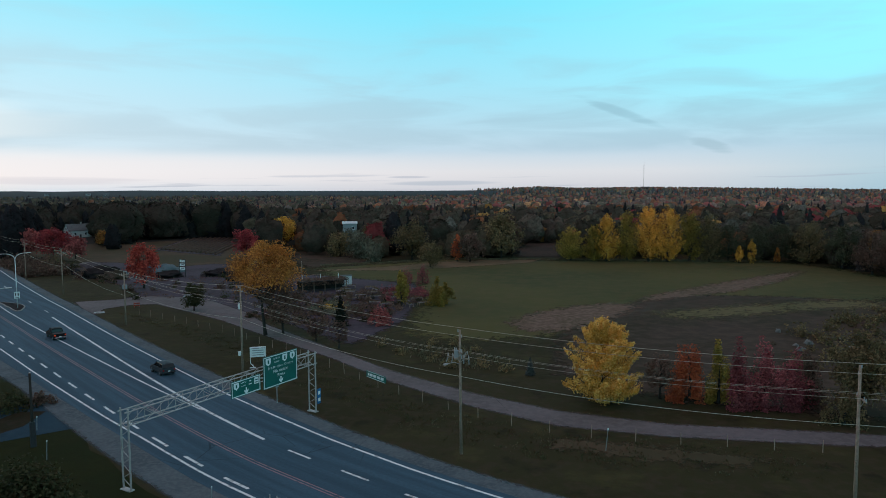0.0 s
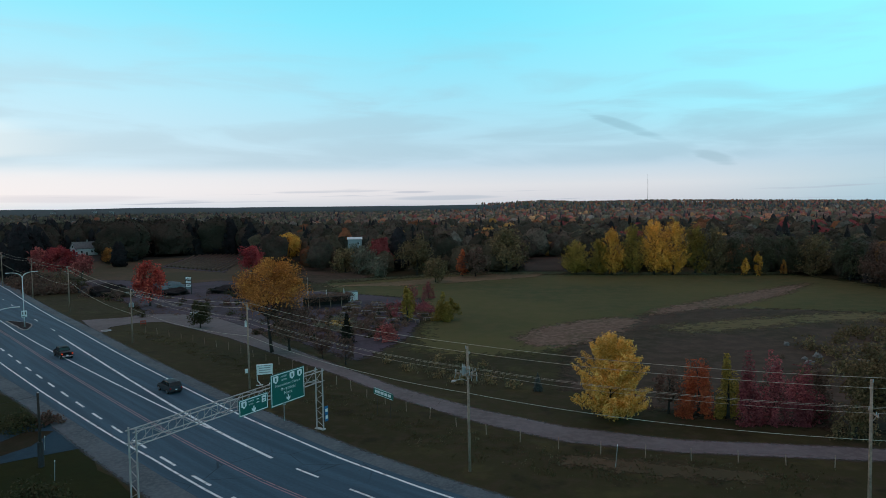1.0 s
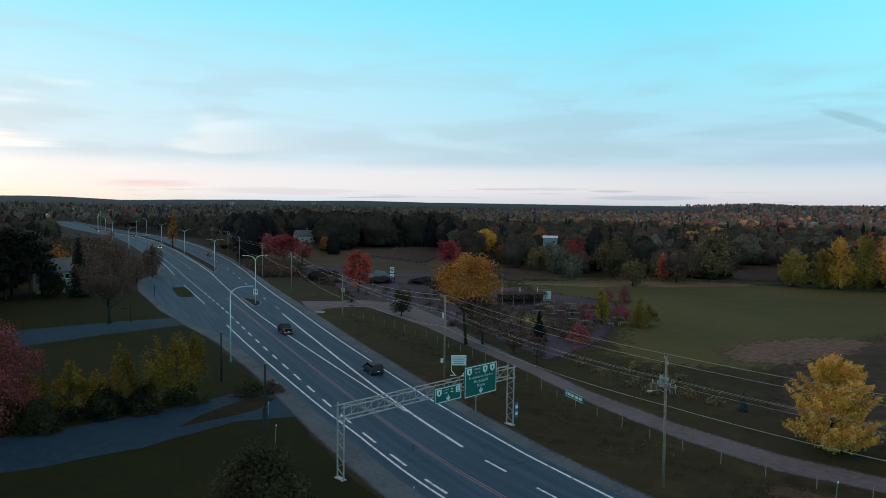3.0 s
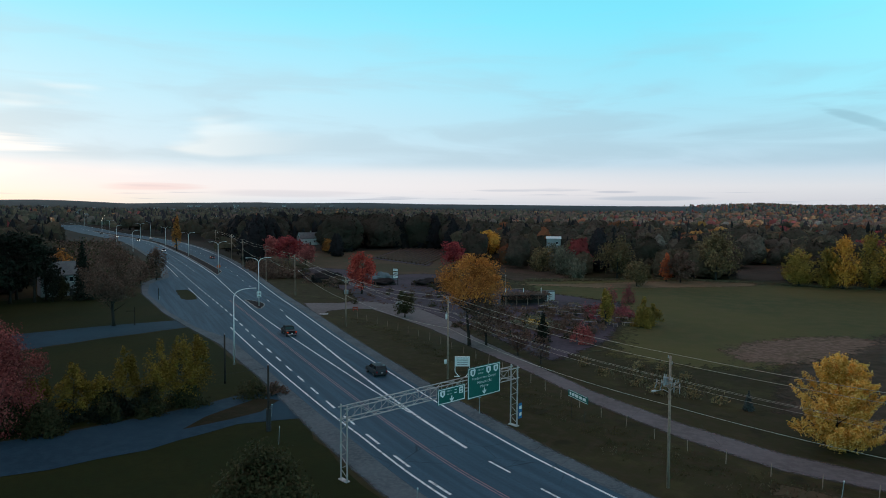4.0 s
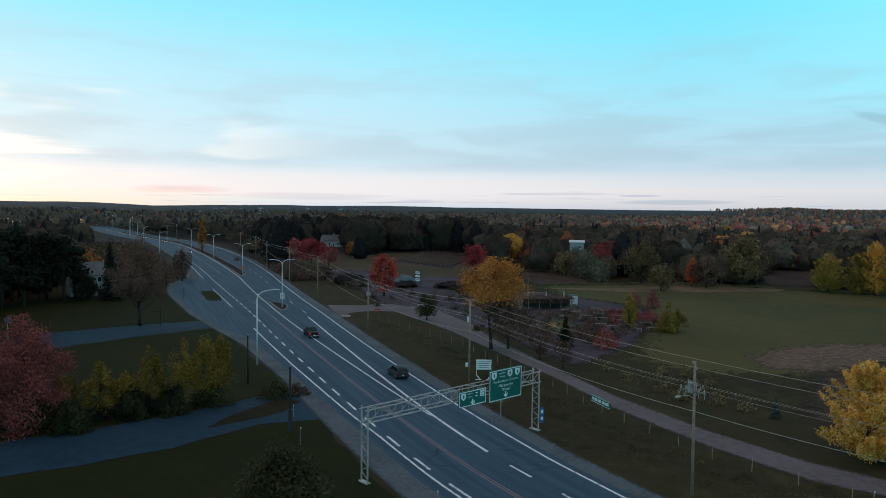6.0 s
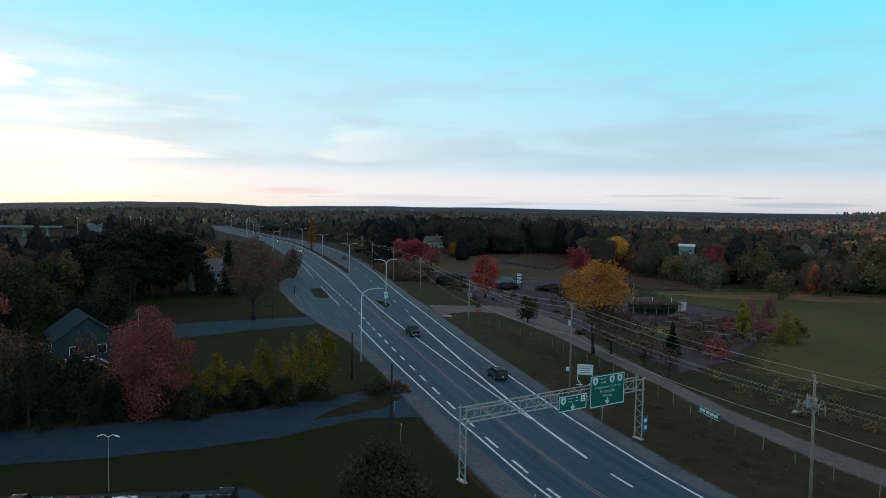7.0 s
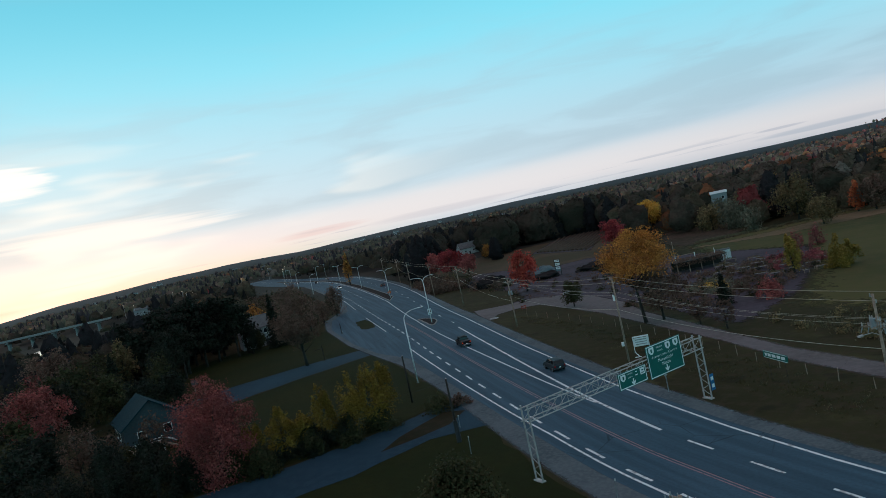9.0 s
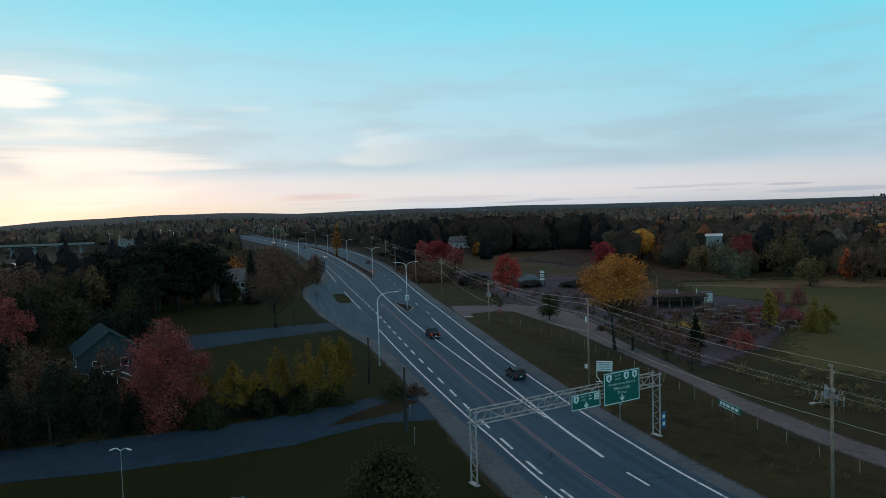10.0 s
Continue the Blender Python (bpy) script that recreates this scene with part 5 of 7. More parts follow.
def build_woods():
    rng = np.random.default_rng(5)
    out = {}
    shapes = {}

    def grow(x, y, r, a, kind, height, deep, ring):
        # random tone per tree, scaled down to 0.4 from azimuth 8 to 30
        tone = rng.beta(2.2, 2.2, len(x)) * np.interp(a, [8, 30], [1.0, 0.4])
        for k, inner in itertools.product(range(len(KINDS)), (False, True)):
            name = KINDS[k]
            shape = CROWN.get(name, "round")
            rings, spokes, fringe = ring[1] if inner else ring[0]
            if shape != "round":
                rings, spokes = rings + (2 if not ring[2] else 1), max(5, spokes - 2)
            if not ((kind == k) & (deep == inner)).any():
                continue
            for variety in range(6):
                idx = np.where((kind == k) & (deep == inner))[0][variety::6]
                if not len(idx):
                    continue
                key = (shape, rings, spokes, fringe, inner, variety)
                if key not in shapes:
                    shapes[key] = wood_crown(rng, shape, rings, spokes, fringe, inner)
                v, q, smooth = shapes[key]
                m = len(idx)
                spin, wide, h = rng.uniform(0, 6.2832, m)[:, None], rng.uniform(0.8, 1.3, m)[:, None], height[idx][:, None]
                c, s = np.cos(spin), np.sin(spin)
                p = np.stack([(v[:, 0] * c - v[:, 1] * s) * wide * h + x[idx][:, None], (v[:, 0] * s + v[:, 1] * c) * wide * h + y[idx][:, None], v[:, 2] * h + ground_height(x[idx], y[idx])[:, None] - 0.3], -1)
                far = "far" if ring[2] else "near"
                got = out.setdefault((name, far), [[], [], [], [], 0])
                got[0].append(p.reshape(-1, 3))
                got[1].append((q[None] + (np.arange(m) * len(v))[:, None, None]).reshape(-1, 4) + got[4])
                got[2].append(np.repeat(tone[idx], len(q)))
                got[3].append(np.tile(smooth, m))
                got[4] += m * len(v)

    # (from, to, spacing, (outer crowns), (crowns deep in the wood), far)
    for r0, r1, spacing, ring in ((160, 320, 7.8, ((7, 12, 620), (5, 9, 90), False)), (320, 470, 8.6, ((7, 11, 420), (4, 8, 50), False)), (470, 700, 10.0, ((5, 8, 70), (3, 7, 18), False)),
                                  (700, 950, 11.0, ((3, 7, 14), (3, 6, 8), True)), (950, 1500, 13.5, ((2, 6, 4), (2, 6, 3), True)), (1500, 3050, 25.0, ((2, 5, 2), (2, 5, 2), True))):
        x, y, r, a = wood_points(rng, r0, r1, spacing)
        blot = np.array([noise.noise((px * 0.011, py * 0.011, 2.0)) for px, py in zip(x, y)])
        u = rng.uniform(0, 1, len(x))
        right = np.clip((24 - a) / 26, 0, 1)          # the wood to the right holds more red and orange
        far = np.clip((r - 380) / 350, 0, 1)
        pine = np.clip((a - 26) / 5, 0, 1) * np.clip((46 - a) / 3, 0, 1) * np.clip((760 - r) / 200, 0, 1) + np.clip((a - 57) / 3, 0, 1) * np.clip((300 - r) / 60, 0, 1)
        one = np.ones(len(a))
        left = np.clip((a - 30) / 12, 0, 1)
        w = np.stack([0.06 + 0.16 * (blot > 0.15) + 0.10 * left, 0.05 + 1.6 * pine + 0.10 * left, 0.30 - 0.18 * far * right + 0.25 * left, 0.18 * one, (0.24 + 0.10 * far) * (1 - 0.7 * left),
                      (0.025 + 0.13 * far * right) * (1 - 0.5 * left), (0.012 + 0.17 * far * right * (blot > -0.1)) * (1 - 0.6 * left), (0.015 + 0.025 * right) * (1 - 0.5 * left), 0.04 * (1 - 0.6 * left)], 1)
        w = np.cumsum(w / w.sum(1, keepdims=True), 1)
        kind = (u[:, None] > w).sum(1).clip(0, len(KINDS) - 1)
        height = 6.0 + 10.5 * rng.beta(1.8, 2.2, len(x))
        height *= np.where(kind < 2, 1.2, 1.0) * (1.0 - 0.35 * np.clip((r - 500) / 800, 0, 1))
        height *= 1.0 - 0.5 * ((a > 64) & (r > 265) & (r < 640))       # low growth towards the river
        grow(x, y, r, a, kind, height, (r > np.max([np.interp(a + k, START_AZ, START_R) for k in (-1.6, -0.8, 0, 0.8, 1.6)], axis=0) + 26) & (r < 1500), ring)
    # a dense tall stand of pines behind the white house and the cultivated plot
    n = 300
    a = rng.uniform(27.6, 46.5, n)
    r = np.interp(a, START_AZ, START_R).clip(400, None) + 70 * rng.uniform(0, 1, n) ** 1.3 - 12
    height = 11.5 + 11.0 * rng.beta(2.0, 1.5, n)
    x, y = -np.sin(np.radians(a)) * r, np.cos(np.radians(a)) * r
    d = np.min([np.hypot(x - p[0], y - p[1]) for p in LINE[ALONG > 180][::4]], axis=0)
    ok = (d > 34) & (np.hypot(x + 303, y - 357) > 24) & ~((a > 38.4) & (a < 42.2) & (r < 470))
    kind = rng.choice([1, 1, 1, 1, 1, 0, 2, 4], n)
    grow(x[ok], y[ok], r[ok], a[ok], kind[ok], height[ok], np.zeros(ok.sum(), bool), ((8, 11, 420), (8, 11, 420), False))
    for (name, far), (v, f, tone, smooth, _) in out.items():
        plural = {"conifer": "narrow dark conifers", "pine": "tall dark pines", "red": "red maples"}.get(name, name + "-leaved trees" if name not in ("green", "grey") else {"green": "dark green trees", "grey": "grey-green trees"}[name])
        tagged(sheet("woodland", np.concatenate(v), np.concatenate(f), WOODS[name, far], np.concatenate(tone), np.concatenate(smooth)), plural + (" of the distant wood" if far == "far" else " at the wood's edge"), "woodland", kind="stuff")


build_woods()

# ---- lettering ----
def lettering(name, words, size, mat, parent, m, label=""):
    cu = bpy.data.curves.new(name, "FONT")
    cu.body, cu.size, cu.align_x, cu.align_y, cu.extrude = words, size, "CENTER", "CENTER", 0.004
    cu.resolution_u, cu.space_character = 3, 1.2
    tmp = new(name, cu)
    bpy.context.view_layer.update()
    me = bpy.data.meshes.new_from_object(tmp.evaluated_get(bpy.context.evaluated_depsgraph_get()))
    bpy.data.objects.remove(tmp)
    me.materials.clear()
    me.materials.append(mat)
    ob = new(name, me)
    ob.parent = parent
    ob.matrix_basis = m
    return tagged(ob, label) if label else ob


def panel(bm, x0, x1, z0, z1, y, t):
    return box(bm, (x0 + x1) / 2, y, (z0 + z1) / 2, x1 - x0, t, z1 - z0, bevel=0.0)


# ---- sign gantry over the road ----
def sign_gantry():
    a, b = Vector((-38.5, 49.4, 0)), Vector((-31.2, 72.5, 0))
    span = (b - a).length
    ang = math.degrees(math.atan2(b.y - a.y, b.x - a.x))
    g = thing("sign_gantry", pose(a.x, a.y, 0.0, 0, 0, ang), "galvanised lattice gantry with two green direction signs over the road", "sign gantry")
    top, low, w = 6.95, 5.75, 0.5
    for x in (0.0, span):
        leg = part("leg", bmesh.new(), M_GALV, g)
        bm = bmesh.new()
        box(bm, x, 0, 0.04, 0.5, 1.3, 0.12)
        for y in (-w, w):
            part("post", rod(bmesh.new(), (x, y, 0), (x, y, top + 0.25), 0.085, n=10), M_GALV, leg)
        z, side = 0.4, 1
        while z < low - 0.2:
            part("brace", rod(bmesh.new(), (x, -w * side, z), (x, w * side, z + 0.62), 0.032, n=6), M_GALV, leg)
            z, side = z + 0.62, -side
        bm.to_mesh(leg.data)
        bm.free()
    for y in (-w, w):
        for z in (low, top):
            part("chord", rod(bmesh.new(), (-0.3, y, z), (span + 0.3, y, z), 0.062, n=8), M_GALV, g)
    n = 15
    for k in range(n):
        x0, x1 = span * k / n, span * (k + 1) / n
        for y in (-w, w):
            up = (k % 2 == 0)
            part("brace", rod(bmesh.new(), (x0, y, low if up else top), (x1, y, top if up else low), 0.028, n=6), M_GALV, g)
        for z in (low, top):
            part("brace", rod(bmesh.new(), (x0, -w if k % 2 else w, z), (x1, w if k % 2 else -w, z), 0.024, n=6), M_GALV, g)
        part("brace", rod(bmesh.new(), (x0, -w, low), (x0, -w, top), 0.026, n=6), M_GALV, g)
        part("brace", rod(bmesh.new(), (x0, w, low), (x0, w, top), 0.026, n=6), M_GALV, g)

    def board(x0, x1, z0, z1, label):
        y = -w - 0.16
        ob = part("sign_board", panel(bmesh.new(), x0, x1, z0, z1, y, 0.06), M_GREEN, g, label)
        part("back_sheet", panel(bmesh.new(), x0 + 0.02, x1 - 0.02, z0 + 0.02, z1 - 0.02, y + 0.045, 0.02), M_SIGNBACK, ob)
        bm = bmesh.new()
        e, t = 0.06, 0.09
        f = y - 0.034
        for q in ((x0 + e, x1 - e, z1 - e - t, z1 - e), (x0 + e, x1 - e, z0 + e, z0 + e + t), (x0 + e, x0 + e + t, z0 + e + t, z1 - e - t), (x1 - e - t, x1 - e, z0 + e + t, z1 - e - t)):
            panel(bm, *q, f, 0.012)
        part("border", bm, M_SIGNW, ob, "white border")
        for x in (x0 + 0.6, x1 - 0.6):
            part("bracket", rod(bmesh.new(), (x, y + 0.06, z0 + 0.1), (x, y + 0.06, z1 - 0.1), 0.04, n=6), M_GALV, ob)
        return ob, f

    def words(ob, f, s, x, z, size):
        lettering("lettering", s, size, M_SIGNW, ob, pose(x, f, z, 90, 0, 0), "white lettering")

    def arrow(ob, f, x, z, s):
        bm = bmesh.new()
        pts = [(-0.12, 0.5), (0.12, 0.5), (0.12, 0.0), (0.42, 0.2), (0.42, -0.08), (0, -0.5), (-0.42, -0.08), (-0.42, 0.2), (-0.12, 0.0)]
        face = bm.faces.new([bm.verts.new((x + px * s, f - 0.006, z + pz * s)) for px, pz in pts])
        r = bmesh.ops.extrude_face_region(bm, geom=[face])
        bmesh.ops.translate(bm, vec=(0, 0.012, 0), verts=[v for v in r["geom"] if isinstance(v, bmesh.types.BMVert)])
        part("arrow", bm, M_SIGNW, ob, "white arrow pointing down")

    def shield(ob, f, x, z, s):
        bm = bmesh.new()
        pts = [(-0.42, 0.5), (0.42, 0.5), (0.5, 0.3), (0.46, -0.2), (0.0, -0.52), (-0.46, -0.2), (-0.5, 0.3)]
        face = bm.faces.new([bm.verts.new((x + px * s, f - 0.006, z + pz * s)) for px, pz in pts])
        r = bmesh.ops.extrude_face_region(bm, geom=[face])
        bmesh.ops.translate(bm, vec=(0, 0.012, 0), verts=[v for v in r["geom"] if isinstance(v, bmesh.types.BMVert)])
        sh = part("route_shield", bm, M_SIGNW, ob, "white route shield")
        part("number_bar", panel(bmesh.new(), x - 0.13 * s, x + 0.13 * s, z - 0.2 * s, z + 0.28 * s, f - 0.014, 0.01), M_GREEN, sh)

    ob, f = board(15.75, 20.95, 4.8, 8.25, "large green direction sign")
    shield(ob, f, 16.50, 7.62, 0.80)
    words(ob, f, "NORTH", 17.75, 7.80, 0.24)
    words(ob, f, "NORD", 17.75, 7.42, 0.24)
    shield(ob, f, 19.0, 7.62, 0.78)
    shield(ob, f, 20.2, 7.62, 0.78)
    words(ob, f, "Fredericton Centre", 18.35, 6.92, 0.40)
    words(ob, f, "Miramichi", 18.35, 6.42, 0.48)
    words(ob, f, "Minto", 18.35, 5.95, 0.46)
    arrow(ob, f, 18.35, 5.36, 0.70)
    ob, f = board(11.3, 15.3, 5.0, 6.7, "smaller green direction sign")
    shield(ob, f, 11.98, 6.12, 0.72)
    words(ob, f, "NORTH", 12.95, 6.32, 0.19)
    words(ob, f, "NORD", 12.95, 5.98, 0.19)
    part("number_bar", panel(bmesh.new(), 13.72, 14.0, 6.25, 6.36, f, 0.012), M_SIGNW, ob)
    part("number_bar", panel(bmesh.new(), 13.66, 14.06, 5.94, 6.04, f, 0.012), M_SIGNW, ob)
    plate = part("lane_plate", panel(bmesh.new(), 14.42, 15.02, 5.80, 6.48, f, 0.012), M_SIGNW, ob, "white lane plate")
    part("lane_mark", panel(bmesh.new(), 14.56, 14.88, 5.92, 6.02, f - 0.012, 0.01), M_GREEN, plate)
    part("lane_mark", panel(bmesh.new(), 14.56, 14.88, 6.18, 6.28, f - 0.012, 0.01), M_GREEN, plate)
    arrow(ob, f, 13.3, 5.42, 0.66)
    blue = part("marker_sign", panel(bmesh.new(), span + 0.15, span + 0.75, 0.9, 2.7, -w - 0.1, 0.04), M_BLUE, g, "small blue marker sign on the leg")
    part("marker_bar", panel(bmesh.new(), span + 0.25, span + 0.65, 2.0, 2.4, -w - 0.13, 0.012), M_SIGNW, blue)
    part("marker_bar", panel(bmesh.new(), span + 0.25, span + 0.65, 1.2, 1.6, -w - 0.13, 0.012), M_SIGNW, blue)
    return g


sign_gantry()


# ---- street lamps ----
def street_lamp(x, y, turn, h, arms, label, reach=2.6, group="street lamps", sign=False):
    ob = thing("street_lamp", pose(x, y, float(ground_height(np.array(x), np.array(y))), 0, 0, turn), label, "street lamp", group)
    bm = bmesh.new()
    rod(bm, (0, 0, 0), (0, 0, 0.35), 0.2, 0.17, 12)
    part("base", bm, M_KERB, ob)
    part("pole", rod(bmesh.new(), (0, 0, 0.3), (0, 0, h - 1.5), 0.115, 0.085, 12), M_LAMP, ob, smooth=True)
    for s in arms:
        pts = [(0, 0, h - 1.6)]
        for k in range(1, 8):
            t = k / 7
            pts.append((s * reach * (0.06 * t + 0.94 * t ** 2.1), 0, h - 1.6 + 1.6 * math.sin(t * 1.5708) ** 0.8))
        arm = part("arm", tube(bmesh.new(), pts, [0.085, 0.08, 0.075, 0.07, 0.065, 0.06, 0.055, 0.05], 8), M_LAMP, ob, smooth=True)
        bm = box(bmesh.new(), s * (reach + 0.3), 0, h - 0.02, 0.85, 0.32, 0.14, bevel=0.05)
        head = part("head", bm, M_LAMP, ob)
        part("lens", box(bmesh.new(), s * (reach + 0.38), 0, h - 0.11, 0.5, 0.24, 0.05, bevel=0.015), M_GLASS, head)
    if sign:
        p = part("sign_plate", box(bmesh.new(), 0, -0.16, 3.2, 1.1, 0.04, 1.5, bevel=0.01), M_SIGNW, ob, "white lane sign plate with dark marks")
        for x0, w in ((-0.27, 0.2), (0.22, 0.24)):
            part("sign_mark", box(bmesh.new(), x0, -0.19, 3.35, w, 0.012, 0.7), M_DARK, p)
        part("sign_mark", box(bmesh.new(), 0, -0.19, 2.68, 0.8, 0.012, 0.12), M_DARK, p)
    return ob


street_lamp(-82.4, 78.1, road_turn(165) - 90, 12.3, (1,), "tall pale single-arm street lamp beside the highway", 2.9)
for s, off in ((225, 4.8), (320, 8.9), (417, 9.6), (515, 10.6), (600, 10), (690, 9.5)):
    q = road_point(s, off)
    street_lamp(q[0], q[1], road_turn(s) - 90, 12.6 if s < 300 else 12.0, (1, -1), "tall pale double-arm street lamp on the median", 2.5, sign=(s == 225))
for s, off in ((460, -13), (560, -13), (640, 28)):
    q = road_point(s, off)
    street_lamp(q[0], q[1], road_turn(s) - 90, 12.0, (1,) if off < 0 else (-1,), "tall pale single-arm street lamp beside the highway", 2.6)
q = thing("parking_lamp", pose(-60.6, 26.6, 0, 0, 0, 40), "slim pale parking lot lamp with two angled heads", "lamp")
part("pole", rod(bmesh.new(), (0, 0, 0), (0, 0, 5.0), 0.032, 0.024, 10), M_GALV, q)
for s in (-1, 1):
    a = part("arm", tube(bmesh.new(), [(0, 0, 4.9), (s * 0.4, 0, 5.15), (s * 0.6, 0, 5.08)], 0.035, 6), M_LAMP, q)
    part("head", box(bmesh.new(), s * 0.78, 0, 5.02, 0.46, 0.22, 0.09, Matrix.Rotation(s * 0.32, 4, "Y"), bevel=0.04), M_LAMP, q, "white lamp head")


# ---- utility poles and wires ----
def utility_pole(x, y, turn, h, label, arms=(), cans=0, insul=(), box_at=None, lean=(0, 0), light=False):
    ob = thing("utility_pole", pose(x, y, 0, lean[0], lean[1], turn), label, "utility pole", "utility poles")
    part("pole", rod(bmesh.new(), (0, 0, -0.15), (0, 0, h), 0.15, 0.105, 12), M_WOOD, ob, smooth=True)
    for z, w in arms:
        arm = part("crossarm", box(bmesh.new(), 0, 0.16, z, w, 0.10, 0.12, bevel=0.012), M_WOOD, ob)
        for s in (-1, 1):
            part("strut", rod(bmesh.new(), (s * w * 0.32, 0.14, z - 0.03), (0, 0.1, z - 0.6), 0.02, n=5), M_GALV, ob)
            for k in (0.45, 0.28):
                part("insulator", rod(bmesh.new(), (s * w * k, 0.16, z + 0.06), (s * w * k, 0.16, z + 0.30), 0.055, 0.035, 8), M_SIGNBACK, arm)
    for k in range(cans):
        a = math.radians(-60 + 60 * k) if cans > 1 else 0.0
        cx, cy = 0.42 * math.sin(a), -0.42 * math.cos(a)
        z = h - 2.9 if not box_at else box_at
        bm = rod(bmesh.new(), (cx, cy, z), (cx, cy, z + 0.85), 0.24, n=14)
        can = part("transformer", bm, M_SIGNBACK, ob, "pale grey transformer can")
        part("bushing", rod(bmesh.new(), (cx, cy, z + 0.85), (cx, cy, z + 1.1), 0.05, 0.03, 8), M_GALV, can)
    for z, o in insul:
        part("bracket", rod(bmesh.new(), (0, 0, z), (o, 0, z + 0.15), 0.03, n=6), M_GALV, ob)
        part("insulator", rod(bmesh.new(), (o, 0, z + 0.1), (o, 0, z + 0.36), 0.06, 0.04, 8), M_SIGNBACK, ob)
    if light:
        for z, w, a in ((h - 2.75, 2.5, 95), (h - 2.2, 1.3, 70)):
            turned = Matrix.Rotation(radians(a), 4, "Z")
            arm = part("crossarm", box(bmesh.new(), 0, -0.2, z, w, 0.11, 0.13, turned, bevel=0.012), M_WOOD, ob)
            for k in (-0.46, -0.25, 0.25, 0.46):
                v = turned @ Vector((w * k, 0, 0))
                part("insulator", rod(bmesh.new(), (v.x, v.y - 0.2, z + 0.05), (v.x, v.y - 0.2, z + 0.36), 0.07, 0.045, 8), M_GALV, arm)
                part("cutout", rod(bmesh.new(), (v.x, v.y - 0.2, z - 0.05), (v.x * 1.1, v.y * 1.1 - 0.3, z - 0.55), 0.05, 0.04, 7), M_SIGNBACK, arm)
        part("arm", tube(bmesh.new(), [(0, 0, h - 3.4), (0.5, -0.3, h - 3.1), (1.1, -0.6, h - 3.15)], 0.03, 6), M_GALV, ob)
        part("lamp_head", box(bmesh.new(), 1.35, -0.72, h - 3.18, 0.5, 0.26, 0.16, bevel=0.04), M_GALV, ob, "white lamp head")
    return ob


POLES = [(60, 62, 12.2), (20.3, 55.5, 12.2), (-11.8, 63.0, 12.3), (-48.3, 87.6, 12.3), (-88.4, 115.6, 10.4), (-132.3, 149.5, 11.8), (-166, 173.2, 12.0), (-205, 201, 12.0), (-250, 238, 12.0), (-300, 274, 12.0)]
for i, (x, y, h) in enumerate(POLES):
    a, b = POLES[max(i - 1, 0)], POLES[min(i + 1, len(POLES) - 1)]
    turn = math.degrees(math.atan2(b[1] - a[1], b[0] - a[0])) + 90
    if i == 2:
        utility_pole(x, y, turn, h, "weathered wooden utility pole with crossarm and switchgear beside the highway", [(h - 2.6, 2.2)], 1, [(h - 0.25, 0.3), (h - 0.9, -0.28)], light=True, lean=(0.0, 0.8))
    elif i in (1, 0):
        utility_pole(x, y, turn, h, "weathered wooden utility pole with crossarm beside the highway", [(h - 2.6, 2.0)], 0, [(h - 0.25, 0.3), (h - 0.9, -0.28)], lean=(0, -0.5))
    elif i == 3:
        p = utility_pole(x, y, turn, h, "weathered wooden utility pole with a small pale box", [], 0, [(h - 0.25, 0.3), (h - 0.9, -0.28), (h - 2.6, 0.3)])
        part("meter_box", box(bmesh.new(), 0.05, -0.26, h - 2.9, 0.42, 0.3, 0.85, bevel=0.03), M_SIGNW, p, "pale grey box")
        part("meter_box", box(bmesh.new(), 0.25, -0.24, 2.6, 0.42, 0.28, 0.6, bevel=0.03), M_SIGNW, p, "pale grey box")
    elif i == 4:
        utility_pole(x, y, turn, h, "wooden utility pole with two transformer cans by the entrance", [(h - 0.5, 1.8)], 2, [(h - 0.1, 0.0)], box_at=7.0)
    else:
        utility_pole(x, y, turn, h, "weathered wooden utility pole with crossarm beside the highway", [(h - 1.2, 2.0)], 0, [(h - 0.25, 0.3)])


def wire(a, b, sag, r, mat, label, name="power_line", category="wire", n=14):
    a, b = Vector(a), Vector(b)
    pts = []
    for k in range(n + 1):
        t = k / n
        p = a.lerp(b, t)
        p.z -= sag * 4 * t * (1 - t)
        pts.append(p - a)
    ob = link(name, tube(bmesh.new(), pts, r, 5), mat)
    ob.location = a
    return tagged(ob, label, category, "overhead wires")


for i, ((x0, y0, h0), (x1, y1, h1)) in enumerate(zip(POLES, POLES[1:])):
    d = Vector((x1 - x0, y1 - y0, 0)).normalized()
    n = Vector((d.y, -d.x, 0))
    L = math.hypot(x1 - x0, y1 - y0)
    for dz, off, r in ((0.1, 0.3, 0.020), (-0.55, -0.28, 0.018)):
        wire((x0 + n.x * off, y0 + n.y * off, h0 + dz), (x1 + n.x * off, y1 + n.y * off, h1 + dz), L * 0.012, r, M_WIRE, "slack pale aluminium power line")
    if i < 4:
        for off, r in ((0.9, 0.012), (-0.9, 0.012), (0.5, 0.010)):
            wire((x0 + n.x * off, y0 + n.y * off, h0 - 2.3), (x1 + n.x * off, y1 + n.y * off, h1 - 2.3 if i < 3 else h1 - 0.3), L * 0.016, r, M_WIRE, "thin slack power line between wooden poles")
    wire((x0, y0, h0 - 4.6), (x1, y1, h1 - 4.6 if i < 3 else h1 - 3.6), L * 0.018, 0.021, M_TELE, "thick pale telephone cable between wooden poles", "telephone_cable")
wire((-11.8, 63, 11.8), (-26.5, 60.0, 0.05), 0.0, 0.005, M_BARK, "thin guy wire anchored in the verge", "guy_wire")
wire((-11.8, 63, 9.2), (-22.5, 60.6, 0.05), 0.0, 0.005, M_BARK, "thin guy wire anchored in the verge", "guy_wire")
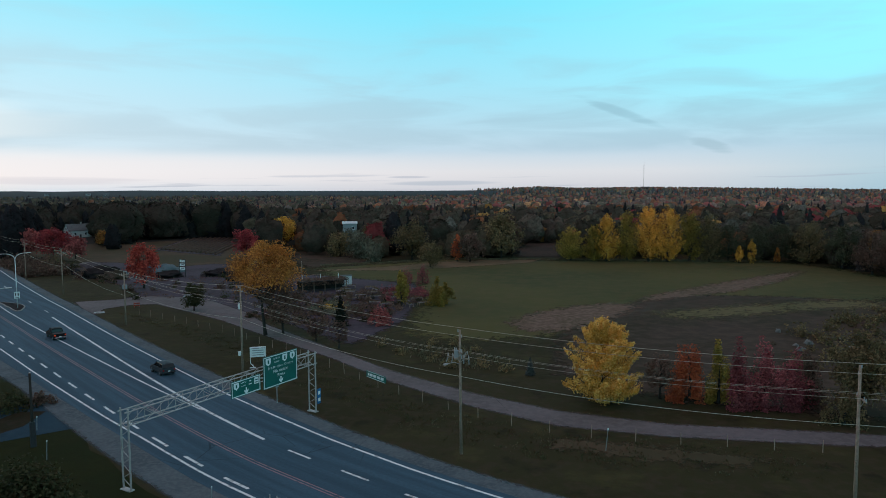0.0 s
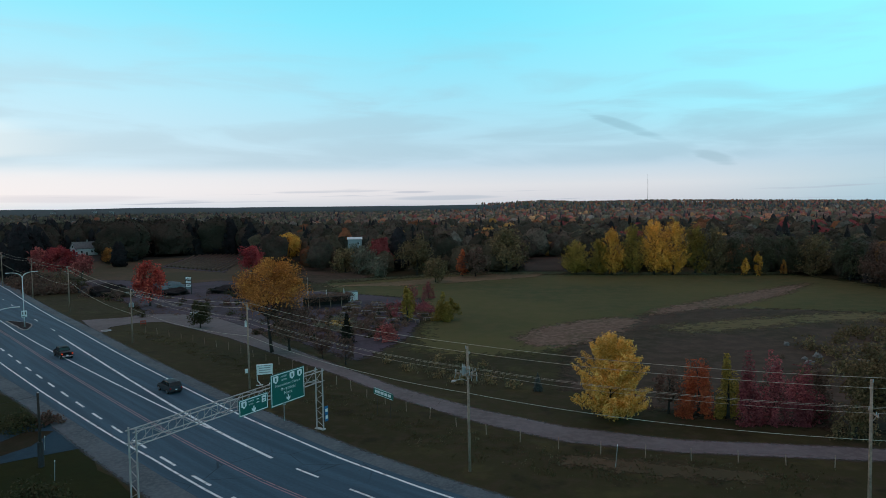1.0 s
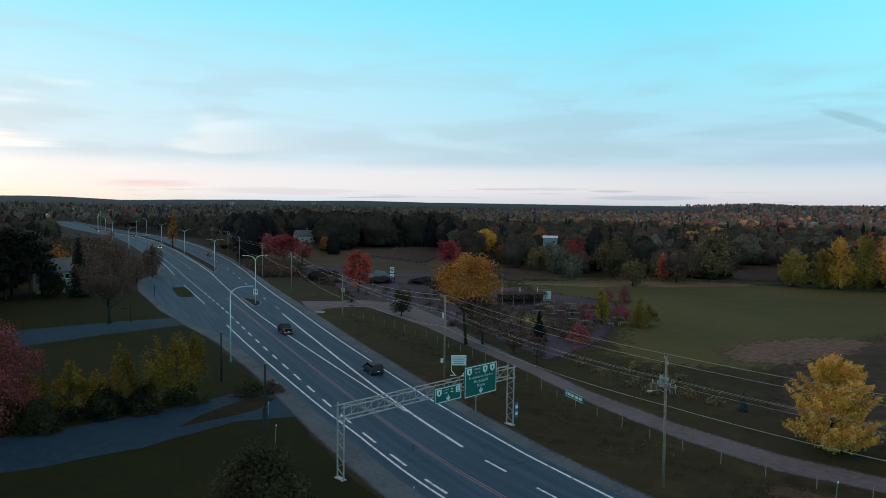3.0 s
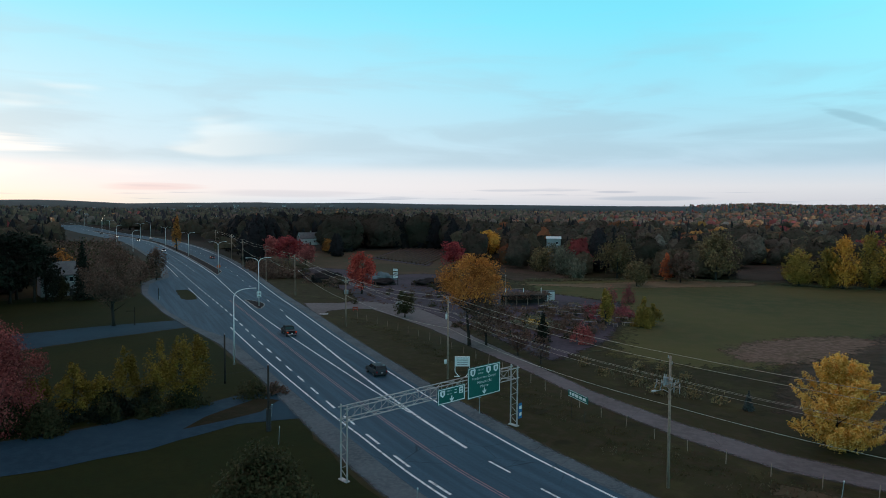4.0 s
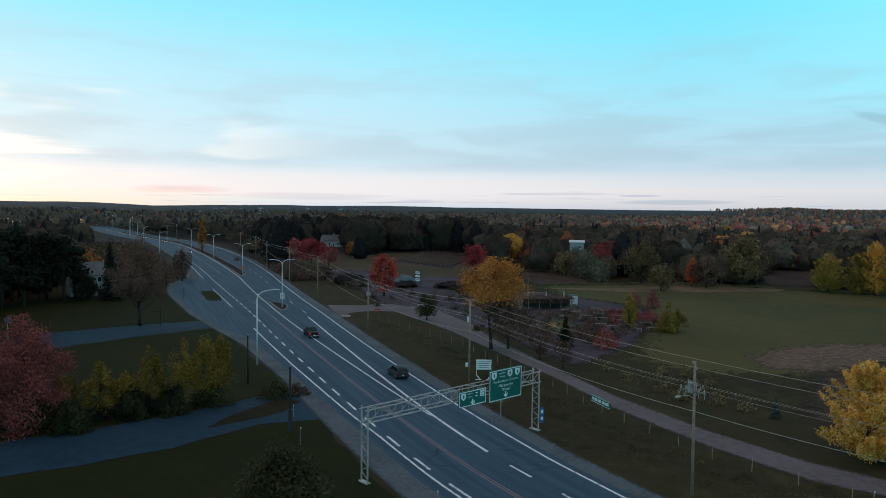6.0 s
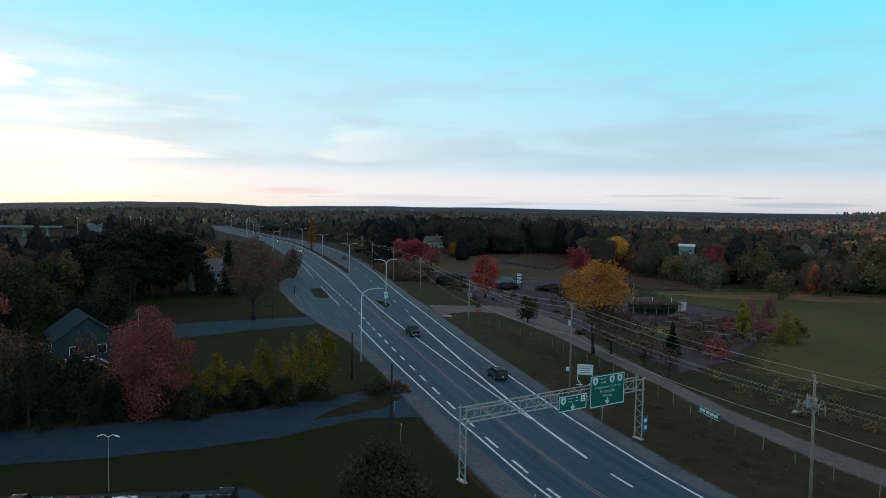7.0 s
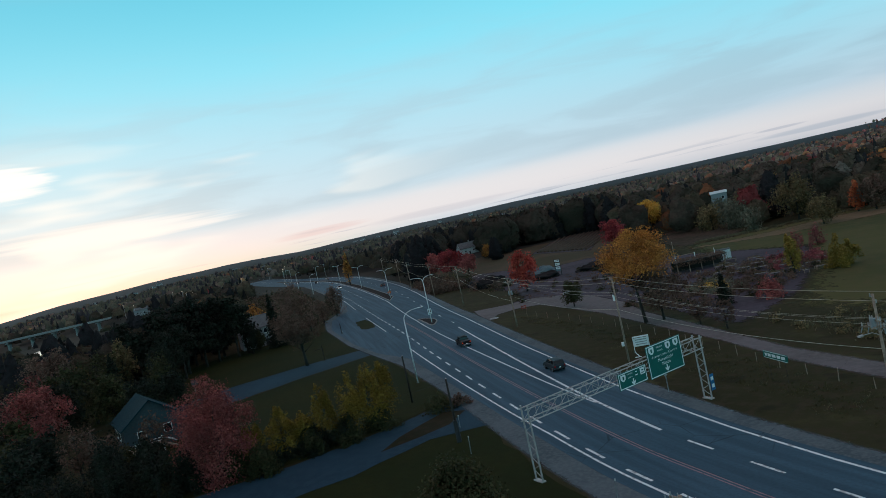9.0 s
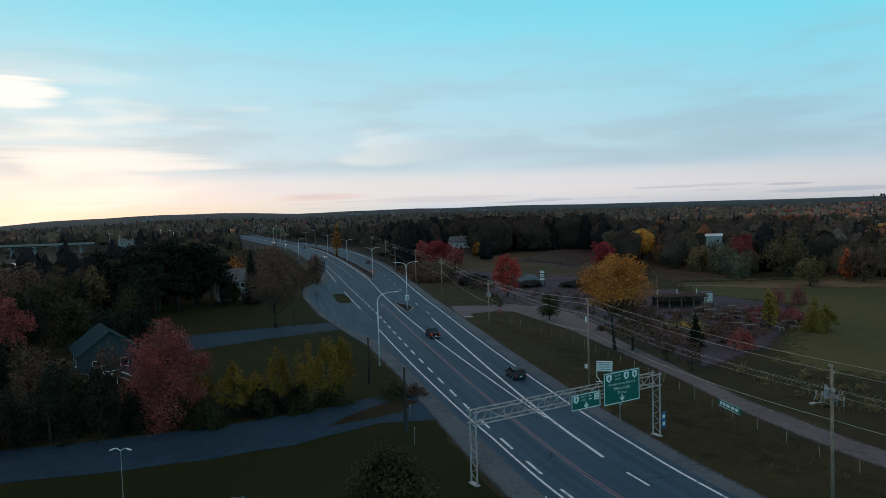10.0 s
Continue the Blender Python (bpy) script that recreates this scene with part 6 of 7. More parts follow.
wire((-11.8, 63, 9.0), (-8.0, 75.0, 0.05), 0.0, 0.005, M_BARK, "thin guy wire anchored in the verge", "guy_wire")

for x, y, h, label in ((-54.6, 56.5, 7.6, "short dark wooden pole with a black wrap at its foot"), (-74.6, 68.8, 7.2, "short weathered wooden pole by the drive")):
    ob = thing("wooden_pole", pose(x, y, 0), label, "pole")
    part("pole", rod(bmesh.new(), (0, 0, -0.1), (0, 0, h), 0.15, 0.11, 10), M_BARK, ob, smooth=True)
    part("cap", rod(bmesh.new(), (0, 0, h), (0, 0, h + 0.08), 0.12, 0.05, 10), M_GALV, ob)
    if x > -60:
        part("wrap", rod(bmesh.new(), (0, 0, 0), (0, 0, 2.6), 0.30, 0.26, 10), M_DARK, ob, "black plastic wrap")
ob = thing("utility_pole", pose(-15.6, 31.4, 0, 0, 0, 168), "wooden utility pole with a pair of crossarms beside the lawn", "utility pole", "utility poles")
part("pole", rod(bmesh.new(), (0, 0, -0.15), (0, 0, 9.5), 0.15, 0.11, 12), M_WOOD, ob, smooth=True)
part("conduit", rod(bmesh.new(), (0.16, -0.06, 0.0), (0.14, -0.06, 8.6), 0.035, n=6), M_LAMP, ob, "pale conduit pipe")
for y in (-0.22, 0.22):
    arm = part("crossarm", box(bmesh.new(), 0, y, 9.2, 1.7, 0.1, 0.12, bevel=0.012), M_WOOD, ob)
    for x in (-0.75, -0.3, 0.3, 0.75):
        part("insulator", rod(bmesh.new(), (x, y, 9.26), (x, y, 9.48), 0.05, 0.03, 8), M_SIGNBACK, arm)
part("strut", rod(bmesh.new(), (0.5, 0, 9.1), (0, 0, 8.5), 0.02, n=5), M_GALV, ob)
part("strut", rod(bmesh.new(), (-0.5, 0, 9.1), (0, 0, 8.5), 0.02, n=5), M_GALV, ob)
ob = thing("lawn_post", pose(-127.8, 93.6, 0, 0, 0, 48), "dark post with a short crossbar on the lawn", "post")
part("post", box(bmesh.new(), 0, 0, 1.9, 0.16, 0.16, 4.0, bevel=0.02), M_BARK, ob)
part("crossbar", box(bmesh.new(), -0.75, 0, 3.1, 1.9, 0.12, 0.16, bevel=0.02), M_BARK, ob)
ob = thing("marker_post", pose(-157.0, 122.7, 0, 0, 0, 30), "slim dark post with a pale foot beside the road entrance", "post")
part("post", box(bmesh.new(), 0, 0, 1.6, 0.2, 0.12, 3.2, bevel=0.02), M_DARK, ob)
part("foot", box(bmesh.new(), 0.25, -0.1, 0.5, 0.2, 0.16, 1.0, bevel=0.02), M_SIGNBACK, ob, "pale foot")
wire((-54.6, 56.5, 7.3), (-90, 20, 6.0), 1.0, 0.010, M_DARK, "thin slack service wire over the hedge", "service_wire")
for x, y, h in ((-50.5, 53.7, 1.9), (-58.0, 60.6, 1.5), (2.0, 66.5, 2.2), (-29.4, 47.4, 1.9)):
    ob = thing("marker_stake", pose(x, y, 0, 3, 4, 20), "thin pale wooden marker stake in the verge", "stake")
    part("stake", box(bmesh.new(), 0, 0, h / 2 - 0.1, 0.07, 0.05, h + 0.2, bevel=0.01), M_SIGNBACK, ob)
    part("tip", box(bmesh.new(), 0, 0, h + 0.06, 0.09, 0.07, 0.16, bevel=0.01), M_SIGNW, ob, "white tip")


# ---- cars ----
PAINT = {}


def paint(name, c, rough=0.42):
    if name not in PAINT:
        PAINT[name] = plain(c, 3.0, 0.06, rough, 0.0, name=name + "_car_paint", spec=0.04)
    return PAINT[name]


PROFILES = {
    "sedan": dict(l=4.6, w=1.8, body=[(-2.3, 0.28), (-2.3, 0.80), (-2.1, 0.96), (-1.5, 1.0), (0.9, 0.98), (1.9, 0.86), (2.25, 0.68), (2.3, 0.28)], cab=[(-1.75, 0.98), (-1.15, 1.40), (0.2, 1.44), (1.05, 0.96)]),
    "hatch": dict(l=4.0, w=1.75, body=[(-2.0, 0.28), (-2.02, 0.85), (-1.9, 1.0), (0.8, 1.0), (1.7, 0.88), (1.98, 0.68), (2.0, 0.28)], cab=[(-1.95, 0.98), (-1.6, 1.42), (0.2, 1.48), (1.05, 0.98)]),
    "suv": dict(l=4.7, w=1.9, body=[(-2.35, 0.34), (-2.36, 0.95), (-2.2, 1.1), (0.9, 1.1), (2.0, 1.0), (2.32, 0.8), (2.35, 0.34)], cab=[(-2.25, 1.08), (-1.95, 1.66), (0.15, 1.72), (1.05, 1.08)]),
    "pickup": dict(l=5.7, w=2.0, body=[(-2.85, 0.45), (-2.85, 1.10), (-2.8, 1.16), (1.2, 1.16), (2.5, 1.08), (2.82, 0.9), (2.85, 0.45)], cab=[(-0.95, 1.14), (-0.75, 1.82), (0.75, 1.86), (1.45, 1.14)]),
}


def prism(bm, pts, w, taper=0.0, top=None):
    """An (x, z) outline drawn out across y, narrower towards its top by taper."""
    zs = [p[1] for p in pts]
    lo, hi = min(zs), max(zs)
    rings = []
    for s in (-1, 1):
        rings.append([bm.verts.new((x, s * (w / 2 - taper * (z - lo) / max(hi - lo, 1e-6)), z)) for x, z in pts])
    bm.faces.new(rings[0])
    bm.faces.new(rings[1][::-1])
    n = len(pts)
    for k in range(n):
        bm.faces.new((rings[0][(k + 1) % n], rings[0][k], rings[1][k], rings[1][(k + 1) % n]))
    bmesh.ops.recalc_face_normals(bm, faces=bm.faces)
    return bm


def car(kind, m, mat, label, group="", lit="", category="car"):
    p = PROFILES[kind]
    ob = thing("pickup_truck" if kind == "pickup" else "car", m, label, category, group)
    w = p["w"]
    bm = prism(bmesh.new(), p["body"], w, 0.06)
    bmesh.ops.bevel(bm, geom=list(bm.edges), offset=0.13, segments=3, affect="EDGES", profile=0.6)
    body = part("body", bm, mat, ob, smooth=False)
    cab = p["cab"]
    bm = prism(bmesh.new(), cab, w - 0.12, 0.20)
    bmesh.ops.bevel(bm, geom=list(bm.edges), offset=0.11, segments=3, affect="EDGES", profile=0.6)
    part("window_glass", bm, M_GLASS, ob, "dark tinted glass")
    (xa, za), (xb, zb), (xc, zc), (xd, zd) = cab
    bm = bmesh.new()
    rows = []
    for i in range(7):
        u = i / 6
        x = xb - 0.10 + (xc - xb + 0.24) * u
        rows.append([bm.verts.new((x, (w / 2 - 0.21) * v / 3, zb + (zc - zb) * u + 0.055 - 0.10 * (2 * u - 1) ** 4 - 0.055 * (v / 3) ** 2)) for v in range(-3, 4)])
    for r, q in zip(rows, rows[1:]):
        for k in range(6):
            bm.faces.new((r[k], q[k], q[k + 1], r[k + 1]))
    low = bmesh.ops.extrude_edge_only(bm, edges=[e for e in bm.edges if e.is_boundary])
    bmesh.ops.translate(bm, vec=(0, 0, -0.05), verts=[v for v in low["geom"] if isinstance(v, bmesh.types.BMVert)])
    part("roof", bm, mat, ob, smooth=True)
    for s in (-1, 1):
        y0, y1 = s * (w / 2 - 0.07), s * (w / 2 - 0.25)
        for lower, upper in (((xd, y0, zd), (xc, y1, zc)), ((xa, y0, za), (xb, y1, zb)), (((xb + xc) / 2 - 0.1, y0, (za + zd) / 2), ((xb + xc) / 2 - 0.05, y1, (zb + zc) / 2))):
            part("pillar", tube(bmesh.new(), [lower, upper], 0.048, 5), mat, ob)
        part("mirror", box(bmesh.new(), xd - 0.15, s * (w / 2 + 0.06), zd + 0.08, 0.14, 0.2, 0.14, bevel=0.03), mat, ob)
    L = p["l"] / 2
    zl = p["body"][1][1] - 0.14
    for s in (-1, 1):
        part("headlight", box(bmesh.new(), L - 0.10, s * (w / 2 - 0.30), p["body"][-2][1] - 0.02, 0.20, 0.36, 0.16, bevel=0.03), M_HEAD if lit == "front" else M_CHROME, ob)
        part("tail_light", box(bmesh.new(), -L + 0.04, s * (w / 2 - 0.18), zl, 0.14, 0.22, 0.26, bevel=0.03), M_TAIL if lit == "rear" else paint("tail_red", (0.22, 0.012, 0.012)), ob)
        for fx in (L - 0.85, -L + 0.9):
            r = 0.38 if kind in ("suv", "pickup") else 0.33
            tyre = part("wheel", rod(bmesh.new(), (fx, s * (w / 2 - 0.20), r), (fx, s * (w / 2 + 0.01), r), r, n=18), M_RUBBER, ob)
            part("rim", rod(bmesh.new(), (fx, s * (w / 2 - 0.05), r), (fx, s * (w / 2 + 0.025), r), r * 0.62, n=12), M_CHROME, tyre)
    part("bumper", box(bmesh.new(), L - 0.03, 0, 0.46, 0.14, w - 0.2, 0.2, bevel=0.05), M_DARK, ob)
    part("bumper", box(bmesh.new(), -L + 0.03, 0, 0.5, 0.14, w - 0.2, 0.2, bevel=0.05), M_CHROME if kind == "pickup" else M_DARK, ob)
    part("plate_bar", box(bmesh.new(), -L - 0.03, 0, 0.68, 0.03, 0.32, 0.13), M_SIGNW, ob)
    if kind == "pickup":
        part("cargo_bed", box(bmesh.new(), -1.95, 0, 1.17, 1.65, w - 0.34, 0.05), M_DARK, ob, "black open cargo bed")
    return ob


def on_road(s, off, back=False):
    q = road_point(s, off)
    far = math.hypot(q[0], q[1])
    return pose(q[0], q[1], 0.072 + float(ground_height(q[0], q[1])) + 0.16 * min(1.0, max(0.0, (far - 380) / 120)), 0, 0, road_turn(s) + (180 if back else 0))


car("pickup", on_road(184, 2.9), paint("black", (0.012, 0.013, 0.015)), "black pickup truck with red tail lights on the highway", lit="rear", category="pickup truck")
car("suv", on_road(146.5, 7.4), paint("slate", (0.030, 0.040, 0.048)), "dark slate car in the outer highway lane")
far_cars = ((395, 17.5, False, "rear"), (455, 2.0, True, "front"), (575, 3.0, True, "front"), (640, 2.5, True, "front"), (590, 15, False, "rear"), (690, 3.0, True, "front"))
for k, (s, off, back, lit) in enumerate(far_cars):
    car(("sedan", "suv", "hatch")[k % 3], on_road(s, off, back), paint(("slate", "silver", "black")[k % 3], ((0.03, 0.04, 0.048), (0.30, 0.32, 0.33), (0.012, 0.013, 0.015))[k % 3]), "distant car with its lamps lit on the highway", "distant cars on the highway", lit)

tagged(patch("parking_lot", [(-69, 16.0), (-66.5, 19.4), (-58.7, 27.6), (-52.0, 35.0), (-49.2, 34.8), (-30, 16), (-46, -6)], 0.04, M_DRIVE, 0.05), "dark asphalt parking lot with painted bays", "parking lot", kind="structure")
lot = bpy.data.objects["parking_lot"]
row_a, row_b = Vector((-64.2, 18.8, 0)), Vector((-50.2, 33.6, 0))
along = (row_b - row_a).normalized()
nose = Vector((along.y, -along.x, 0))
lot_turn = math.degrees(math.atan2(nose.y, nose.x))
ROW = [("sedan", "pearl", (0.40, 0.42, 0.43), "white sedan"), ("suv", "black", (0.012, 0.013, 0.015), "black car"), ("sedan", "graphite", (0.030, 0.038, 0.038), "dark grey sedan"), ("hatch", "maroon", (0.10, 0.008, 0.022), "dark red hatchback"),
       ("sedan", "ink", (0.02, 0.026, 0.032), "blue-black sedan"), ("suv", "white", (0.66, 0.69, 0.70), "white crossover with dark windows"), ("sedan", "steel", (0.032, 0.04, 0.044), "steel grey sedan"), ("sedan", "black", (0.012, 0.013, 0.015), "black sedan"),
       ("suv", "blue_grey", (0.05, 0.07, 0.085), "blue-grey sport utility car"), ("suv", "black", (0.012, 0.013, 0.015), "black sport utility car")]
for k, (kind, nm, c, words) in enumerate(ROW):
    p = row_a + along * (0.6 + 2.06 * k) + nose * (2.7 + 0.25 * math.sin(k * 2.4))
    flip = 180 if k in (5, 8) else 0
    car(kind, pose(p.x, p.y, 0.042, 0, 0, lot_turn + flip + 2.0 * math.sin(k * 1.7)) @ Matrix.Diagonal((0.9, 0.86, 0.95, 1)), paint(nm, c), words + " parked in a marked bay", "cars parked in a row")
for k in range(12):
    p = row_a + along * (-0.45 + 2.06 * k)
    bm = bmesh.new()
    e = p + nose * 5.2
    side = along * 0.06
    f = bm.faces.new([bm.verts.new(v) for v in ((p - side).to_tuple(), (e - side).to_tuple(), (e + side).to_tuple(), (p + side).to_tuple())])
    if f.normal.z < 0:
        f.normal_flip()
    bmesh.ops.translate(bm, vec=(0, 0, 0.046), verts=bm.verts)
    part("bay_line", bm, M_WHITE, lot)
ob = thing("light_bollard", pose(-46.8, 33.4, 0), "short white bollard light beside the parking lot", "bollard")
part("post", rod(bmesh.new(), (0, 0, 0), (0, 0, 0.8), 0.09, n=10), M_DARK, ob)
part("lamp", rod(bmesh.new(), (0, 0, 0.35), (0, 0, 0.58), 0.12, n=10), M_LIT, ob)
part("lamp", rod(bmesh.new(), (0, 0, 0.8), (0, 0, 1.05), 0.12, n=10), M_LIT, ob)


# ---- houses ----
def gable(bm, w, d, z0, rise, over, thick=0.18):
    """A pitched roof slab pair with its ridge along x."""
    for s in (-1, 1):
        a = [(-w / 2 - over, s * (d / 2 + over), z0 - over * rise / (d / 2)), (w / 2 + over, s * (d / 2 + over), z0 - over * rise / (d / 2)), (w / 2 + over, 0, z0 + rise), (-w / 2 - over, 0, z0 + rise)]
        v = [bm.verts.new(p) for p in a] + [bm.verts.new((p[0], p[1], p[2] + thick)) for p in a]
        for f in ((0, 1, 2, 3), (7, 6, 5, 4), (0, 4, 5, 1), (1, 5, 6, 2), (2, 6, 7, 3), (3, 7, 4, 0)):
            bm.faces.new([v[i] for i in f])
    bmesh.ops.recalc_face_normals(bm, faces=bm.faces)
    return bm


def house(name, m, w, d, h, rise, wall_mat, roof_mat, label, windows, doors=(), chimney=None, over=0.45, category="house"):
    ob = thing(name, m, label, category)
    bm = bmesh.new()
    pts = [(-d / 2, 0.0), (d / 2, 0.0), (d / 2, h), (0, h + rise - 0.02), (-d / 2, h)]
    rings = [[bm.verts.new((sx * w / 2, y, z)) for y, z in pts] for sx in (-1, 1)]
    bm.faces.new(rings[0])
    bm.faces.new(rings[1])
    for k in range(5):
        bm.faces.new((rings[0][k], rings[0][(k + 1) % 5], rings[1][(k + 1) % 5], rings[1][k]))
    bmesh.ops.recalc_face_normals(bm, faces=bm.faces)
    part("wall", bm, wall_mat, ob)
    part("roof", gable(bmesh.new(), w, d, h, rise, over), roof_mat, ob)
    for side, u, z, ww, wh in windows:
        if side in ("f", "b"):
            s = -1 if side == "f" else 1
            c, sz, sp = (u, s * (d / 2 + 0.02), z), (ww, 0.10, wh), (ww - 0.16, 0.13, wh - 0.16)
        else:
            s = -1 if side == "l" else 1
            c, sz, sp = (s * (w / 2 + 0.02), u, z), (0.10, ww, wh), (0.13, ww - 0.16, wh - 0.16)
        fr = part("window", box(bmesh.new(), *c, *sz), M_SIGNW, ob)
        part("pane", box(bmesh.new(), *c, *sp), M_GLASS, fr)
        if side in ("f", "b"):
            part("sill", box(bmesh.new(), c[0], c[1], z - wh / 2 - 0.05, ww + 0.2, 0.2, 0.08), M_SIGNW, fr)
    for u, dw, dh in doors:
        part("door", box(bmesh.new(), u, -d / 2 - 0.02, dh / 2, dw, 0.1, dh, bevel=0.01), M_DARK, ob)
    if chimney:
        part("chimney", box(bmesh.new(), chimney[0], chimney[1], h + rise * 0.6 + 0.6, 0.7, 0.7, rise * 0.8 + 1.4, bevel=0.03), M_KERB, ob)
    return ob


house("house", pose(-303, 357, 0.0, 0, 0, 62), 13, 8, 4.6, 3.6, M_SIDING, M_SHINGLE, "white barn-roofed house at the wood's edge", [("l", -1.6, 2.4, 1.2, 1.4), ("l", 1.6, 2.4, 1.2, 1.4), ("l", 0, 5.6, 1.4, 1.4), ("f", -3, 2.4, 1.2, 1.4), ("f", 3, 2.4, 1.2, 1.4)], [(0, 1.0, 2.1)], (2, 0))
house("house", pose(-111.5, 309, 0.0, 0, 0, 20), 6.6, 9, 11.4, 0.8, M_FAR, M_SIDING, "pale tall building rising above the trees", [("f", 1.6, 9.4, 1.1, 1.3)], over=0.3, category="building")
house("house", pose(-189.5, 114.5, 0.0, 0, 0, 66), 9, 8, 6.2, 3.2, M_FAR, M_SHINGLE, "white two-storey house behind tall pines", [("f", -2.4, 1.8, 1.1, 1.5), ("f", 0.6, 1.8, 1.1, 1.5), ("f", -2.4, 4.7, 1.1, 1.5), ("f", 0.6, 4.7, 1.1, 1.5), ("f", 3.0, 4.7, 1.1, 1.5), ("r", 0, 4.7, 1.1, 1.5)], [(3.0, 1.0, 2.1)], (-2, 0.5))
blue = house("house", pose(-116.4, 47.5, 0.0, 0, 0, -14), 11, 9, 4.3, 3.4, M_BLUESIDE, M_TEALROOF, "blue-grey house with a teal shingle roof among trees", [("f", -3.2, 2.6, 1.4, 1.4), ("f", 0.4, 2.6, 1.4, 1.4), ("r", -2.0, 2.6, 1.3, 1.4), ("r", 2.0, 2.6, 1.3, 1.4)], [(2.8, 1.0, 2.1)])
deck = thing("deck", pose(-109.4, 43.0, 0.0, 0, 0, 76), "raised timber deck with white railings beside a house", "deck")
part("platform", box(bmesh.new(), 0, 0, 1.1, 6, 3.4, 0.18, bevel=0.02), M_WOOD, deck)
for x in (-2.9, -1.0, 1.0, 2.9):
    part("post", box(bmesh.new(), x, -1.6, 1.1, 0.12, 0.12, 2.3), M_SIGNW, deck)
    part("post", box(bmesh.new(), x, 1.6, 0.55, 0.12, 0.12, 1.1), M_WOOD, deck)
for z in (1.75, 2.2):
    part("rail", box(bmesh.new(), 0, -1.6, z, 6.0, 0.08, 0.08), M_SIGNW, deck)
for s in (-1, 1):
    part("rail", rod(bmesh.new(), (3.0, s * 0.7 - 0.7, 2.1), (5.0, s * 0.7 - 0.7, 0.9), 0.06, n=6), M_SIGNW, deck)
part("stair", box(bmesh.new(), 4.0, -0.7, 0.55, 2.3, 1.2, 0.16, Matrix.Rotation(0.5, 4, "Y")), M_WOOD, deck)
dish = thing("satellite_dish", pose(-107.6, 52.6, 0, 0, 0, 40), "small pale dish on a tall mast beside a house", "dish")
part("mast", rod(bmesh.new(), (0, 0, 0), (0, 0, 8.2), 0.06, 0.05, 8), M_GALV, dish)
part("bowl", rod(bmesh.new(), (0, -0.1, 8.3), (0.25, -0.35, 8.5), 0.12, 0.55, 16), M_DARK, dish)

# ---- plant nursery ----
def shed(x, y, turn):
    ob = thing("nursery_shed", pose(x, y, 0, 0, 0, turn), "long low dark timber shelter overgrown with brown creeper", "shed")
    for px in (-6, -3, 0, 3, 6):
        for py in (-1.9, 1.9):
            part("post", box(bmesh.new(), px, py, 1.5, 0.16, 0.16, 3.0), M_WOOD, ob)
    part("roof", box(bmesh.new(), 0, 0, 2.75, 13.0, 4.4, 0.22, Matrix.Rotation(0.05, 4, "X"), bevel=0.04), M_DARK, ob)
    part("wall", box(bmesh.new(), 0, 1.75, 1.3, 12.6, 0.14, 2.4), M_BARK, ob)
    rng = np.random.default_rng(77)
    p = np.stack([rng.uniform(-6.6, 6.6, 2600), rng.uniform(-2.4, 2.4, 2600), 2.85 + np.abs(rng.normal(0, 0.22, 2600))], 1)
    p[:700, 1] = -2.3 + rng.normal(0, 0.15, 700)
    p[:700, 2] = rng.uniform(1.6, 2.9, 700)
    quads("creeper", leaf_quads(p, 0.14, rng), L_BROWN, ob)
    for px in (-5.5, -0.5, 4.5):
        part("finial", box(bmesh.new(), px, 0, 3.6, 0.12, 0.12, 1.5), M_SIGNW, ob)
    part("beam", box(bmesh.new(), -3.0, 0, 4.2, 5.4, 0.1, 0.12), M_WOOD, ob)
    return ob


shed(-68.6, 168.0, 42)
ob = thing("storage_box", pose(-66.0, 178.2, 0, 0, 0, 25), "white storage container with a dark open doorway", "container")
part("body", box(bmesh.new(), 0, 0, 1.35, 3.6, 2.6, 2.6, bevel=0.05), M_SIDING, ob)
part("roof", box(bmesh.new(), 0, 0, 2.72, 3.8, 2.8, 0.12, bevel=0.03), M_DARK, ob)
part("door", box(bmesh.new(), -0.9, -1.31, 1.2, 1.2, 0.08, 2.1, bevel=0.02), M_DARK, ob)
for k in range(4):
    part("rib", box(bmesh.new(), 0.2 + 0.4 * k, -1.32, 1.35, 0.06, 0.06, 2.3), M_SIGNW, ob)
ob = thing("timber_mast", pose(-73.5, 166.0, 0), "bare pale timber mast in the nursery yard", "mast")
part("mast", rod(bmesh.new(), (0, 0, 0), (0, 0, 7.6), 0.12, 0.09, 8), M_WOOD, ob)
part("cap", rod(bmesh.new(), (0, 0, 7.6), (0, 0, 7.75), 0.13, 0.06, 8), M_GALV, ob)

rng = random.Random(21)
TABLE_SPOTS = []
for i in range(7):
    for j in range(4):
        TABLE_SPOTS.append((-64 + 4.2 * i + rng.uniform(-1.8, 1.8) + 1.0 * j, 158 - 2.2 * i + 4.6 * j + rng.uniform(-1.8, 1.8), 30 + rng.choice((0, 0, 90)) + rng.uniform(-25, 25)))
bench0 = thing("plant_bench", pose(0, 0, 0), "low pale timber bench crowded with potted plants", "bench", "plant benches")
part("top", box(bmesh.new(), 0, 0, 0.62, 2.6, 1.0, 0.08, bevel=0.01), M_BENCH, bench0)
for sx in (-1.35, 1.35):
    for sy in (-0.45, 0.45):
        part("leg", box(bmesh.new(), sx, sy, 0.3, 0.1, 0.1, 0.6), M_WOOD, bench0)
g = np.random.default_rng(8)
quads("foliage", leaf_quads(np.stack([g.uniform(-1.4, 1.4, 170), g.uniform(-0.5, 0.5, 170), 0.68 + np.abs(g.normal(0, 0.16, 170))], 1), 0.09, g), L_OLIVE, bench0)["kind"] = "stuff"
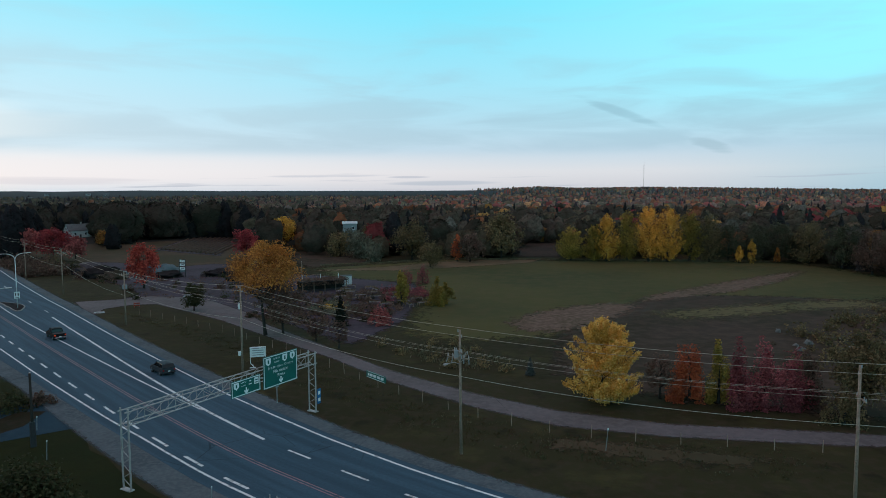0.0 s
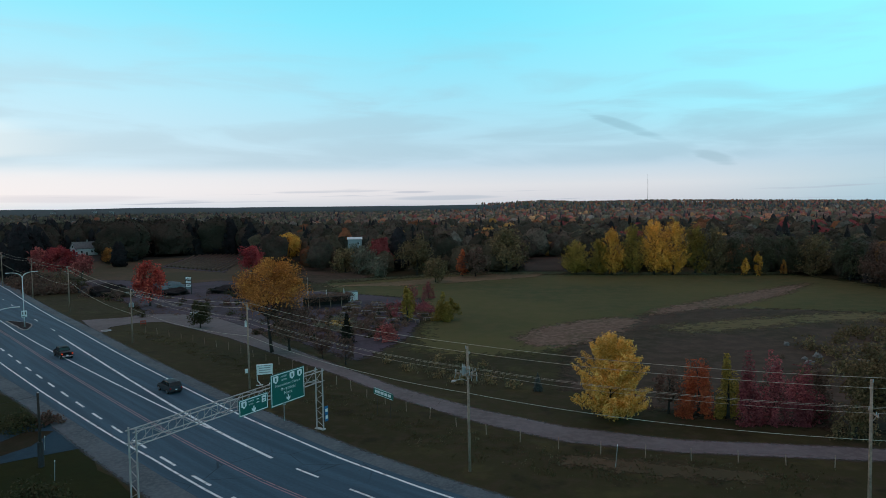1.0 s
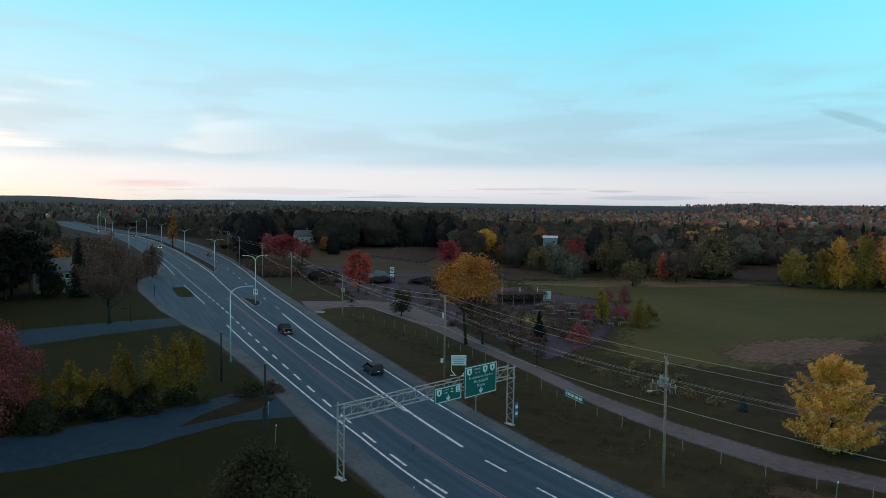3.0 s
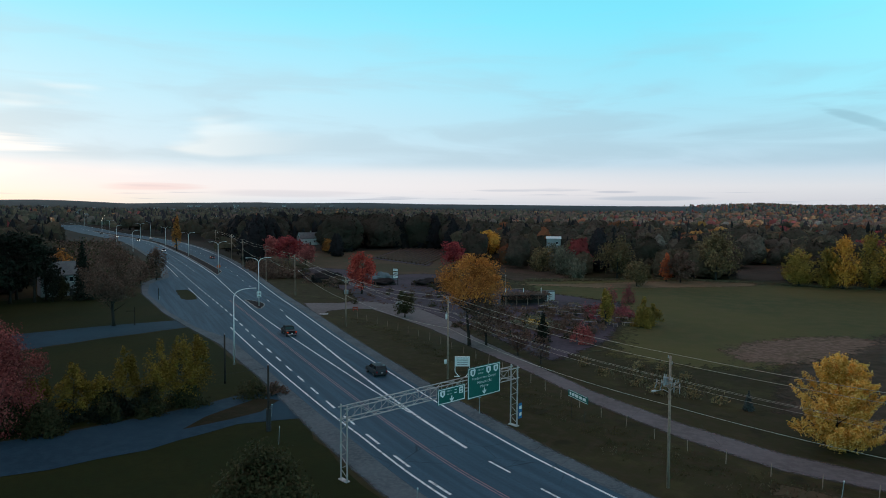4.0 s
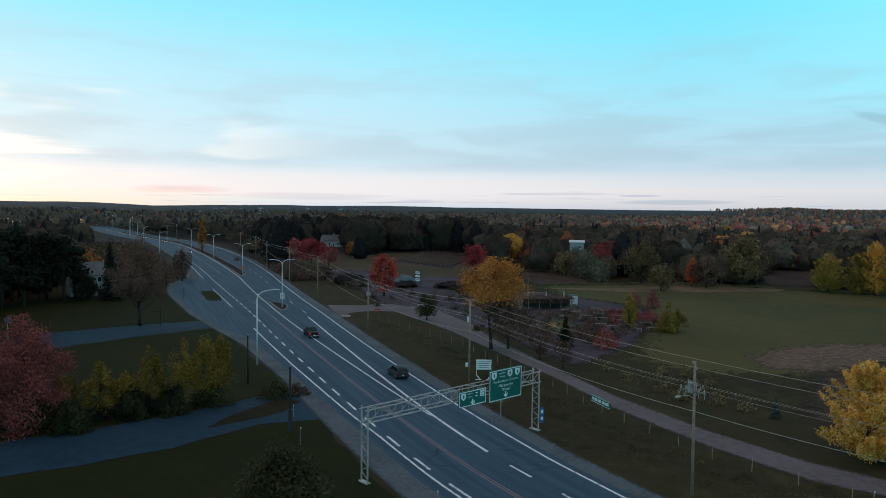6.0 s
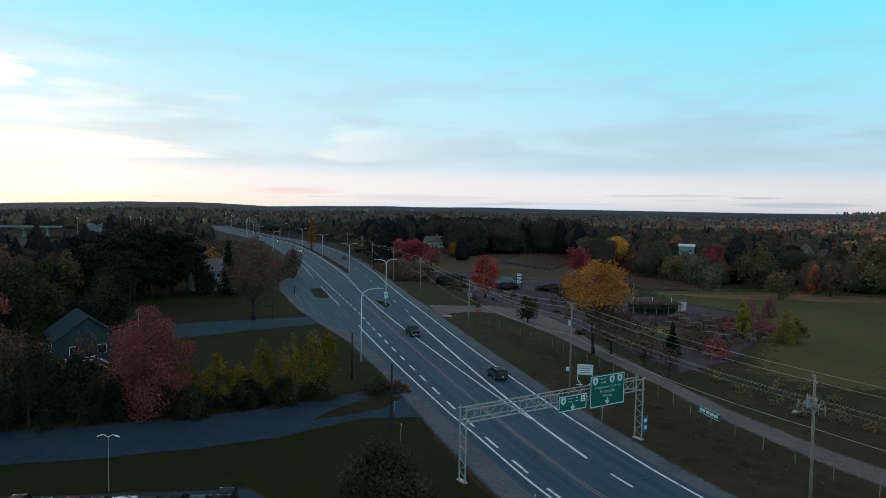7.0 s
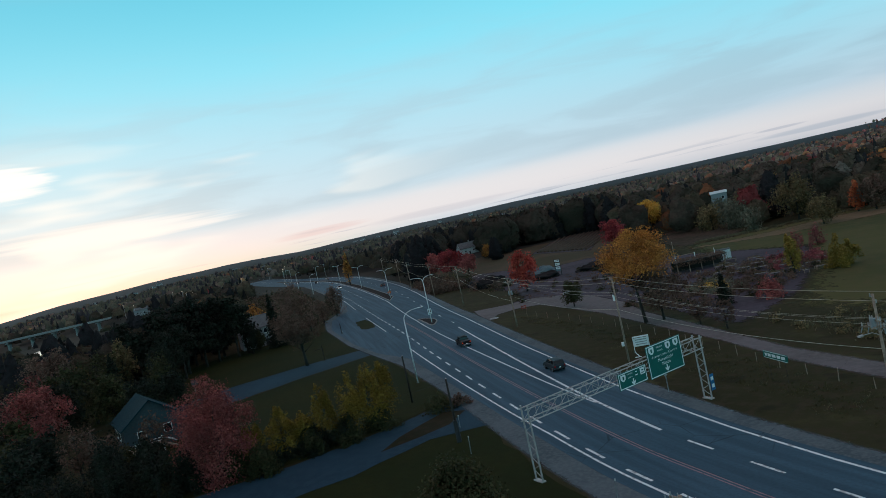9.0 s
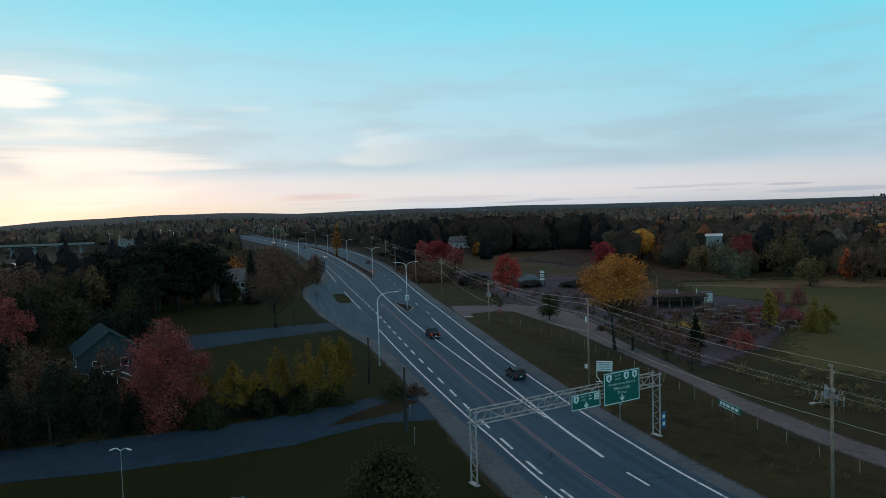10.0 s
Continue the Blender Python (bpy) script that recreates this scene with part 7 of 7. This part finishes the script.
for k, (x, y, a) in enumerate(TABLE_SPOTS):
    if k == 0:
        bench0.matrix_world = pose(x, y, 0.04, 0, 0, a)
    else:
        copy_thing(bench0, pose(x, y, 0.04, 0, 0, a))


def shrub_bed(spots, mat, label, seed, size=0.7):
    g = np.random.default_rng(seed)
    out = []
    for x, y in spots:
        k = g.uniform(0.6, 1.25) * size
        p = g.normal(size=(90, 3)) * np.array([0.42, 0.42, 0.34]) * k
        p[:, 2] = np.abs(p[:, 2]) * 1.5 + 0.05
        p[:, :2] += (x, y)
        out.append(leaf_quads(p, 0.12 * k + 0.05, g))
    ob = quads("shrub_bed", np.concatenate(out), mat)
    return tagged(ob, label, "shrubs", kind="stuff")


def scatter(seed, n, poly):
    g = np.random.default_rng(seed)
    p = np.array(poly)
    lo, hi = p.min(0), p.max(0)
    out = []
    while len(out) < n:
        x, y = g.uniform(lo, hi)
        if in_poly(np.array([x]), np.array([y]), poly)[0]:
            out.append((x, y))
    return out


BEDS = [(-70, 128), (-52, 118), (-40, 128), (-38, 156), (-48, 172), (-60, 164), (-70, 150)]
shrub_bed(scatter(31, 170, BEDS), L_BROWN, "rows of brown potted shrubs in the yard", 31, 1.0)
shrub_bed(scatter(32, 60, BEDS), L_GREEN, "rows of dark green potted shrubs in the yard", 32, 1.0)
shrub_bed(scatter(33, 50, [(-46, 152), (-38, 160), (-42, 172), (-52, 168)]), L_CRIMSON, "patch of red potted shrubs in the yard", 33, 1.2)
shrub_bed(scatter(34, 60, [(-62, 140), (-50, 130), (-48, 140), (-58, 150)]), L_GREY, "rows of grey-green potted plants in the yard", 34, 0.9)
shrub_bed(scatter(35, 14, [(-57, 140), (-52, 136), (-51, 138), (-56, 142)]), L_YELLOW, "patch of bright yellow potted plants in the yard", 35, 0.9)


def mound(x, y, r, h, mat, label, seed, name="soil_mound", category="mound"):
    bm = bmesh.new()
    bmesh.ops.create_icosphere(bm, subdivisions=4, radius=1.0)
    for v in bm.verts:
        k = 1 + 0.55 * noise.noise(v.co * 2.1 + Vector((seed, 0, 0))) + 0.22 * noise.noise(v.co * 5.0)
        v.co = Vector((v.co.x * r * k, v.co.y * r * k, max(-0.05, v.co.z) * h * k))
    ob = link(name, bm, mat, smooth=True)
    ob.location = (x, y, 0.03)
    return tagged(ob, label, category)


mound(-149, 184, 6.0, 3.0, M_MULCH, "steep heap of black soil in the yard", 3.0)
mound(-141, 180, 4.2, 2.2, M_SCRUB, "heap of dark soil in the yard", 8.0)
mound(-160, 194, 6.0, 2.6, M_YARD, "heap of grey gravel in the yard", 5.0)
mound(-169, 201, 5.0, 2.2, M_TRACK, "heap of pale gravel in the yard", 15.0)
mound(-127, 186, 4.6, 1.7, M_MULCH, "low black heap of mulch in the yard", 6.0)
mound(-113, 194, 5.4, 1.7, M_MULCH, "low black heap of mulch in the yard", 7.0)
mound(-100, 186, 5.0, 1.2, M_MULCH, "low black heap of mulch in the yard", 12.0)
mound(-136, 199, 5.0, 2.2, M_GRAVEL, "pale grey heap of gravel in the yard", 9.0)


def notice(x, y, turn):
    ob = thing("nursery_sign", pose(x, y, 0, 0, 0, turn), "two dark posts with stacked white notice panels", "sign")
    for sx in (-0.8, 0.8):
        part("post", box(bmesh.new(), sx, 0, 2.8, 0.26, 0.2, 5.6, bevel=0.02), M_DARK, ob)
    for k in range(3):
        p = part("panel", box(bmesh.new(), 0, -0.14, 5.0 - 1.15 * k, 1.5, 0.06, 0.72, Matrix.Rotation(0.10, 4, "Y"), bevel=0.01), M_SIGNW, ob, "white notice panel")
        part("text_bar", box(bmesh.new(), 0, -0.175, 5.02 - 1.15 * k, 1.0, 0.012, 0.16), M_DARK, p)
    return ob


notice(-122.5, 187.5, 32)
car("sedan", pose(-172, 199, 0.03, 0, 0, 205), paint("white", (0.66, 0.69, 0.70)), "white car parked by the nursery bank")
ob = thing("barricade", pose(-99.6, 134.2, 0.03, 0, 0, 30), "small red road barricade at the yard entrance", "barricade")
for s in (-0.5, 0.5):
    part("leg", box(bmesh.new(), s, 0, 0.55, 0.08, 0.5, 1.1, bevel=0.01), paint("barrier_red", (0.30, 0.06, 0.04)), ob)
for z in (0.45, 0.95):
    part("board", box(bmesh.new(), 0, 0, z, 1.3, 0.06, 0.25, bevel=0.01), paint("barrier_red", (0.30, 0.06, 0.04)), ob)
ob = thing("concrete_lid", pose(-103.4, 126.8, 0.0), "pale round concrete lid in the gravel", "manhole")
part("ring", rod(bmesh.new(), (0, 0, 0), (0, 0, 0.12), 1.1, 1.0, 20), M_SIGNBACK, ob)
part("lid", rod(bmesh.new(), (0, 0, 0.12), (0, 0, 0.17), 0.75, 0.72, 20), M_KERB, ob)
for k, (x, y) in enumerate(((-97, 150), (-94.5, 149), (-92, 146.5))):
    mound(x, y, 0.9, 0.7, M_SIGNBACK if k < 2 else M_GRAVEL, "pale boulder at the yard entrance", 2.0 + k, "boulder", "rock")

# ---- ploughed plot ----
plot = [(-196, 279), (-172, 266), (-150, 256), (-176, 311), (-212, 410), (-234, 388), (-218, 332)]
tagged(patch("ploughed_plot", plot, 0.05, F_YARD, 0.5, feather=2.5), "dark cultivated plot with dry planted rows", "plot", kind="structure")
for k in range(13):
    t = k / 12
    a = Vector((-194, 281)).lerp(Vector((-154, 260)), t)
    b = Vector((-224, 350)).lerp(Vector((-213, 408)), t)
    bm = bmesh.new()
    pts, rad = [], []
    for j in range(31):
        p = a.lerp(b, j / 30)
        side = 1.5 * math.sin(j / 30 * 3.14)
        pts.append((p.x + side, p.y, 0.3 + 0.25 * noise.noise((p.x * 0.3, p.y * 0.3, 1))))
        rad.append(0.55 + 0.3 * noise.noise((p.x * 0.5, p.y * 0.5, 5 + k)))
    ob = link("planted_ridge", tube(bm, pts, rad, 6), M_BARE)
    tagged(ob, "low ridge of dry plants in a cultivated plot", "plant row", "rows of the plot")

# ---- signs and fence beside the road ----
ob = thing("notice_board", pose(-47.2, 90.2, 0, 0, 0, 30), "white portable notice board on a tubular frame", "notice board")
part("board", box(bmesh.new(), 0, 0, 2.15, 2.1, 0.08, 1.25, bevel=0.02), M_SIGNW, ob)
part("header", box(bmesh.new(), 0, 0, 2.95, 2.3, 0.3, 0.16, bevel=0.02), M_SIGNW, ob)
for k in range(3):
    part("text_bar", box(bmesh.new(), 0, -0.05, 2.5 - 0.33 * k, 1.6, 0.012, 0.12), M_SIGNBACK, ob)
for s in (-1, 1):
    part("frame_leg", tube(bmesh.new(), [(s * 1.1, 0, 2.9), (s * 1.1, 0, 0.7), (s * 0.75, -0.1, 0.3), (s * 0.55, -0.4, 0.05)], 0.06, 6), M_SIGNW, ob)
    part("foot", box(bmesh.new(), s * 0.8, -0.3, 0.06, 0.9, 0.12, 0.1), M_SIGNW, ob)
a, b = Vector((-26.9, 79.2, 0)), Vector((-23.6, 77.2, 0))
ob = thing("street_sign", pose((a.x + b.x) / 2, (a.y + b.y) / 2, 0, 0, 0, math.degrees(math.atan2(b.y - a.y, b.x - a.x))), "long narrow green sign with white marks beside the track", "sign")
part("blade", box(bmesh.new(), 0, 0, 2.9, 3.6, 0.05, 0.85, Matrix.Rotation(0.07, 4, "Y"), bevel=0.01), M_GREEN, ob)
bm = bmesh.new()
for z in (0.36, -0.36):
    box(bm, 0, -0.032, 2.9 + z, 3.4, 0.012, 0.06, Matrix.Rotation(0.07, 4, "Y"))
part("border", bm, M_SIGNW, ob, "white border")
for k, (x, w) in enumerate(((-1.35, 0.3), (-0.85, 0.45), (-0.2, 0.55), (0.5, 0.5), (1.15, 0.55))):
    part("text_bar", box(bmesh.new(), x, -0.032, 2.9 - 0.07 * x, w, 0.012, 0.34), M_SIGNW, ob)
for s in (-1.2, 1.2):
    part("post", rod(bmesh.new(), (s, 0.05, 0), (s, 0.05, 2.8), 0.02, n=6), M_DARK, ob)
q = road_point(122, 11.6)
ob = thing("route_marker", pose(q[0], q[1], 0, 0, 0, road_turn(122) - 90), "slim pale post with a small plate in the verge", "sign")
part("post", box(bmesh.new(), 0, 0, 1.3, 0.09, 0.06, 2.6), M_SIGNBACK, ob)
part("plate", box(bmesh.new(), 0, -0.05, 2.3, 0.4, 0.03, 0.6, bevel=0.01), M_SIGNBACK, ob)
q = road_point(322, 9.3)
ob = thing("warning_sign", pose(q[0], q[1], 0.25, 0, 0, road_turn(322) - 90), "orange diamond warning sign on the median", "sign")
part("plate", box(bmesh.new(), 0, 0, 2.2, 1.2, 0.04, 1.2, Matrix.Rotation(radians(45), 4, "Y"), bevel=0.02), M_ORANGE, ob)
part("post", rod(bmesh.new(), (0, 0.04, 0), (0, 0.04, 1.8), 0.05, n=6), M_GALV, ob)

FENCE = [(-93, 126), (-78, 119), (-60, 108.5), (-40, 94.5), (-27.5, 84), (-14.5, 75.3), (-3.5, 70.6), (8, 69.6), (24, 70.2)]
fp = spline(FENCE, 10)
fd = np.r_[0, np.cumsum(np.hypot(*np.diff(fp, axis=0).T))]
fence = thing("fence", pose(0, 0, 0), "wire fence with thin pale posts along the track", "fence")
post = None
frng = random.Random(3)
for s in np.arange(0, fd[-1], 4.4):
    x, y = np.interp(s, fd, fp[:, 0]), np.interp(s, fd, fp[:, 1])
    if post is None:
        post = part("post", box(bmesh.new(), 0, 0, 0.62, 0.07, 0.07, 1.35, bevel=0.012), M_WOOD, fence)
        o = post
    else:
        o = new("post", post.data)
        o.parent = fence
    o.matrix_basis = pose(x, y, 0, frng.uniform(-3, 3), frng.uniform(-3, 3), frng.uniform(0, 90)) @ Matrix.Diagonal((1, 1, frng.uniform(0.85, 1.15), 1))
for z in (0.45, 1.1):
    part("strand", tube(bmesh.new(), [(p[0], p[1], z) for p in fp[::3]], 0.006, 4), M_BARK, fence)

# ---- rough growth: tufts of grass and weeds ----
def tufts(name, spots, mat, label, seed, h=0.5, n=16, spread=0.3):
    g = np.random.default_rng(seed)
    base = np.array(spots)
    p = np.repeat(base, n, axis=0)
    m = len(p)
    hh = h * g.uniform(0.5, 1.3, m)
    c = np.stack([p[:, 0] + g.normal(0, spread, m), p[:, 1] + g.normal(0, spread, m), 0.04 + hh * 0.45], 1)
    up = np.stack([g.normal(0, 0.35, m), g.normal(0, 0.35, m), np.ones(m)], 1) * (hh / 2)[:, None]
    side = np.stack([g.normal(size=m), g.normal(size=m), np.zeros(m)], 1)
    side /= np.linalg.norm(side, axis=1)[:, None]
    side *= (0.05 + 0.08 * h)
    return tagged(quads(name, np.stack([c - up - side * 0.6, c - up + side * 0.6, c + up + side, c + up - side], 1), mat), label, "weeds", kind="stuff")


VERGE = [(-100, 128), (-60, 100), (-34, 80), (-16, 67), (-4, 63), (22, 62), (22, 70), (8, 69.5), (-4, 70.5), (-15, 75.3), (-28, 84), (-41, 94.5), (-60, 108), (-92, 125)]
L_DRY = leaves("dry_weed_stems", (0.08, 0.066, 0.04), (0.13, 0.105, 0.062), (0.20, 0.165, 0.10), 0.2)
L_GRASS = leaves("grass_blades", (0.044, 0.040, 0.018), (0.066, 0.058, 0.026), (0.09, 0.076, 0.036), 0.2)
tufts("grass", scatter(41, 500, VERGE), L_GRASS, "tufts of rough grass on the verge", 41, 0.12, 9, 0.35)
tufts("dry_weeds", scatter(42, 60, VERGE), L_DRY, "dry straw-coloured weeds on the verge", 42, 0.14, 16, 0.7)
YARD_MESS = [(-150, 180), (-108, 144), (-92, 150), (-72, 140), (-66, 150), (-80, 172), (-110, 190), (-140, 200)]
tufts("dry_weeds", scatter(61, 120, YARD_MESS), L_BROWN, "dead brown weeds in the yard", 61, 0.3, 12, 0.6)
shrub_bed(scatter(62, 26, YARD_MESS), L_BROWN, "heaps of brown prunings in the yard", 62, 1.3)
shrub_bed(scatter(63, 22, YARD_MESS), L_GREEN, "dark potted evergreens in the yard", 63, 1.2)
tagged(patch("dead_grass_patch", [(-3, 66.2), (6, 65.2), (15, 65.4), (17, 67.6), (8, 68.4), (-3, 68.8)], 0.03, F_MEADOW, feather=2.4), "patch of dull brown dead grass by the fence", "verge", kind="structure")
tufts("dry_weeds", scatter(46, 70, [(-30, 104), (-16, 94), (-12, 100), (-24, 112)]), L_DRY, "yellowed weeds between track and field", 46, 0.32, 12, 1.1)
FIELDSIDE = [(-92, 226), (-70, 240), (-52, 258), (-10, 261), (68, 266), (66, 262), (-12, 258), (-54, 254), (-72, 236), (-90, 222)]
tufts("dry_weeds", scatter(47, 1100, FIELDSIDE), L_DRY, "band of dry weeds below the wood", 47, 0.5, 12, 0.6)
shrub_bed(scatter(48, 18, [(-36, 106), (-14, 90), (-8, 98), (-30, 118)]), L_OLIVE, "low olive scrub beside the track", 48, 1.0)
shrub_bed(scatter(49, 60, [(34, 96), (48, 110), (70, 150), (60, 160), (36, 130), (28, 100)]), L_OLIVE, "low olive scrub beside the field", 49, 1.6)
shrub_bed(scatter(50, 200, [(-170, 178), (-215, 212), (-212, 222), (-160, 190)]), L_BROWN, "brown brush on the roadside bank", 50, 2.2)
BANK = [(-200, 150), (-206, 122), (-412, 246), (-386, 264), (-330, 234)]
shrub_bed(scatter(71, 240, BANK), L_BROWN, "brown brush on open ground beside the highway", 71, 3.4)
shrub_bed(scatter(72, 150, BANK), L_GREEN, "dark green brush on open ground beside the highway", 72, 3.4)
grng = random.Random(9)
for k in range(12):
    x, y = 36 + grng.gauss(0, 6), 118 + grng.gauss(0, 7)
    mound(x, y, grng.uniform(0.3, 0.9), grng.uniform(0.25, 0.7), M_RUBBLE if k % 3 else M_BARE, "pale lump of rubble in the scrub", k * 1.7, "rubble", "rubble")

# ---- far things ----
def mast_tower():
    x, y = 221.0, 2880.0
    z = float(ground_height(np.array(x), np.array(y)))
    ob = thing("radio_mast", pose(x, y, z), "tall thin lattice radio mast on the wooded hill", "mast")
    for k in range(3):
        a = k * 2.0944
        part("leg", rod(bmesh.new(), (1.0 * math.cos(a), 1.0 * math.sin(a), 0), (0.6 * math.cos(a), 0.6 * math.sin(a), 98), 0.35, 0.3, 5), M_GALV, ob)
    for k in range(16):
        part("brace", box(bmesh.new(), 0, 0, 4 + 6 * k, 1.6, 1.6, 0.4), M_GALV, ob)
    part("antenna", rod(bmesh.new(), (0, 0, 98), (0, 0, 110), 0.3, 0.15, 5), M_GALV, ob)


mast_tower()
water = tagged(patch("river", [(-492, 140), (-488, 152), (-462, 152), (-415, 140), (-412, 130), (-440, 126)], 0.5, M_WATER, 2.0, 8.0), "strip of still river reflecting the sky", "river", kind="structure")


def bridge():
    a, b = Vector((-640, 95, 0)), Vector((-556, 214, 0))
    d = b - a
    ang = math.degrees(math.atan2(d.y, d.x))
    ob = thing("bridge", pose(a.x, a.y, 0, 0, 0, ang), "long pale concrete road bridge on tall piers", "bridge")
    L = d.length
    part("deck", box(bmesh.new(), L / 2, 0, 8.3, L, 10, 0.8, bevel=0.1), M_CONCRETE, ob)
    for s in (-1, 1):
        part("parapet", box(bmesh.new(), L / 2, s * 4.9, 8.95, L, 0.3, 0.6), M_CONCRETE, ob)
    for k in range(9):
        x = L * (0.06 + 0.11 * k)
        p = part("pier", box(bmesh.new(), x, 0, 3.6, 1.2, 5.0, 7.6, bevel=0.1), M_CONCRETE, ob)
        part("pier_cap", box(bmesh.new(), x, 0, 7.0, 2.2, 9.0, 0.9, bevel=0.1), M_CONCRETE, p)


bridge()
drng = random.Random(14)
for k in range(11):
    a = radians(drng.uniform(54, 68))
    r = drng.uniform(520, 820)
    x, y = -math.sin(a) * r, math.cos(a) * r
    ob = thing("street_lamp", pose(x, y, float(ground_height(np.array(x), np.array(y)))), "distant lit street lamp in the town", "street lamp", "town street lamps")
    h = drng.uniform(12, 15)
    part("pole", rod(bmesh.new(), (0, 0, 0), (0, 0, h), 0.14, 0.1, 6), M_GALV, ob)
    bm = bmesh.new()
    bmesh.ops.create_icosphere(bm, subdivisions=1, radius=0.28)
    bmesh.ops.translate(bm, vec=(0, 0, h + 0.2), verts=bm.verts)
    part("lamp", bm, M_LIT, ob)
for k in range(46):
    a = radians(drng.choice((drng.uniform(46, 70), drng.uniform(36, 50))))
    r = drng.uniform(1100, 1900)
    x, y = -math.sin(a) * r, math.cos(a) * r
    w, d, h = drng.uniform(5, 13), drng.uniform(6, 10), drng.uniform(3.5, 6)
    house("far_building", pose(x, y, float(ground_height(np.array(x), np.array(y))) - 1, 0, 0, math.degrees(a) + drng.uniform(-20, 20)), w, d, h, 1.5, M_FAR, M_SHINGLE, "pale low building in the distant town", [("f", u * w / 5, h * 0.6, w / 9, 2.2) for u in (-2, -1, 0, 1, 2)], category="building")
for k in range(6):
    a = radians(drng.uniform(61.5, 68))
    r = drng.uniform(680, 900)
    x, y = -math.sin(a) * r, math.cos(a) * r
    house("far_building", pose(x, y, float(ground_height(np.array(x), np.array(y))), 0, 0, math.degrees(a) + drng.uniform(-40, 40)), drng.uniform(10, 18), 9, drng.uniform(4, 6), 2.0, M_FAR, M_SHINGLE, "pale low building beside the distant highway", [("f", u * 3, 3.0, 1.6, 1.4) for u in (-1, 0, 1)], category="building")
